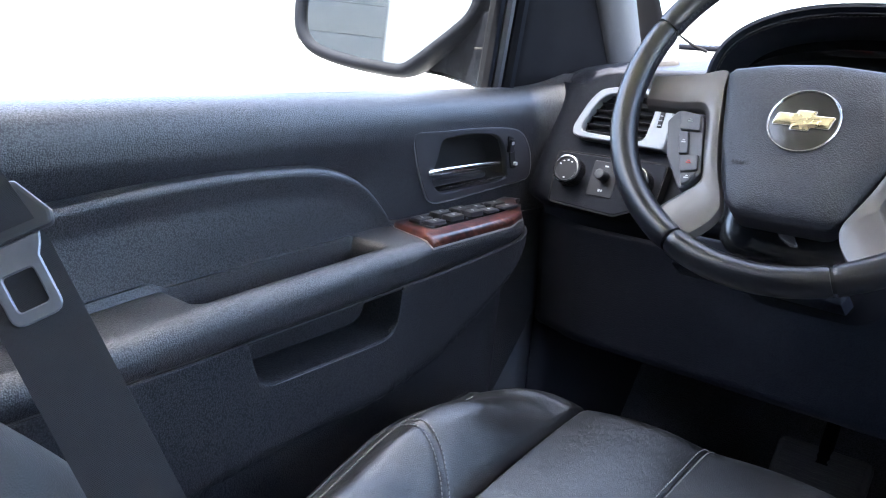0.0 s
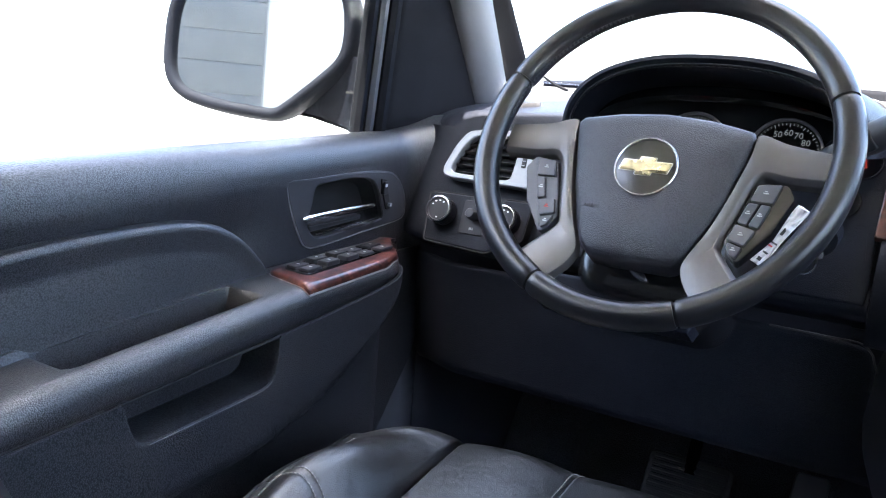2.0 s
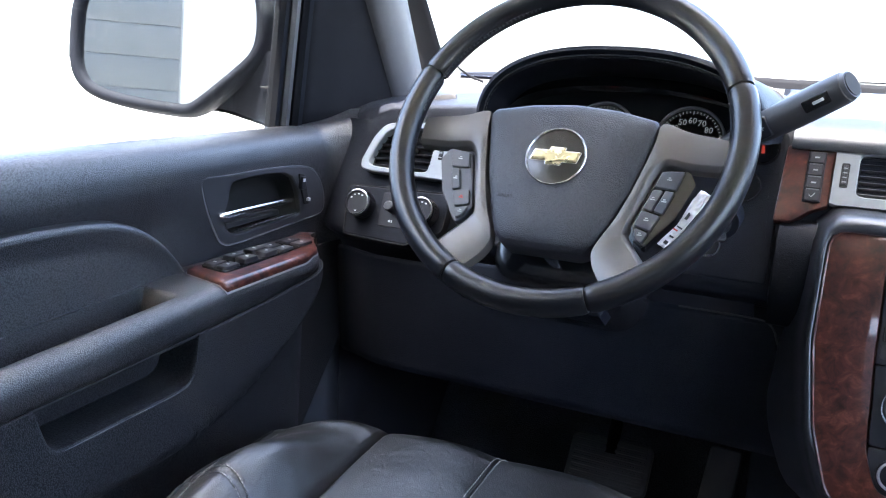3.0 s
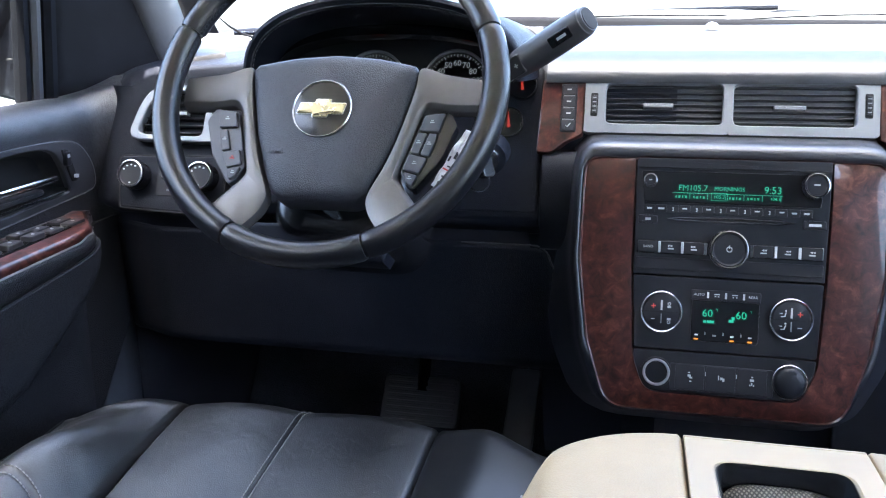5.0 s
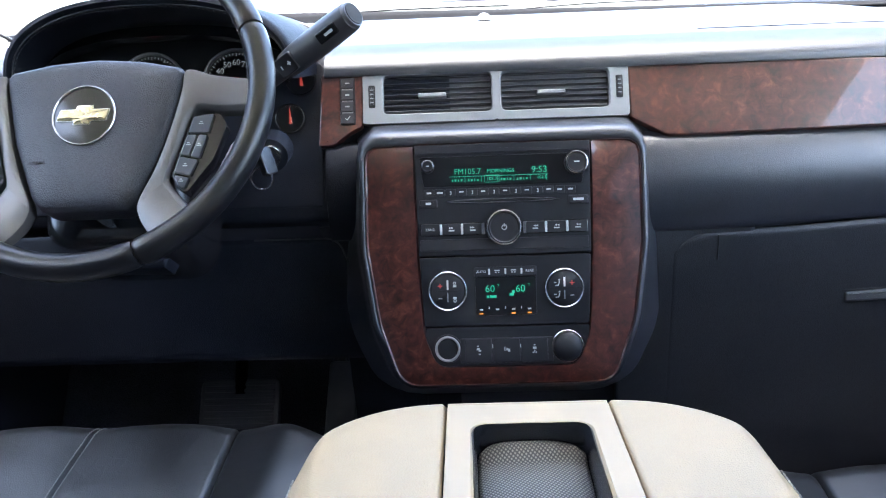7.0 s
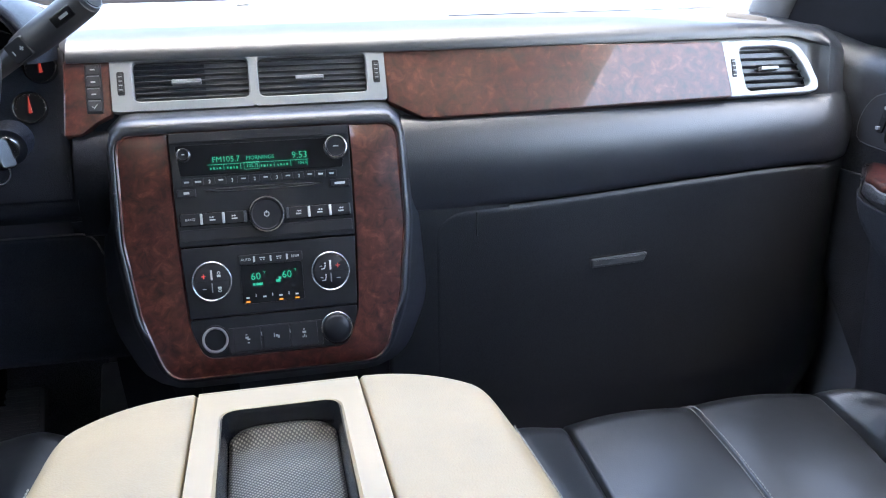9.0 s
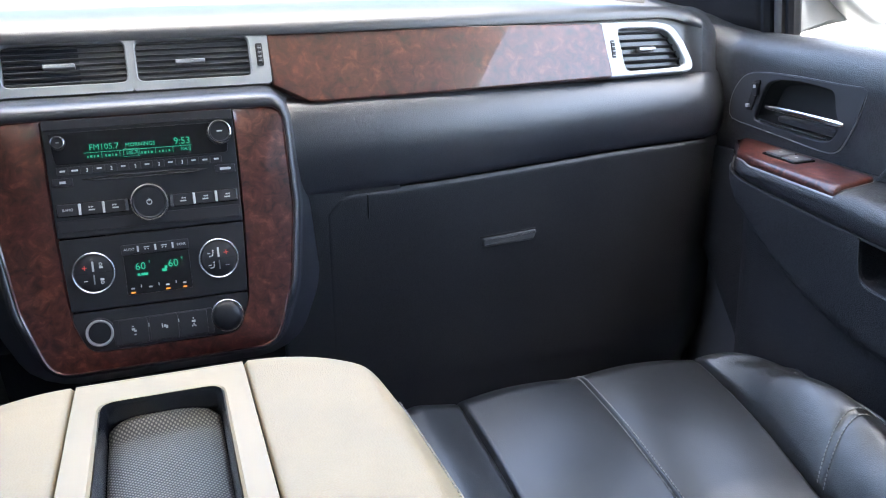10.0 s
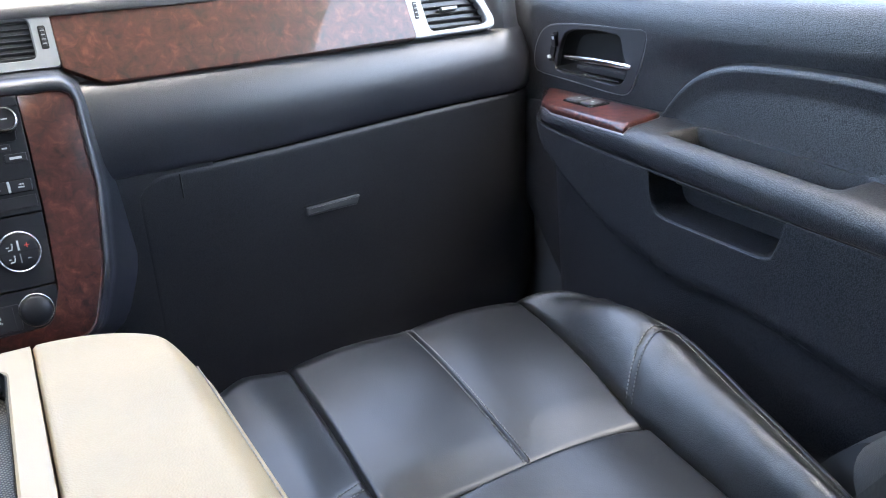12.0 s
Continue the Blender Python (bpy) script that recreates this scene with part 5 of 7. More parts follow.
stalk = thing("gear_selector", (-0.29, 0.08, 0.76), "black column gear selector lever with grey tip", "gear lever")
SA, SB = Vector((-0.285, 0.078, 0.764)), Vector((-0.156, 0.008, 0.8435))
sd = (SB - SA).normalized()
L = (SB - SA).length
part("arm", tube([SA, SA + sd * (L * 0.35)], [0.011, 0.012], 14), DARKTRIM, stalk)
part("grip", tube([SA + sd * (L * t) for t in (0.34, 0.36, 0.45, 0.6, 0.8, 0.95, 0.985, 1.0)], [0.010, 0.0145, 0.0160, 0.0168, 0.0168, 0.0162, 0.0155, 0.0125], 22), DARKTRIM, stalk, "ribbed black grip")
part("end_cap", tube([SB - sd * 0.004, SB + sd * 0.0025], [0.0150, 0.0138], 22), PADBTN, stalk, "grey rim at the tip")
# Black disc stands for the shaded hollow inside the tip.
part("end_button", tube([SB, SB + sd * 0.0034], [0.0124, 0.0120], 20), VOID, stalk)
_n = (Vector((-0.08, -0.889, 0.84)) - SB).normalized()
_n = (_n - sd * _n.dot(sd)).normalized()
GRIP = Matrix((( sd.x, _n.cross(sd).x, _n.x, 0), (sd.y, _n.cross(sd).y, _n.y, 0), (sd.z, _n.cross(sd).z, _n.z, 0), (0, 0, 0, 1)))
tow = part("tow_button", prism(rrect(-0.014, -0.006, 0.014, 0.006, 0.002), 0, 0.0178, 0.001), GLOSS, stalk, M=Matrix.Translation(SA + sd * L * 0.83) @ GRIP)
bar(0.003, 0.0, 0.012, 0.003, Matrix.Translation(SA + sd * L * 0.83) @ GRIP, PRINT, tow, z=0.0178)
pm = part("shift_pad", prism(rrect(-0.013, -0.011, 0.013, 0.011, 0.003), 0, 0.0172, 0.0015), BUTTON, stalk, M=Matrix.Translation(SA + sd * L * 0.42) @ GRIP)
for dx in (-0.006, 0.006):
    bar(dx, 0, 0.0014, 0.005, Matrix.Translation(SA + sd * L * 0.42) @ GRIP, PRINT, pm, z=0.0172)
bar(0.006, 0, 0.005, 0.0014, Matrix.Translation(SA + sd * L * 0.42) @ GRIP, PRINT, pm, z=0.0173)

key = thing("car_key", (-0.275, 0.0, 0.66), "car key in the lock with a white paper tag", "key")
part("key_bow", prism(rrect(-0.010, -0.016, 0.010, 0.016, 0.006), -0.004, 0.004, 0.002), GLOSS, key, M=plane_at((-0.262, 0.012, 0.69), 20, 60))
part("key_ring", loft([[(-0.268 + (0.012 + 0.0012 * math.cos(b)) * math.cos(a), 0.006 + 0.0012 * math.sin(b), 0.672 + (0.012 + 0.0012 * math.cos(b)) * math.sin(a)) for b in [2 * math.pi * j / 6 for j in range(6)]] for a in [2 * math.pi * i / 28 for i in range(29)]]), CHROME, key)
TAG = plane_at((-0.288, -0.035, 0.702), 22) @ Matrix.Rotation(radians(-26), 4, "Z")
def crumpled(x, y):
    return (x + 0.003 * smooth(0.0, 0.034, y), y, 0.0045 * noise.noise(Vector((x * 120, y * 70, 4.2))) + 0.002 * noise.noise(Vector((x * 300, y * 200, 1.1))))


tag = part("paper_tag", sheet(crumpled, steps(-0.0070, 0.0070, 12), steps(-0.036, 0.034, 40)), PAPER, key, "crumpled white plastic-covered tag", M=TAG, angle=20, thick=0.0006)
for k, (xx, yy, w, h) in enumerate(((0.002, 0.004, 0.003, 0.008), (-0.003, -0.002, 0.002, 0.006), (0.002, -0.010, 0.006, 0.0016), (-0.001, -0.014, 0.007, 0.0016), (0.001, -0.022, 0.005, 0.002), (0.0, -0.030, 0.004, 0.004))):
    bar(xx, yy, w, h, TAG, REDPRINT if k == 3 else DARKTRIM, tag, z=0.0022)

# ---- front doors ----
def sill_z(y):
    return 0.747 + 0.030 * y


ARC = [(-1.05, 0.585), (-0.80, 0.622), (-0.66, 0.642), (-0.586, 0.651), (-0.50, 0.662), (-0.42, 0.668), (-0.35, 0.669), (-0.304, 0.666), (-0.268, 0.656), (-0.240, 0.640), (-0.215, 0.617), (-0.200, 0.598), (-0.194, 0.585)]
ARM_TOP = [(-1.05, 0.535), (-0.80, 0.545), (-0.60, 0.560), (-0.50, 0.572), (-0.36, 0.585), (-0.23, 0.596), (-0.10, 0.602), (0.03, 0.606)]
ARM_LOW = [(-1.05, 0.500), (-0.80, 0.512), (-0.577, 0.528), (-0.47, 0.536), (-0.275, 0.553), (-0.15, 0.566), (-0.04, 0.580), (0.05, 0.590)]


def door(sgn):
    tag = "driver" if sgn < 0 else "passenger"
    d = thing("door_1" if sgn < 0 else "door_2", (sgn * 0.85, -0.5, 0.12), "closed black %s door trim with armrest and wood switch plate" % tag, "car door", "front doors", "structure")

    def S(bm):
        bm.transform(Matrix.Diagonal((sgn, 1, 1, 1)))
        return bm

    # outlines of the handle bezel and its cup: distance to the rear, height
    hb_o = soft([(-0.086, 0.650), (-0.077, 0.672), (-0.052, 0.698), (-0.010, 0.7035), (0.060, 0.7035), (0.130, 0.7000), (0.168, 0.7010), (0.166, 0.688), (0.156, 0.664), (0.140, 0.636), (0.124, 0.613), (0.090, 0.613), (0.030, 0.6195), (-0.050, 0.627), (-0.086, 0.630)], 4)
    cup_o = soft([(0.000, 0.694), (0.050, 0.697), (0.104, 0.693), (0.116, 0.690), (0.118, 0.665), (0.126, 0.650), (0.116, 0.630), (0.095, 0.624), (0.030, 0.631), (-0.034, 0.634), (-0.030, 0.645), (-0.018, 0.672)], 3)
    hole = offset(around(cup_o, (0.055, 0.658), 64), 0.0035)

    def in_hole(y, z):
        hit = False
        for (ya, za), (yb, zb) in zip(hole, hole[1:] + hole[:1]):
            if (za > z) != (zb > z) and -y < (yb - ya) * (z - za) / (zb - za) + ya:
                hit = not hit
        return hit

    # upper trim, from the window slot down behind the armrest; at the front it sweeps up to the pillar
    def upper(y, v):
        zs = sill_z(y) + 0.030 * smooth(0.07, 0.22, y)
        za = keyed(ARC, y) if y < -0.195 else 0.585
        prof = [(0.872, -0.030), (0.866, -0.006), (0.856, 0.001), (0.842, 0.003), (0.828, 0.001), (0.816, -0.005), (0.808, -0.014), (0.804, -0.027), (0.8035, -0.042), (0.805, -0.056), (0.8065, -0.068), (0.808, -0.08), (0.8105, -0.10), (0.814, -0.14), (0.818, -0.18)]
        k = v * (len(prof) - 1)
        x = keyed([(i, p[0]) for i, p in enumerate(prof)], k)
        z = zs + keyed([(i, p[1]) for i, p in enumerate(prof)], k)
        x += -0.078 * smooth(0.078, 0.170, y) * smooth(0.0, 0.25, v)
        x += 0.014 * smooth(-0.165, -0.27, y) * smooth(0.045, 0.095, zs - z)
        if -0.14 < y < 0.05 and in_hole(y, z):
            x += 0.034
        return (x, y, z)

    part("upper_trim", S(sheet(upper, steps(-1.06, -0.15, 60) + steps(-0.147, 0.06, 70) + steps(0.066, 0.175, 14), steps(0, 0.4, 44) + steps(0.41, 0.93, 60) + [0.96, 1.0])), DOORSKIN, d, "grained black upper door trim", thick=0.004, angle=60)

    # padded insert with a rolled upper edge
    def insert(y, v):
        za = keyed(ARC, y)
        zb = 0.50
        rows = [(0.822, 0.0025), (0.807, 0.0022), (0.8005, 0.0006), (0.7980, -0.0025), (0.7975, -0.0060), (0.7995, -0.013), (0.803, -0.028)]
        if v < 0.4:
            k = v / 0.4 * 6
            i = min(int(k), 5)
            f = k - i
            return (rows[i][0] + (rows[i + 1][0] - rows[i][0]) * f, y, za + rows[i][1] + (rows[i + 1][1] - rows[i][1]) * f)
        t = (v - 0.4) / 0.6
        return (0.803 - 0.004 * t, y, (za - 0.028) * (1 - t) + zb * t)

    part("insert_pad", S(sheet(insert, steps(-1.05, -0.30, 50) + steps(-0.295, -0.195, 32), steps(0, 0.4, 18) + steps(0.43, 1, 12))), DOORSKIN, d, "padded door insert with rolled edge", thick=0.004, angle=60)

    # armrest with a pull cup
    def arm(y, v):
        zt, zl = keyed(ARM_TOP, y), keyed(ARM_LOW, y)
        nose = smooth(-0.10, 0.045, y)
        xi = 0.720 + 0.070 * nose**2.2 + 0.0
        cup = 0.055 * smooth(-0.262, -0.278, y) * smooth(-0.495, -0.47, y)
        bump = 0.008 * smooth(-0.485, -0.505, y)
        ci = xi + 0.030
        prof = [(0.822, zt + bump), (0.803, zt + bump), (0.797, zt + bump), (0.795, zt - cup), (0.793, zt - cup), (ci + 0.004, zt - cup), (ci + 0.001, zt - cup * 0.9), (ci - 0.002, zt - cup * 0.1), (ci - 0.007, zt), (xi + 0.018, zt),
                (xi + 0.010, zt - 0.0015), (xi + 0.0045, zt - 0.005), (xi + 0.001, zt - 0.011), (xi, zt - 0.018), (xi + 0.001, zl + 0.010), (xi + 0.003, zl + 0.003), (xi + 0.007, zl), (xi + 0.03, zl - 0.001)]
        k = v * (len(prof) - 1)
        i = min(int(round(k)), len(prof) - 1)
        return (prof[i][0], y, prof[i][1])

    ys = steps(-1.05, -0.51, 26) + steps(-0.505, -0.46, 12) + steps(-0.45, -0.29, 16) + steps(-0.283, -0.258, 10) + steps(-0.25, 0.045, 40)
    part("armrest", S(sheet(arm, ys, steps(0, 1, 17))), DOORSKIN, d, "padded armrest with a pull cup", thick=0.003, angle=55)

    # lower panel with map pocket
    pocket = [(-0.2600, 0.5545), (-0.2625, 0.527), (-0.268, 0.510), (-0.280, 0.5015), (-0.300, 0.4985), (-0.36, 0.4945), (-0.425, 0.4905), (-0.4365, 0.4925), (-0.444, 0.4985), (-0.452, 0.518), (-0.4575, 0.537)]
    rim = [(keyed([(i, p[0]) for i, p in enumerate(pocket)], t), keyed([(i, p[1]) for i, p in enumerate(pocket)], t)) for t in steps(0, 10, 60)]

    def pocket_floor(y):
        """Lower rim of the pocket; past its ends, a plain line."""
        line = 0.4978 + 0.064 * (y + 0.30)
        if y < -0.4575:
            return 0.537 + (line - 0.537) * smooth(-0.4575, -0.50, y)
        if y > -0.26:
            return 0.5545 + (line - 0.5545) * smooth(-0.26, -0.215, y)
        return keyed(pocket[::-1], y)

    def lower(y, v):
        zl = keyed(ARM_LOW, y)
        zb = min(zl - 0.004, pocket_floor(y))
        z = zl + (zb - zl) * v / 0.16 if v < 0.16 else zb + (0.10 - zb) * (v - 0.16) / 0.84
        edge = keyed([(-0.9, 0.30), (-0.6, 0.38), (-0.381, 0.420), (-0.275, 0.428), (-0.171, 0.460), (-0.076, 0.518), (-0.005, 0.569), (0.05, 0.60)], y)
        x = 0.724 + 0.030 * smooth(edge + 0.014, edge - 0.012, z) + 0.02 * (0.55 - z)
        nose = smooth(-0.10, 0.06, y)
        x = min(x + 0.070 * nose**2.2, 0.799)
        # map pocket
        if -0.458 < y < -0.2595:
            x += 0.050 * smooth(0.160, 0.150, v) * smooth(-0.2595, -0.262, y) * smooth(-0.458, -0.456, y)
        return (x, y, z)

    ys = steps(-1.05, -0.48, 30) + steps(-0.476, -0.462, 4) + steps(-0.460, -0.420, 34) + steps(-0.415, -0.305, 24) + steps(-0.300, -0.256, 40) + [-0.253, -0.249] + steps(-0.245, 0.155, 54)
    lp = part("lower_panel", S(sheet(lower, ys, steps(0, 0.14, 24) + steps(0.1445, 0.164, 13) + [0.17, 0.176] + steps(0.185, 1, 40))), DOOR_SHADED, d, "black lower door panel with map pocket", thick=0.003, angle=50)
    # trim away the forward lower corner
    me = lp.data
    bm = bmesh.new()
    bm.from_mesh(me)
    bmesh.ops.bisect_plane(bm, geom=bm.verts[:] + bm.edges[:] + bm.faces[:], plane_co=(0, 0.10, 0.42), plane_no=(0, 0.771, -0.636), clear_outer=True)
    bm.to_mesh(me)
    bm.free()
    part("seam_line", S(tube([(0.7245 + 0.070 * smooth(-0.10, 0.06, y) ** 2.2, y, keyed(ARM_LOW, y) - 0.0010) for y in steps(-1.04, 0.03, 70)], 0.0016, 6)), VOID, d)

    # Lip coloured lighter than the panel to draw its lit edge.
    part("pocket_lip", S(tube([(0.7225 + 0.02 * (0.55 - z), y, z) for y, z in rim[2:-2]], 0.0014, 8)), LIT_GREY, lp, "thin rounded pocket lip, lightened as a lit edge")

    # handle bezel and lever
    HB = Matrix(((0, -0.09, -1, 0.806 + 0.09 * 0.70), (-1, 0, 0, 0), (0, 1, 0, 0), (0, 0, 0, 1)))  # local x to the rear, y up, z into the cabin
    c = (0.055, 0.658)
    hb = part("handle_bezel", S_(frame_ring(hb_o, cup_o, -0.012, 0.0026, 0.0016, c, 128), HB, sgn), DARKTRIM, d, "black handle bezel with thin bright edge")
    ho = around(hb_o, c, 128)
    part("bezel_edge", S_(loft([[(x, y, w) for x, y in offset(ho, dd)] for dd, w in ((0.0008, -0.003), (0.0010, 0.0016), (0.0004, 0.0026), (-0.0006, 0.0022))]), HB, sgn), EDGE, hb, "thin bright edge")
    part("handle_cup", S_(loft([[(x, y, w) for x, y in offset(around(cup_o, c, 64), dd)] for dd, w in ((0.001, 0.001), (-0.002, -0.018), (-0.008, -0.024))], True, False, True), HB, sgn), VOID, hb)
    part("door_handle", S_(tube([(-0.006, 0.6565, 0.002), (0.02, 0.6568, 0.0055), (0.06, 0.6560, 0.0062), (0.10, 0.6545, 0.0060), (0.128, 0.6525, 0.0045), (0.133, 0.6518, 0.002)], [0.0034, 0.0042, 0.0044, 0.0044, 0.0042, 0.003], 12), HB, sgn), CHROME, hb, "chrome inner door handle")
    part("lever_lower", S_(tube([(-0.020, 0.6370, 0.0025), (0.04, 0.6340, 0.0035), (0.108, 0.6300, 0.0025)], [0.0016, 0.0022, 0.0016], 8), HB, sgn), CHROME, hb)
    part("cup_floor", S_(prism(rounded([(0.01, 0.646), (0.118, 0.643), (0.112, 0.632), (0.01, 0.638)], 0.005, 3), -0.012, -0.002, 0.003), HB, sgn), DARKTRIM, hb)
    lk = part("lock_slot", S_(prism(rounded([(-0.028, 0.690), (-0.016, 0.693), (-0.024, 0.672), (-0.036, 0.648), (-0.046, 0.648)], 0.003, 4), 0.0, 0.0050, 0.0005), HB, sgn), VOID, hb)
    part("lock_slider", S_(prism(rrect(-0.030, 0.670, -0.020, 0.688, 0.003), 0.003, 0.0085, 0.0015), HB, sgn), BUTTON, hb)
    for yy, dx in ((0.683, -0.004), (0.655, -0.020)):
        part("printed_mark", S_(prism(rrect(-0.0225 + dx, yy - 0.0022, -0.0175 + dx, yy + 0.0022, 0.001), 0.0045, 0.0089, 0), HB, sgn), PRINT, lk)

    # wood switch plate on the armrest
    wp = rounded([(0.722, -0.222), (0.796, -0.204), (0.801, 0.030), (0.789, 0.034), (0.767, 0.006), (0.736, -0.030), (0.7235, -0.070)], [0.003, 0.003, 0.008, 0.010, 0.05, 0.06, 0.06], 9)
    slope = (keyed(ARM_TOP, 0.02) - keyed(ARM_TOP, -0.22)) / 0.24

    def PL(bm):
        for v in bm.verts:
            # follows the armrest and rolls over its inner edge
            xi = 0.720 + 0.070 * smooth(-0.10, 0.045, v.co.y) ** 2.2
            roll = max(0.0, (xi + 0.012) - v.co.x)
            v.co.z = keyed(ARM_TOP, -0.22) + slope * (v.co.y + 0.22) + v.co.z - 72 * roll**2
        return S(bm)

    plate_bm = loft([[(x, y, w) for x, y in offset(around(wp, (0.762, -0.10), 96), dd)] for dd, w in ((0.0, -0.016), (0.0, 0.0030), (-0.0010, 0.0050), (-0.003, 0.0060), (-0.006, 0.0062))], True, True, True)
    wpl = part("wood_plate", PL(plate_bm), WOOD, d, "glossy burl wood switch plate")
    part("plate_edge", PL(loft([[(x, y, w) for x, y in offset(around(wp, (0.762, -0.10), 96), dd)] for dd, w in ((0.0003, -0.0012), (0.0009, 0.0000), (0.0006, 0.0010), (-0.0004, 0.0008))])), EDGE, wpl, "thin bright edging")
    if sgn < 0:
        cells = [(-0.178, 0.026), (-0.146, 0.026), (-0.110, 0.026), (-0.078, 0.026), (-0.040, 0.030)]
        sw0 = part("switch_bed", PL(prism(rounded([(0.744, -0.196), (0.786, -0.190), (0.788, -0.026), (0.768, -0.022), (0.750, -0.05)], 0.008), 0.005, 0.0085, 0.001)), GLOSS, wpl, "black switch bed")
        for k, (yc, w) in enumerate(cells):
            for col, (xa, xb) in enumerate(((0.7475, 0.7635), (0.7665, 0.7825))):
                tall = 0.004 if k in (1, 2) else 0.0015
                b = part("window_switch", PL(prism(rrect(xa, yc - w / 2 + 0.001, xb, yc + w / 2 - 0.001, 0.003), 0.008, 0.0100 + tall, 0.0016)), BUTTON, sw0)
                part("printed_mark", PL(prism(rrect((xa + xb) / 2 - 0.0018, yc - 0.0012, (xa + xb) / 2 + 0.0018, yc + 0.0012, 0.0005), 0.009, 0.0103 + tall, 0)), PRINT, b)
    else:
        bed = part("switch_bed", PL(prism(rrect(0.750, -0.122, 0.784, -0.060, 0.005), 0.005, 0.0078, 0.001)), GLOSS, wpl, "black switch bed")
        # Switches coloured paler than the driver's, for the reflection on their faces.
        for ya, yb, h in ((-0.118, -0.093, 0.0092), (-0.090, -0.064, 0.0102)):
            b = part("window_switch", PL(prism(rrect(0.7535, ya, 0.7805, yb, 0.004), 0.007, h, 0.0014)), PADBTN, bed)
            part("printed_mark", PL(prism(rrect(0.765, (ya + yb) / 2 - 0.001, 0.769, (ya + yb) / 2 + 0.001, 0.0004), h - 0.001, h + 0.0003, 0)), PRINT, b)
    return d


def S_(bm, M, sgn):
    bm.transform(M)
    bm.transform(Matrix.Diagonal((sgn, 1, 1, 1)))
    return bm


door(-1)
door(1)
for sgn, tag in ((-1, "left"), (1, "right")):
    # window frame upright with its seals, in front of the glass
    for k, (dy, w, mat) in enumerate(((0.0, 0.017, SEAL), (0.017, 0.015, DARKTRIM), (0.034, 0.019, SEAL))):
        structure("window_seal", tube([(sgn * (0.862 - 0.06 * v - 0.006 * k), 0.030 + dy, 0.735 + 0.60 * v) for v in steps(0, 1, 10)], w * 0.6, 8), mat, "black upright window seal", "seal")
    structure("sail_panel", sheet(lambda u, v: (sgn * (0.855 - 0.06 * v - 0.040 * u), 0.070 + u * (0.24 - 0.145 * v), 0.735 + 0.58 * v), steps(0, 1, 10), steps(0, 1, 14)), SAIL,
              "black plastic sail panel in the window corner", "trim", 0.006)
    structure("kick_panel", sheet(lambda u, v: (sgn * (0.836 + 0.006 * u), -0.20 + 0.38 * u, 0.03 + 0.58 * v), steps(0, 1, 10), steps(0, 1, 10)), KICK, "grey plastic kick panel beside the footwell", "trim", 0.006)
    # Carpet in shade: the darkness is put into the colour here.
    structure("footwell_side", sheet(lambda u, v: (sgn * (0.842 + 0.01 * u), 0.182 + 0.68 * u, 0.03 + 0.58 * v), steps(0, 1, 10), steps(0, 1, 10)), LOWERTRIM, "carpeted side of the footwell, coloured dark for shade", "wall", 0.01)

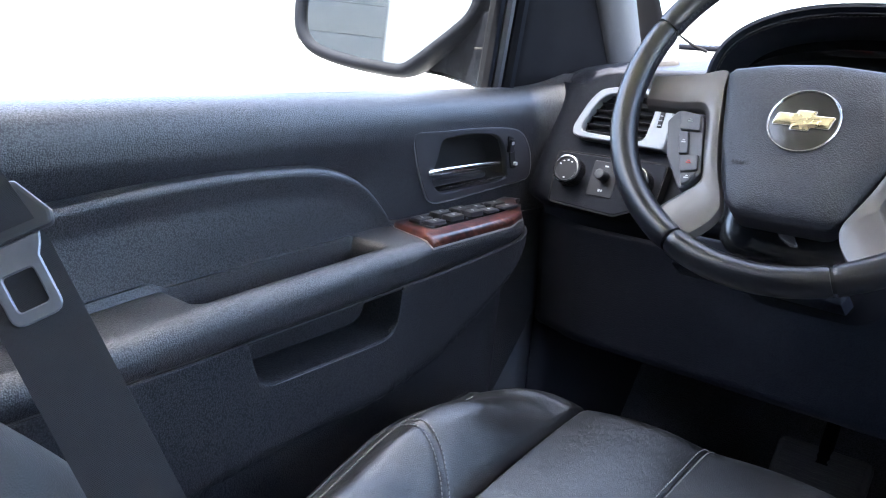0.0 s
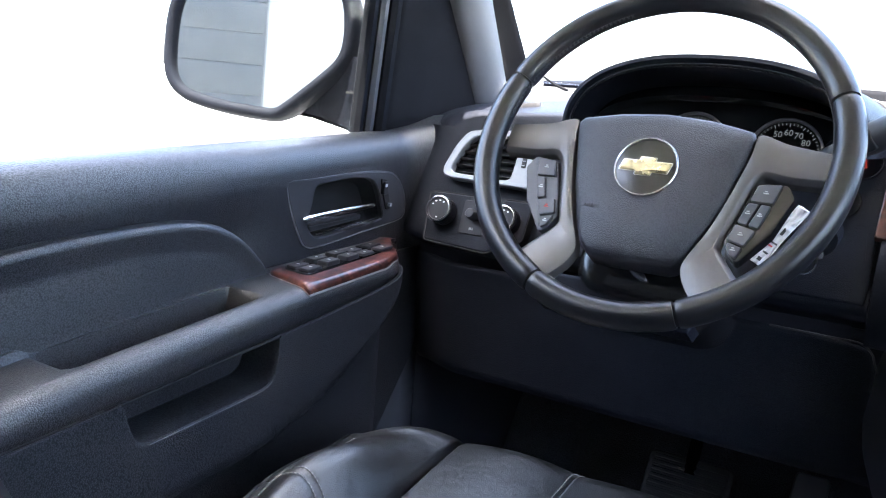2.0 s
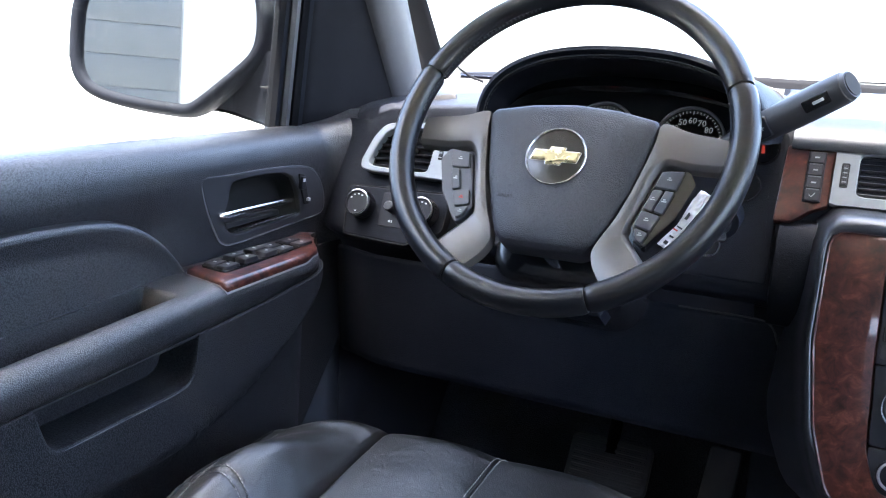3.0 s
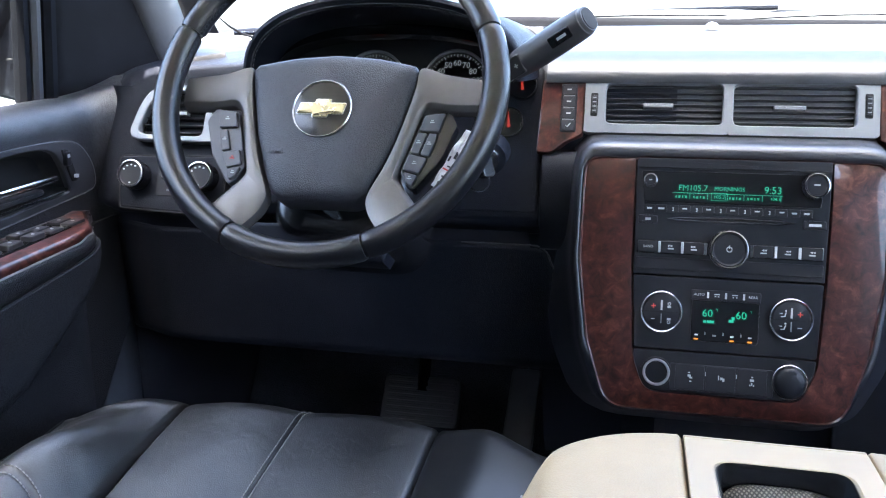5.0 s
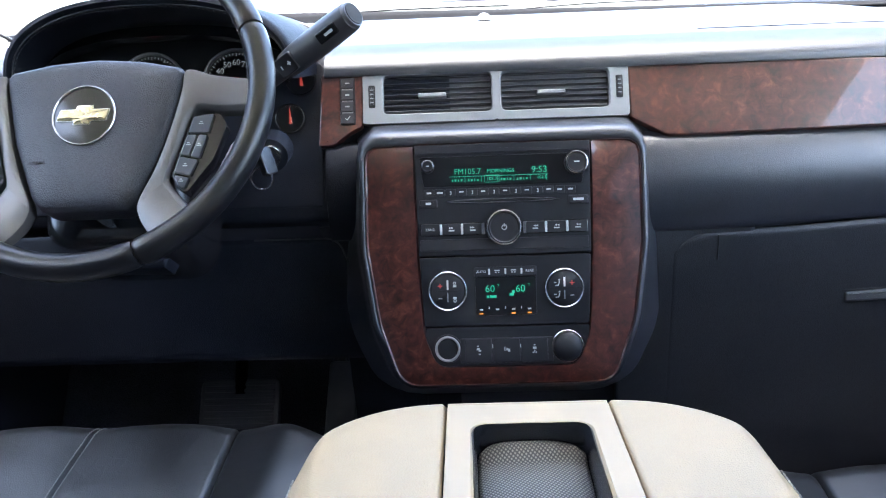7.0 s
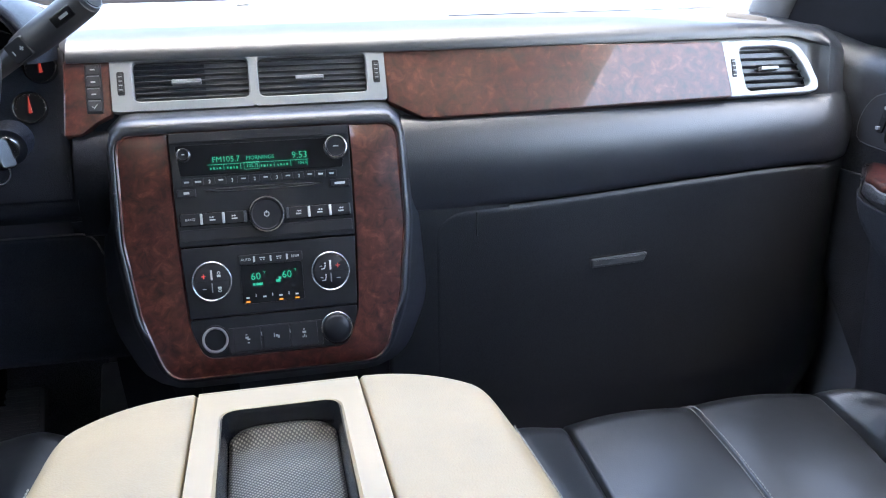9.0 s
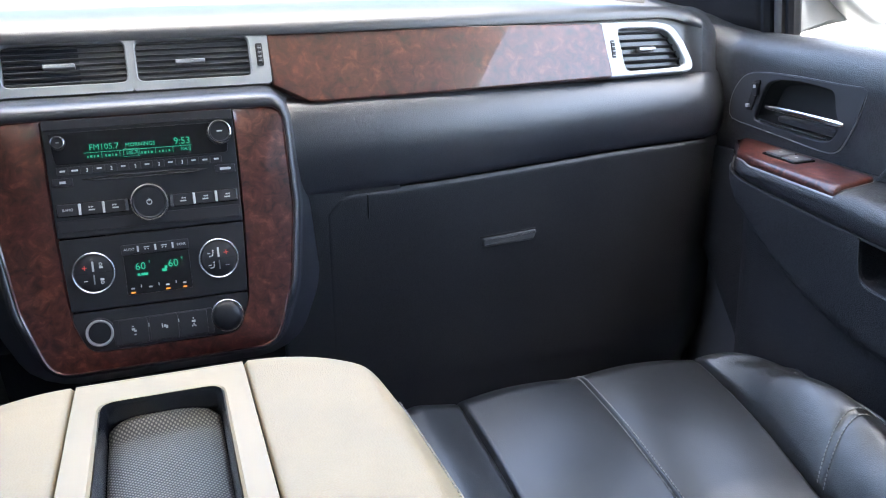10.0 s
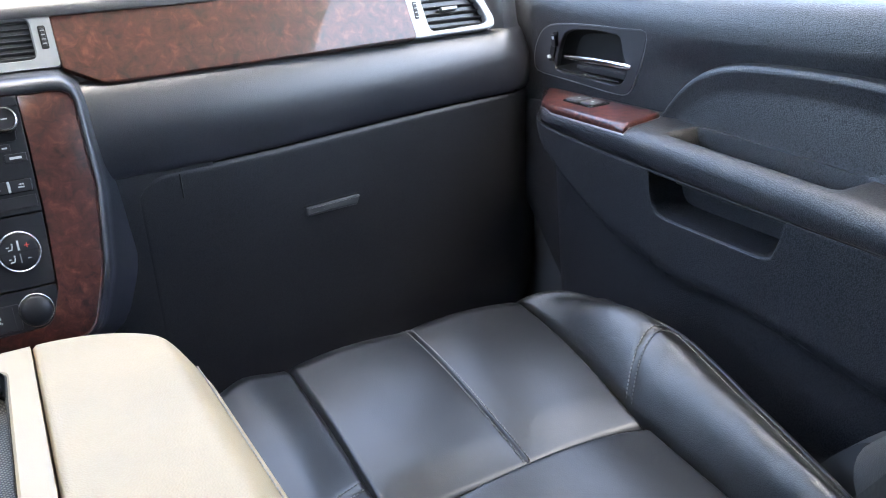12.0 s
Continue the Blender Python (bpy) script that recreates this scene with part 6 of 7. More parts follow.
# ---- seats ----
def seat(sgn, yf, zf, cx, tag, rear=0.585, lead=0.0):
    """Front seat. yf, zf: front edge of the cushion and its height; cx: middle of the cushion."""
    s = thing("bucket_seat", (cx, yf - 0.3, FLOOR_Z), "black leather %s seat with stitched panels and worn bolsters" % tag, "car seat", "front seats")
    half = 0.262
    inn, out = -0.150, 0.138      # bolster seams from the middle, towards the console and the door

    def X(u):
        return cx + sgn * u

    def top(u, y):
        """Height of the cushion. u: outboard distance from the middle; y: distance behind the front edge."""
        z = zf - 0.004 - 0.19 * y + 0.006 * math.sin(min(1, y / 0.24) * math.pi)
        # outer bolster swells above the middle, the inner one less
        s_ = (u - out) / (half - out)
        b = (0.014 + 0.038 * smooth(0.0, 0.14, y)) * ((1 - (1 - s_ / 0.62) ** 2) if s_ < 0.62 else 1 - 0.42 * ((s_ - 0.62) / 0.38) ** 2) if u > out else 0.0
        b += smooth(-inn - 0.004, -inn + 0.06, -u) * 0.012
        b -= 0.012 * smooth(0.20, half, -u)
        mid, wide = (inn / 2, -inn / 2) if u < 0 else (out / 2, out / 2)
        pillow = (0.005 * (1 - min(1, abs(u - mid) / wide) ** 2) * smooth(0.245, 0.19, y) if y < 0.245 else 0.013 * (1 - min(1, abs(u - 0.005) / 0.145) ** 2)) if inn < u < out else 0
        z += b + pillow
        for su, w, dp in ((inn, 0.0026, 0.006), (out, 0.0034, 0.009), (0.0, 0.0014, 0.0024)):
            if su == 0.0 and y > 0.245:
                continue
            z -= dp * math.exp(-((u - su) / w) ** 2)
        if inn < u < out:
            z -= 0.009 * math.exp(-((y - 0.245) / 0.0045) ** 2)
        if u > out:
            z -= 0.0030 * math.exp(-((y - (0.212 - 0.62 * (u - out))) / 0.0030) ** 2)
        if u < inn:
            z -= 0.003 * math.exp(-((y - 0.19 - 0.35 * (inn - u)) / 0.0030) ** 2)
        z += 0.0022 * noise.noise(Vector((u * 9, y * 7, sgn * 3.1))) + 0.0014 * noise.noise(Vector((u * 26 + y * 18, y * 30 - u * 12, 7.7))) * smooth(out, out + 0.03, u)
        return z

    def plan(u, y):
        """The outer bolster narrows towards the rear."""
        shift = lead * (1 - smooth(0.0, 0.26, y))
        if u <= out:
            return u + shift * max(0.0, u / out)
        edge = keyed([(0.0, 0.226), (0.18, 0.216), (0.42, 0.174), (0.60, 0.146)], y)
        return out + (u - out) * (edge - out) / (half - out) + shift * (half - u) / (half - out)

    def f(u, y):
        # the front rolls down; the plan is rounded at the corners
        uu = u / half
        yy = yf - y - (0.075 if u > 0 else 0.04) * abs(uu) ** 3.4
        return (X(plan(u, y)), yy, top(u, y))

    us = sorted(set([round(v, 5) for v in steps(-half, half, 96)] + [inn + k * 0.0025 for k in range(-4, 5)] + [out + k * 0.0025 for k in range(-4, 5)] + [k * 0.0007 for k in range(-6, 7)]))
    R, RS = 0.045, 0.022
    # columns: (distance from the middle, turn over the side, fall down the skirt)
    over = [(a * 90 / 8, 0.0) for a in range(1, 9)] + [(90, 0.05), (90, 0.12), (90, 0.24)]
    cols = [(-half, a, fall) for a, fall in reversed(over)] + [(u, 0, 0.0) for u in us] + [(half, a, fall) for a, fall in over]

    def place(col, y, b=90.0, drop=0.0):
        """A point of the skin. y: behind the front edge; b: turn over the front roll, 90 on top; drop: down the front."""
        u, a, fall = col
        px, py, pz = f(u, y)
        px += sgn * math.copysign(RS * math.sin(radians(a)), u)
        pz -= RS * (1 - math.cos(radians(a))) + fall + R * (1 - math.sin(radians(b))) + drop
        py += R * math.cos(radians(b)) - 0.012 * math.sin(radians(a)) * math.cos(radians(b))
        return (px, py - 0.25 * drop, max(pz, FLOOR_Z + 0.08))

    rows = [[place(c, 0.0, 0.0, d) for c in cols] for d in (0.22, 0.10, 0.04)]
    rows += [[place(c, 0.0, b) for c in cols] for b in steps(0, 90, 12)[:-1]]
    rows += [[place(c, y) for c in cols] for y in steps(0.0, 0.230, 70) + steps(0.232, 0.258, 12) + steps(0.262, 0.60, 50)]
    keys = [c[0] if not c[1] else math.copysign(9, c[0]) for c in cols]
    ia = min(range(len(cols)), key=lambda i: abs(keys[i] - inn))
    ib = min(range(len(cols)), key=lambda i: abs(keys[i] - out))
    part("inner_bolster", loft([r[:ia + 1] for r in rows], False), LEATHER, s, "black leather inner bolster", angle=80)
    # Driver's panel in the paler bolster leather, which puts its brighter sheen into colour.
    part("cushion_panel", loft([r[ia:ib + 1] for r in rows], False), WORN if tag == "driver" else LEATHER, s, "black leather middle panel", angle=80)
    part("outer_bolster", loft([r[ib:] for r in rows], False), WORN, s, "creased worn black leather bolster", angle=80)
    for e in (-1, 1):
        part("piping", tube([Vector(place((e * half, 20, 0), y)) + Vector((0, 0, 0.0002)) for y in steps(0.0, 0.58, 60)], 0.0016, 8), LEATHER, s)

    # threads beside the seams
    def thread(name, path, label):
        part(name, stitches([Vector(p) + Vector((0, 0, 0.0005)) for p in path], 0.0044, 0.0030, 0.0007), GREYTHREAD, s, label)

    for du in (-0.0034, 0.0034):
        thread("centre_stitching", [place((du, 0, 0), 0.0, b) for b in steps(20, 80, 8)] + [f(du, y) for y in steps(0.0, 0.238, 50)], "row of grey stitching along the middle seam")
    for dv in (-0.0046, 0.0046):
        thread("outer_stitching", [f(u, 0.212 - 0.62 * (u - out) + dv) for u in steps(out + 0.004, half - 0.008, 30)], "row of grey stitching across the outer bolster")
        thread("inner_stitching", [f(u, 0.19 + 0.35 * (inn - u) + dv) for u in steps(inn - 0.006, -half + 0.006, 24)], "row of grey stitching across the inner bolster")
    thread("edge_stitching", [Vector(f(half - 0.009, y)) + Vector((0, 0, 0.0003)) for y in steps(0.02, 0.55, 60)], "grey stitching along the outer edge")

    # backrest, reclined
    def back(u, v):
        uu = u / 0.26
        z = zf - 0.05 + 0.66 * v
        y = yf - rear - 0.36 * v - 0.02 * math.sin(v * 3.1) + 0.11 * smooth(0.55, 0.92, abs(uu)) * (1 - 0.6 * v) - 0.05 * smooth(0.93, 1.0, abs(uu)) - 0.01 * math.exp(-((abs(uu) - 0.60) / 0.03) ** 2)
        return (X(u * (1 - 0.12 * v)), y, z)

    def back_ring(v, us_):
        fr = [back(u, v) for u in us_]
        return fr + [(x, y - 0.09, z - 0.02) for x, y, z in reversed(fr)]

    part("backrest", loft([back_ring(v, steps(-0.26, 0.26, 56)) for v in steps(0, 1, 30)], True, True, True), LEATHER, s, "reclined black leather backrest", angle=70)
    wing = [(-0.218, -0.472, -0.036), (-0.213, -0.562, 0.059), (-0.208, -0.662, 0.164), (-0.203, -0.80, 0.36)]
    part("back_bolster", tube([(X(-keyed([(i, p[0]) for i, p in enumerate(wing)], t)), yf + keyed([(i, p[1]) for i, p in enumerate(wing)], t), zf + keyed([(i, p[2]) for i, p in enumerate(wing)], t)) for t in steps(0, 3, 24)], [0.046 + 0.004 * math.sin(t) for t in steps(0, 3, 24)], 24), GREYSEAT, s, "grey leather side bolster of the backrest", angle=70)
    hinge = soft([(yf - 0.335, zf - 0.135), (yf - 0.385, zf - 0.055), (yf - 0.435, zf - 0.004), (yf - 0.60, zf + 0.03), (yf - 0.62, zf - 0.20), (yf - 0.335, zf - 0.20)], 2)
    HM = Matrix(((0, 0, sgn, cx + sgn * 0.266), (1, 0, 0, 0), (0, 1, 0, 0), (0, 0, 0, 1)))
    part("hinge_cover", prism(hinge, -0.03, 0.010, 0.006), PILLAR, s, "grey plastic recliner cover", M=HM)
    part("seat_base", prism(rrect(-0.21, -0.24, 0.21, 0.22, 0.03), 0.0, 0.24, 0.01), DARKTRIM, s, "black seat base", M=Matrix.Translation((cx, yf - 0.31, FLOOR_Z)))
    return s


seat(-1, -0.128, 0.436, -0.437, "driver")
seat(1, -0.165, 0.392, 0.446, "passenger", lead=0.018)

# ---- centre console ----
con = thing("centre_console", (0, -0.6, FLOOR_Z), "centre console with tan padded lid and open tray", "console")
CZ = 0.557
part("console_body", loft([[(x * k, -0.66 + (y + 0.66) * k2, z) for x, y in rrect(-0.158, -0.93, 0.158, -0.362, 0.07)] for k, k2, z in ((0.88, 0.93, FLOOR_Z), (0.93, 0.96, 0.30), (0.98, 0.985, 0.49), (1.0, 1.0, 0.525), (0.97, 0.985, 0.531))], True, True), DARKTRIM, con, "black console body")


def lid_front(x):
    t = min(1.0, max(0.0, (abs(x) - 0.055) / 0.110))
    return -0.346 - 0.100 * (1 - max(0.0, 1 - t**2.3) ** (1 / 2.3))


def lid(x, t):
    """t: 0 at the lower front lip, rising over the front roll, then back along the top."""
    yf = lid_front(x)
    crown = 0.004 - 0.006 * (max(0.0, abs(x) - 0.0585) / 0.105) ** 2
    edge = 0.020 * smooth(0.135, 0.166, abs(x)) ** 2
    seam = 0.0035 * math.exp(-((abs(x) - 0.0585) / 0.0016) ** 2)
    if t < 1:
        a = t * math.pi / 2
        return (x, yf + 0.020 * math.cos(a), CZ + crown - edge - seam - 0.020 + 0.020 * math.sin(a) - 0.018 * (1 - t) * (1 - t))
    y = yf - (t - 1) * 0.58
    return (x, y, CZ + crown - edge - seam + 0.006 * math.sin(min(1, (t - 1) * 2) * 1.57))


for e in (-1, 1):
    xs_ = [e * (0.0592 + 0.1057 * math.sin(a * math.pi / 2)) for a in steps(0, 1, 56)]
    part("lid_cushion", sheet(lid, xs_, steps(0, 1, 10)[:-1] + steps(1, 1.6, 40) + steps(1.62, 2.05, 10)), TAN, con, "padded tan vinyl lid half", thick=0.006, angle=70)
    part("lid_skirt", loft([[(e * 0.165, lid(0.165, t)[1], lid(0.165, t)[2]), (e * 0.168, lid(0.165, t)[1], lid(0.165, t)[2] - 0.010), (e * 0.163, lid(0.165, t)[1], lid(0.165, t)[2] - 0.03)] for t in steps(0, 2.05, 60)], False), TAN, con, thick=0.003, angle=60)
    bm = stitches([Vector(lid(e * 0.1605, t)) + Vector((e * 0.0006, 0, 0.0006)) for t in steps(1.0, 1.9, 90)], 0.0044, 0.0030, 0.0007)
    part("lid_stitching", bm, STITCH, con, "grey stitching along the lid edge")
# middle frame with the tray opening
tray_o = rounded([(-0.0400, -0.62), (0.0400, -0.62), (0.0405, -0.3795), (-0.0405, -0.3795)], [0.004, 0.004, 0.012, 0.012], 8)
frame_o = [(-0.0582, -0.74), (0.0582, -0.74), (0.0582, -0.3462), (-0.0582, -0.3462)]
fr = frame_ring(rounded(frame_o, [0.002, 0.002, 0.0006, 0.0006], 4), tray_o, -0.030, 0.0030, 0.0018, (0, -0.47), 360, wi=-0.02, bo=0.0004)
for v in fr.verts:
    v.co.z += CZ + 0.001 + 0.006 * math.sin(min(1.0, max(0.0, (-0.337 - v.co.y) / 0.58) * 2) * 1.57)
part("lid_frame", fr, TANHARD, con, "smooth tan frame round the tray")
part("frame_front", sheet(lambda x, t: (lid(x, t)[0], -0.346 + (lid(0, t)[1] + 0.346), lid(0, t)[2]), steps(-0.0580, 0.0580, 20), steps(0, 1.0, 12)), TANHARD, con, thick=0.004, angle=70)
tz = CZ + 0.002
to = around(tray_o, (0, -0.47), 240)
part("tray_wall", loft([[(x, y, tz - dz) for x, y in offset(to, dd)] for dd, dz in ((0.0012, -0.002), (-0.0010, -0.0040), (-0.0022, 0.0), (-0.003, 0.020), (-0.004, 0.050))], True, False, True), GLOSS, con, "gloss black tray well")
part("tray_mat", sheet(lambda x, y: (x * (1 - 0.22 * smooth(-0.394, -0.3835, y) ** 2), y, CZ - 0.0150 + 0.0090 * smooth(-0.400, -0.384, y) - 0.005 * smooth(-0.40, -0.47, y) - 0.003 * (x / 0.037) ** 4 + 0.0010 * noise.noise(Vector((x * 30, y * 30, 2)))), steps(-0.0368, 0.0368, 24), steps(-0.617, -0.3835, 70)), TRAYMAT, con, "grey textured rubber tray mat", thick=0.003)

# ---- pedals ----
brake = thing("brake_pedal", (-0.43, 0.36, 0.17), "wide ribbed black rubber brake pedal", "pedal")
BP = plane_at((-0.428, 0.35, 0.237), 35)
part("pad", prism(rrect(-0.066, -0.040, 0.066, 0.040, 0.012), -0.012, 0.004, 0.003), PEDAL_LIT, brake, M=BP)
for k in range(7):
    part("rib", prism(rrect(-0.058, -0.034 + k * 0.0105, 0.058, -0.0285 + k * 0.0105, 0.001), 0.003, 0.0062, 0.001), PEDAL_LIT, brake, M=BP)
# Arm coloured near black in place of the footwell's shade.
part("arm", tube([(-0.428, 0.36, 0.25), (-0.428, 0.42, 0.36), (-0.428, 0.46, 0.50)], 0.010, 8), SEAL, brake)
gas = thing("accelerator_pedal", (-0.265, 0.36, 0.10), "narrow black accelerator pedal", "pedal")
part("pad", prism(rounded([(-0.028, -0.075), (0.022, -0.075), (0.030, 0.075), (-0.018, 0.075)], 0.008), -0.008, 0.006, 0.003), PEDAL_LIT, gas, M=plane_at((-0.262, 0.355, 0.225), 30))
part("arm", tube([(-0.262, 0.37, 0.24), (-0.262, 0.44, 0.36), (-0.262, 0.47, 0.50)], 0.008, 8), DARKTRIM, gas)

# ---- headlight switch panel ----
LSW = plane_at((0, 0.070, 0.66), 20)
lsp = thing("light_switch_panel", (-0.69, 0.07, 0.62), "black headlight switch panel with round chrome-rimmed knobs", "switch panel")
lo = rounded([(-0.750, -0.050), (-0.655, -0.054), (-0.606, -0.030), (-0.603, 0.020), (-0.757, 0.017)], [0.004, 0.01, 0.01, 0.006, 0.006])
part("faceplate", prism(lo, -0.03, 0.006, 0.002), BLACK_SHADED, lsp, M=LSW)
part("plate_gap", frame_ring(offset(lo, 0.0016), lo, -0.03, 0.0058, 0.0003, (-0.68, -0.015), 120), VOID, lsp, M=LSW)
for x in (-0.728, -0.632):
    k = knob("round_knob", x, -0.009, 0.0180, 0.020, LSW @ Matrix.Translation((0, 0, 0.004)), lsp)
    for a in (60, 90, 120, 150, 270):
        bar(x + 0.0115 * math.cos(radians(a)), -0.009 + 0.0115 * math.sin(radians(a)), 0.0024, 0.0016, LSW, PRINT, k, z=0.0232)
dm = part("dimmer", prism(rrect(-0.700, -0.034, -0.664, 0.012, 0.003), 0.004, 0.0070, 0.001), BUTTON, lsp, M=LSW)
part("dimmer_knob", lathe([(0.0075, 0.0), (0.0070, 0.014), (0.0055, 0.016), (0.0005, 0.0165)], 24), DARKTRIM, dm, M=LSW @ Matrix.Translation((-0.681, -0.008, 0.007)))
bar(-0.681, 0.006, 0.005, 0.0018, LSW, PRINT, dm, z=0.0070)
bar(-0.683, -0.026, 0.003, 0.0030, LSW, PRINT, dm, z=0.0070)
bar(-0.6795, -0.026, 0.0016, 0.0030, LSW, PRINT, dm, z=0.0070)

# ---- driver's seat belt ----
belt = thing("seat_belt", (-0.70, -0.62, 0.40), "black seat belt hanging with its silver latch tongue", "seat belt")
B0, BT, B1 = Vector((-0.770, -0.880, 1.05)), Vector((-0.659, -0.675, 0.656)), Vector((-0.520, -0.612, 0.410))
bw = Vector((0.53, 0.83, 0.0)).normalized() * 0.0235
low_d = (B1 - BT).normalized()
bw = (bw - low_d * bw.dot(low_d)).normalized() * 0.0235
bn = bw.cross(low_d).normalized()
if bn.dot(Vector((0.5, -0.2, 0.15))) < 0:
    bn = -bn


def strap(a, b, wave):
    return loft([[p - bw + bn * 0.0006, p + bw + bn * 0.0006, p + bw - bn * 0.0006, p - bw - bn * 0.0006] for p in [a.lerp(b, t) + bn * wave * math.sin(t * 7) for t in steps(0, 1, 30)]], True, True, True)


part("webbing", strap(B0, BT, 0.0), WEBBING, belt, "black woven webbing")
part("webbing", strap(BT, B1, 0.003), WEBBING, belt, "black woven webbing")
BX, BY = bw.normalized(), -low_d
BM = Matrix(((BX.x, BY.x, bn.x, BT.x), (BX.y, BY.y, bn.y, BT.y), (BX.z, BY.z, bn.z, BT.z), (0, 0, 0, 1)))
if BM.to_3x3().determinant() < 0:
    BX = -BX
    BM = Matrix(((BX.x, BY.x, bn.x, BT.x), (BX.y, BY.y, bn.y, BT.y), (BX.z, BY.z, bn.z, BT.z), (0, 0, 0, 1)))
BM = BM @ Matrix.Scale(0.88, 4)
tg = part("latch_body", prism(rounded([(-0.034, 0.012), (0.034, 0.012), (0.036, 0.022), (0.024, 0.048), (-0.024, 0.048), (-0.036, 0.022)], 0.005), -0.005, 0.007, 0.003), DARKTRIM, belt, "black plastic latch body", M=BM)
part("latch_plate", frame_ring(rounded([(-0.026, 0.011), (0.026, 0.011), (0.017, -0.002), (0.017, -0.042), (-0.017, -0.042), (-0.017, -0.002)], [0.001, 0.001, 0.004, 0.009, 0.009, 0.004]), rounded([(-0.010, -0.008), (0.010, -0.008), (0.010, -0.033), (-0.010, -0.033)], 0.003), 0.002, 0.0055, 0.001, (0, -0.02), 96), TONGUE, tg, "pale metal latch tongue", M=BM)

# ---- door mirror ----
mir = thing("door_mirror", (-1.0, 0.15, 0.74), "dark door mirror with grey cap outside the driver's window", "wing mirror", "door mirrors")
MI, MO = Vector((-0.925, 0.098, 0.0)), Vector((-1.195, -0.008, 0.0))
ma = math.degrees(math.atan2(MI.y - MO.y, MI.x - MO.x))
ma = 17.0
MM = plane_at(((MI.x + MO.x) / 2, (MI.y + MO.y) / 2, 0.862), 0, ma) @ Matrix.Rotation(radians(-3), 4, "X")
ho = soft([(-0.160, -0.020), (-0.156, -0.062), (-0.128, -0.092), (-0.060, -0.106), (0.010, -0.112), (0.036, -0.112), (0.060, -0.096), (0.110, -0.055), (0.146, -0.022), (0.154, 0.020), (0.148, 0.075), (0.115, 0.115), (0.0, 0.118), (-0.105, 0.112), (-0.152, 0.066)], 3)
gl = offset(around(ho, (0, 0), 96), -0.018)
h96 = around(ho, (0, 0), 96)
part("housing", loft([[(x * k, y * k, w) for x, y in offset(h96, d)] for d, w, k in ((-0.019, -0.012, 1), (-0.017, 0.004, 1), (-0.010, 0.008, 1), (-0.003, 0.004, 1), (0, -0.004, 1), (0.002, -0.02, 1), (0, -0.05, 0.98), (-0.02, -0.09, 0.9), (-0.05, -0.115, 0.75))], True, False, True), HOUSING, mir, "dark mirror shell", M=MM, angle=60)
part("mirror_glass", prism(gl, -0.012, -0.004, 0.001), MIRROR, mir, "clear mirror glass", M=MM)
part("cap", loft([[(x * k, y * k + 0.004, w) for x, y in offset(h96, d)] for d, w, k in ((-0.003, -0.030, 1.0), (-0.0005, -0.055, 0.985), (-0.016, -0.096, 0.91), (-0.048, -0.122, 0.75))], True, False, True), CAP, mir, "grey painted mirror cap", M=MM)
bk = rounded([(-1.070, 0.758), (-0.985, 0.755), (-0.885, 0.735), (-0.862, 0.850), (-0.935, 0.853)], [0.01, 0.02, 0.004, 0.01, 0.02], 4)
part("bracket", loft([[(x, y0 + (x + 0.9) * -0.15, z) for x, z in offset(bk, d)] for d, y0 in ((-0.006, 0.088), (-0.001, 0.092), (0.0, 0.10), (-0.004, 0.19))], True, True, True), HOUSING, mir, "mirror bracket on the door corner")
part("bracket_seam", tube([(-0.925, 0.088, 0.800), (-0.875, 0.084, 0.802)], 0.0015, 6), VOID, mir)

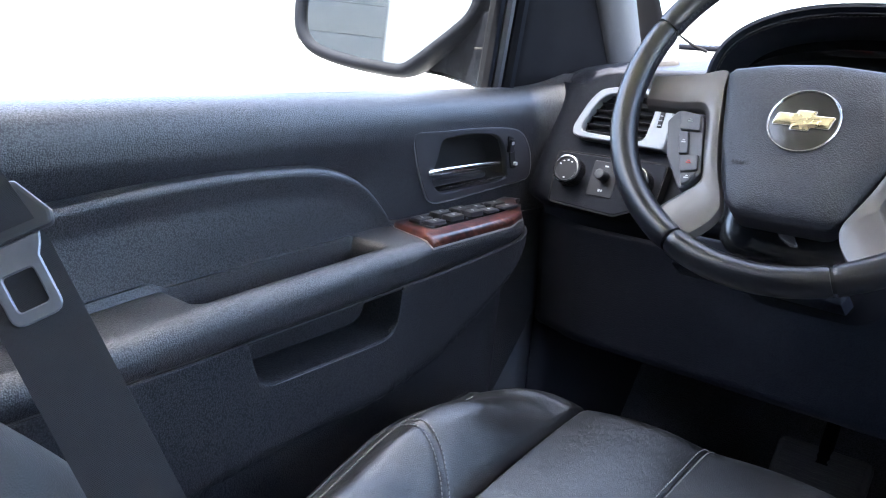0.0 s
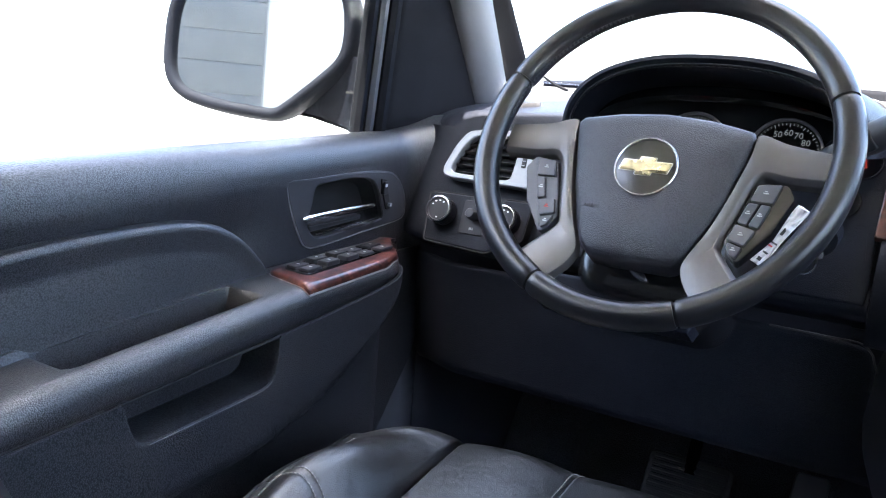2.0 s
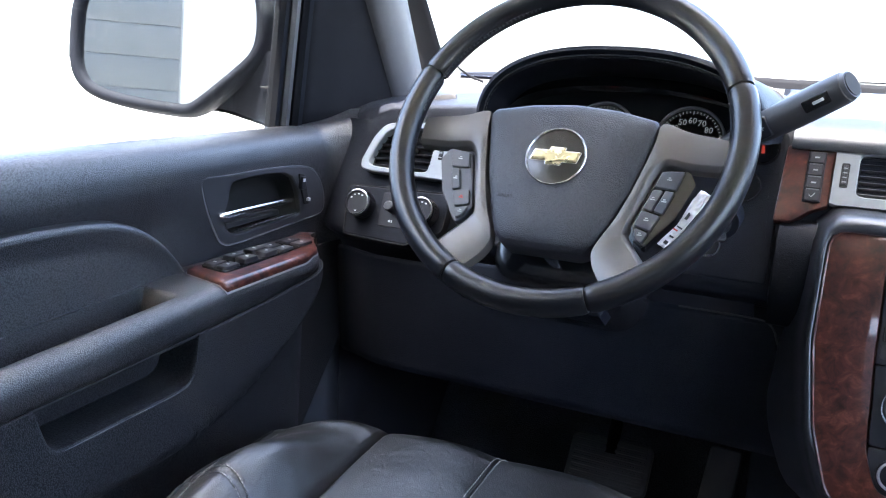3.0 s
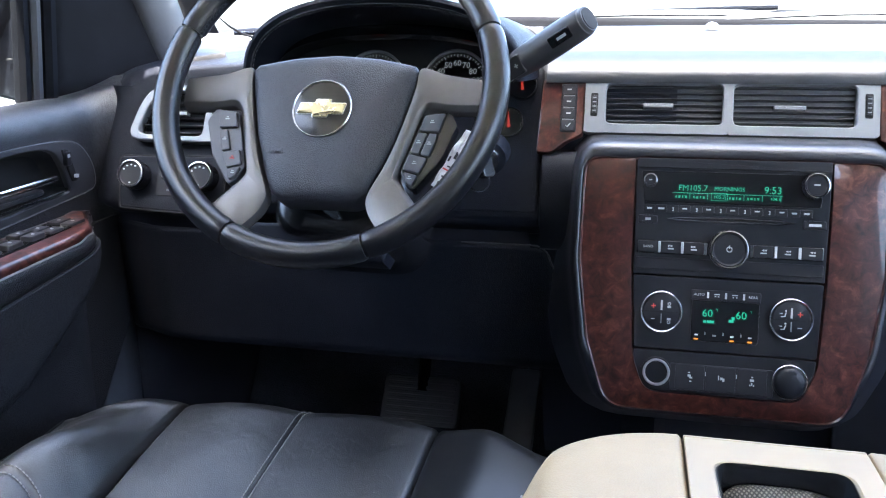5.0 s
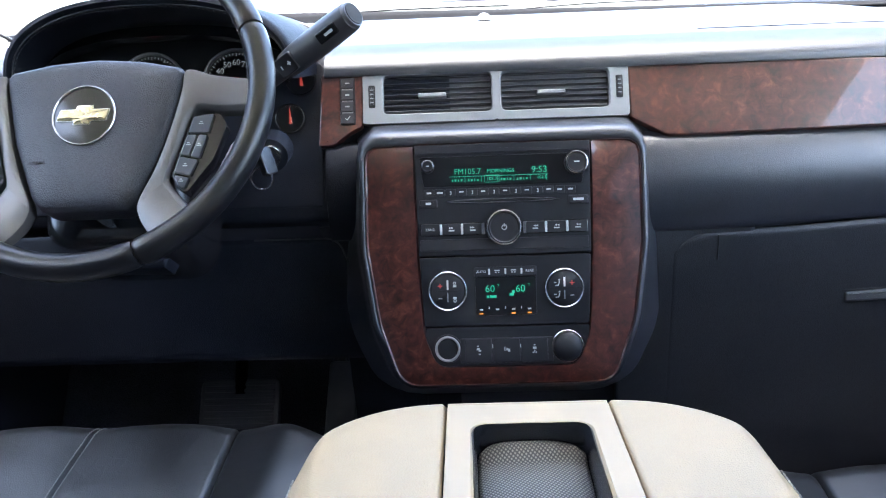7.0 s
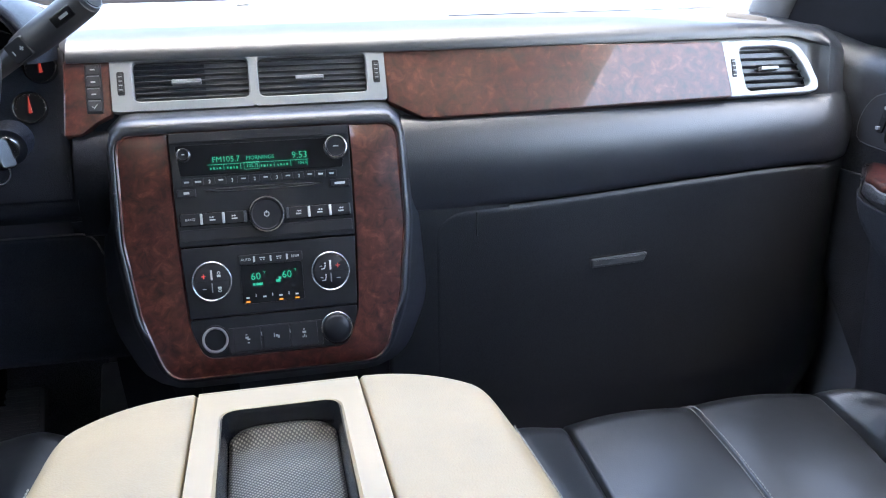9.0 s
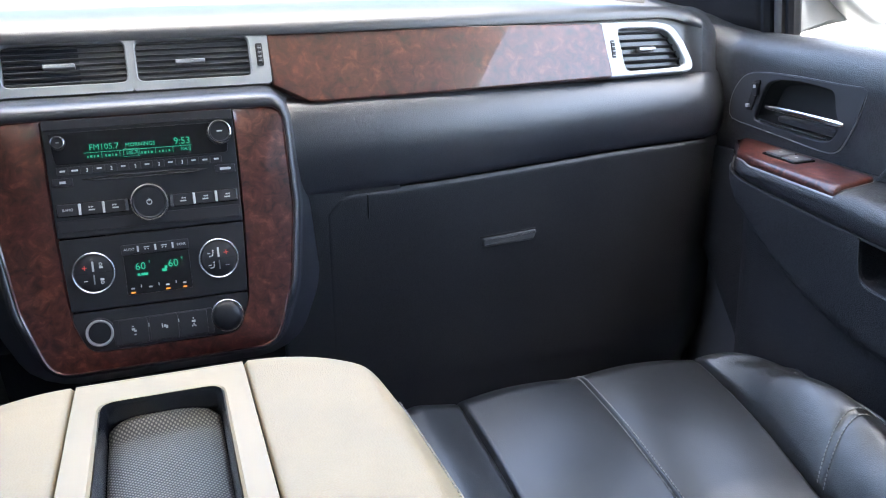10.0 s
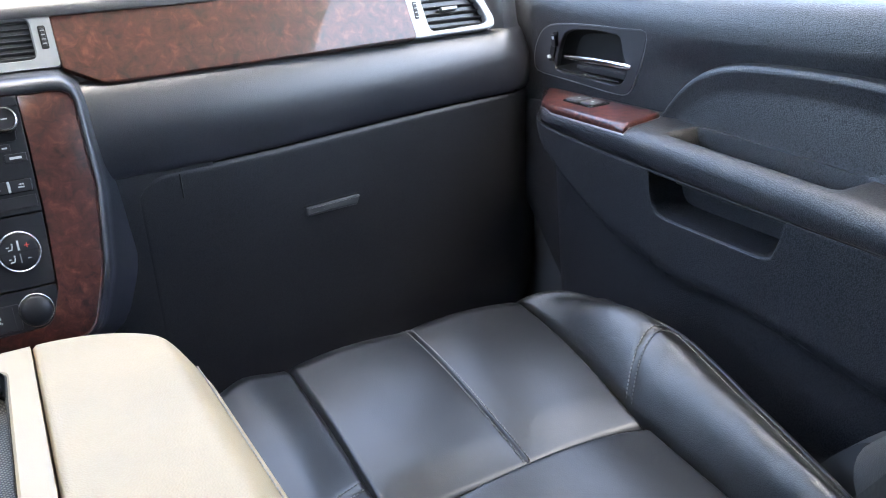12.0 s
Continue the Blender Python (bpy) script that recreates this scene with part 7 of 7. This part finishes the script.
# its twin outside the passenger's window
mir_r = thing("door_mirror", (1.0, 0.15, 0.74), "grey door mirror outside the passenger's window", "wing mirror", "door mirrors")
for src in list(mir.children):
    me = src.data.copy()
    me.transform(Matrix.Diagonal((-1, 1, 1, 1)))
    me.flip_normals()
    # Shell, cap and bracket are greyed: veiling light put into their colour.
    if src.name.split(".")[0] in ("housing", "cap", "bracket"):
        me.materials[0] = LIT_GREY
    twin = new(src.name.split(".")[0], me)
    twin.parent = mir_r
    twin.matrix_parent_inverse = world_of(mir_r).inverted()

# ---- wiper and dash sensor ----
wip = thing("wiper", (0.0, 0.62, 0.85), "windscreen wiper resting on the cowl, greyed as by veiling light", "wiper")


def blade(p, q, tall, deep):
    """A flat rubber-edged blade from p to q, tapered at the ends."""
    p, q = Vector(p), Vector(q)
    rings = []
    for t in steps(0, 1, 20):
        c, k = p.lerp(q, t), min(1.0, 0.45 + 6 * t, 0.35 + 7 * (1 - t))
        rings.append([(c.x, c.y + a * deep * k, c.z + b * tall * k + 0.004 * math.sin(t * math.pi)) for a, b in ((-1, -0.5), (-0.6, 0.7), (0, 1), (0.6, 0.7), (1, -0.5), (0, -1))])
    return loft(rings, True, True, True)


# Blades coloured grey, not black, for the glare through the windscreen.
part("blade", blade((-0.37, 0.70, 0.858), (0.12, 0.70, 0.862), 0.0055, 0.007), LIT_GREY, wip)
part("arm", tube([(-0.10, 0.735, 0.866), (0.06, 0.725, 0.871), (0.13, 0.715, 0.872)], [0.006, 0.005, 0.004], 8), HOUSING, wip)
wip_r = thing("wiper", (0.2, 0.62, 0.85), "windscreen wiper by the other blade, greyed as by veiling light", "wiper")
part("blade", blade((0.015, 0.69, 0.852), (0.36, 0.69, 0.861), 0.0050, 0.006), LIT_GREY, wip_r)
part("arm", tube([(0.08, 0.715, 0.858), (0.13, 0.705, 0.8625), (0.17, 0.700, 0.8625)], [0.005, 0.005, 0.004], 8), HOUSING, wip_r)
structure("cowl", sheet(lambda u, v: (u, 0.60 + 0.25 * v, 0.840 + 0.01 * v), steps(-0.85, 0.85, 12), steps(0, 1, 4)), HOUSING, "dark cowl below the windscreen", "cowl", 0.01)
sen = thing("light_sensor", (-0.012, 0.30, 0.833), "small round light sensor on the dash top", "sensor")
part("dome", lathe([(0.010, 0.0), (0.009, 0.004), (0.006, 0.008), (0.0005, 0.010)], 20), TONGUE, sen, M=Matrix.Translation((-0.010, 0.30, 0.834)))
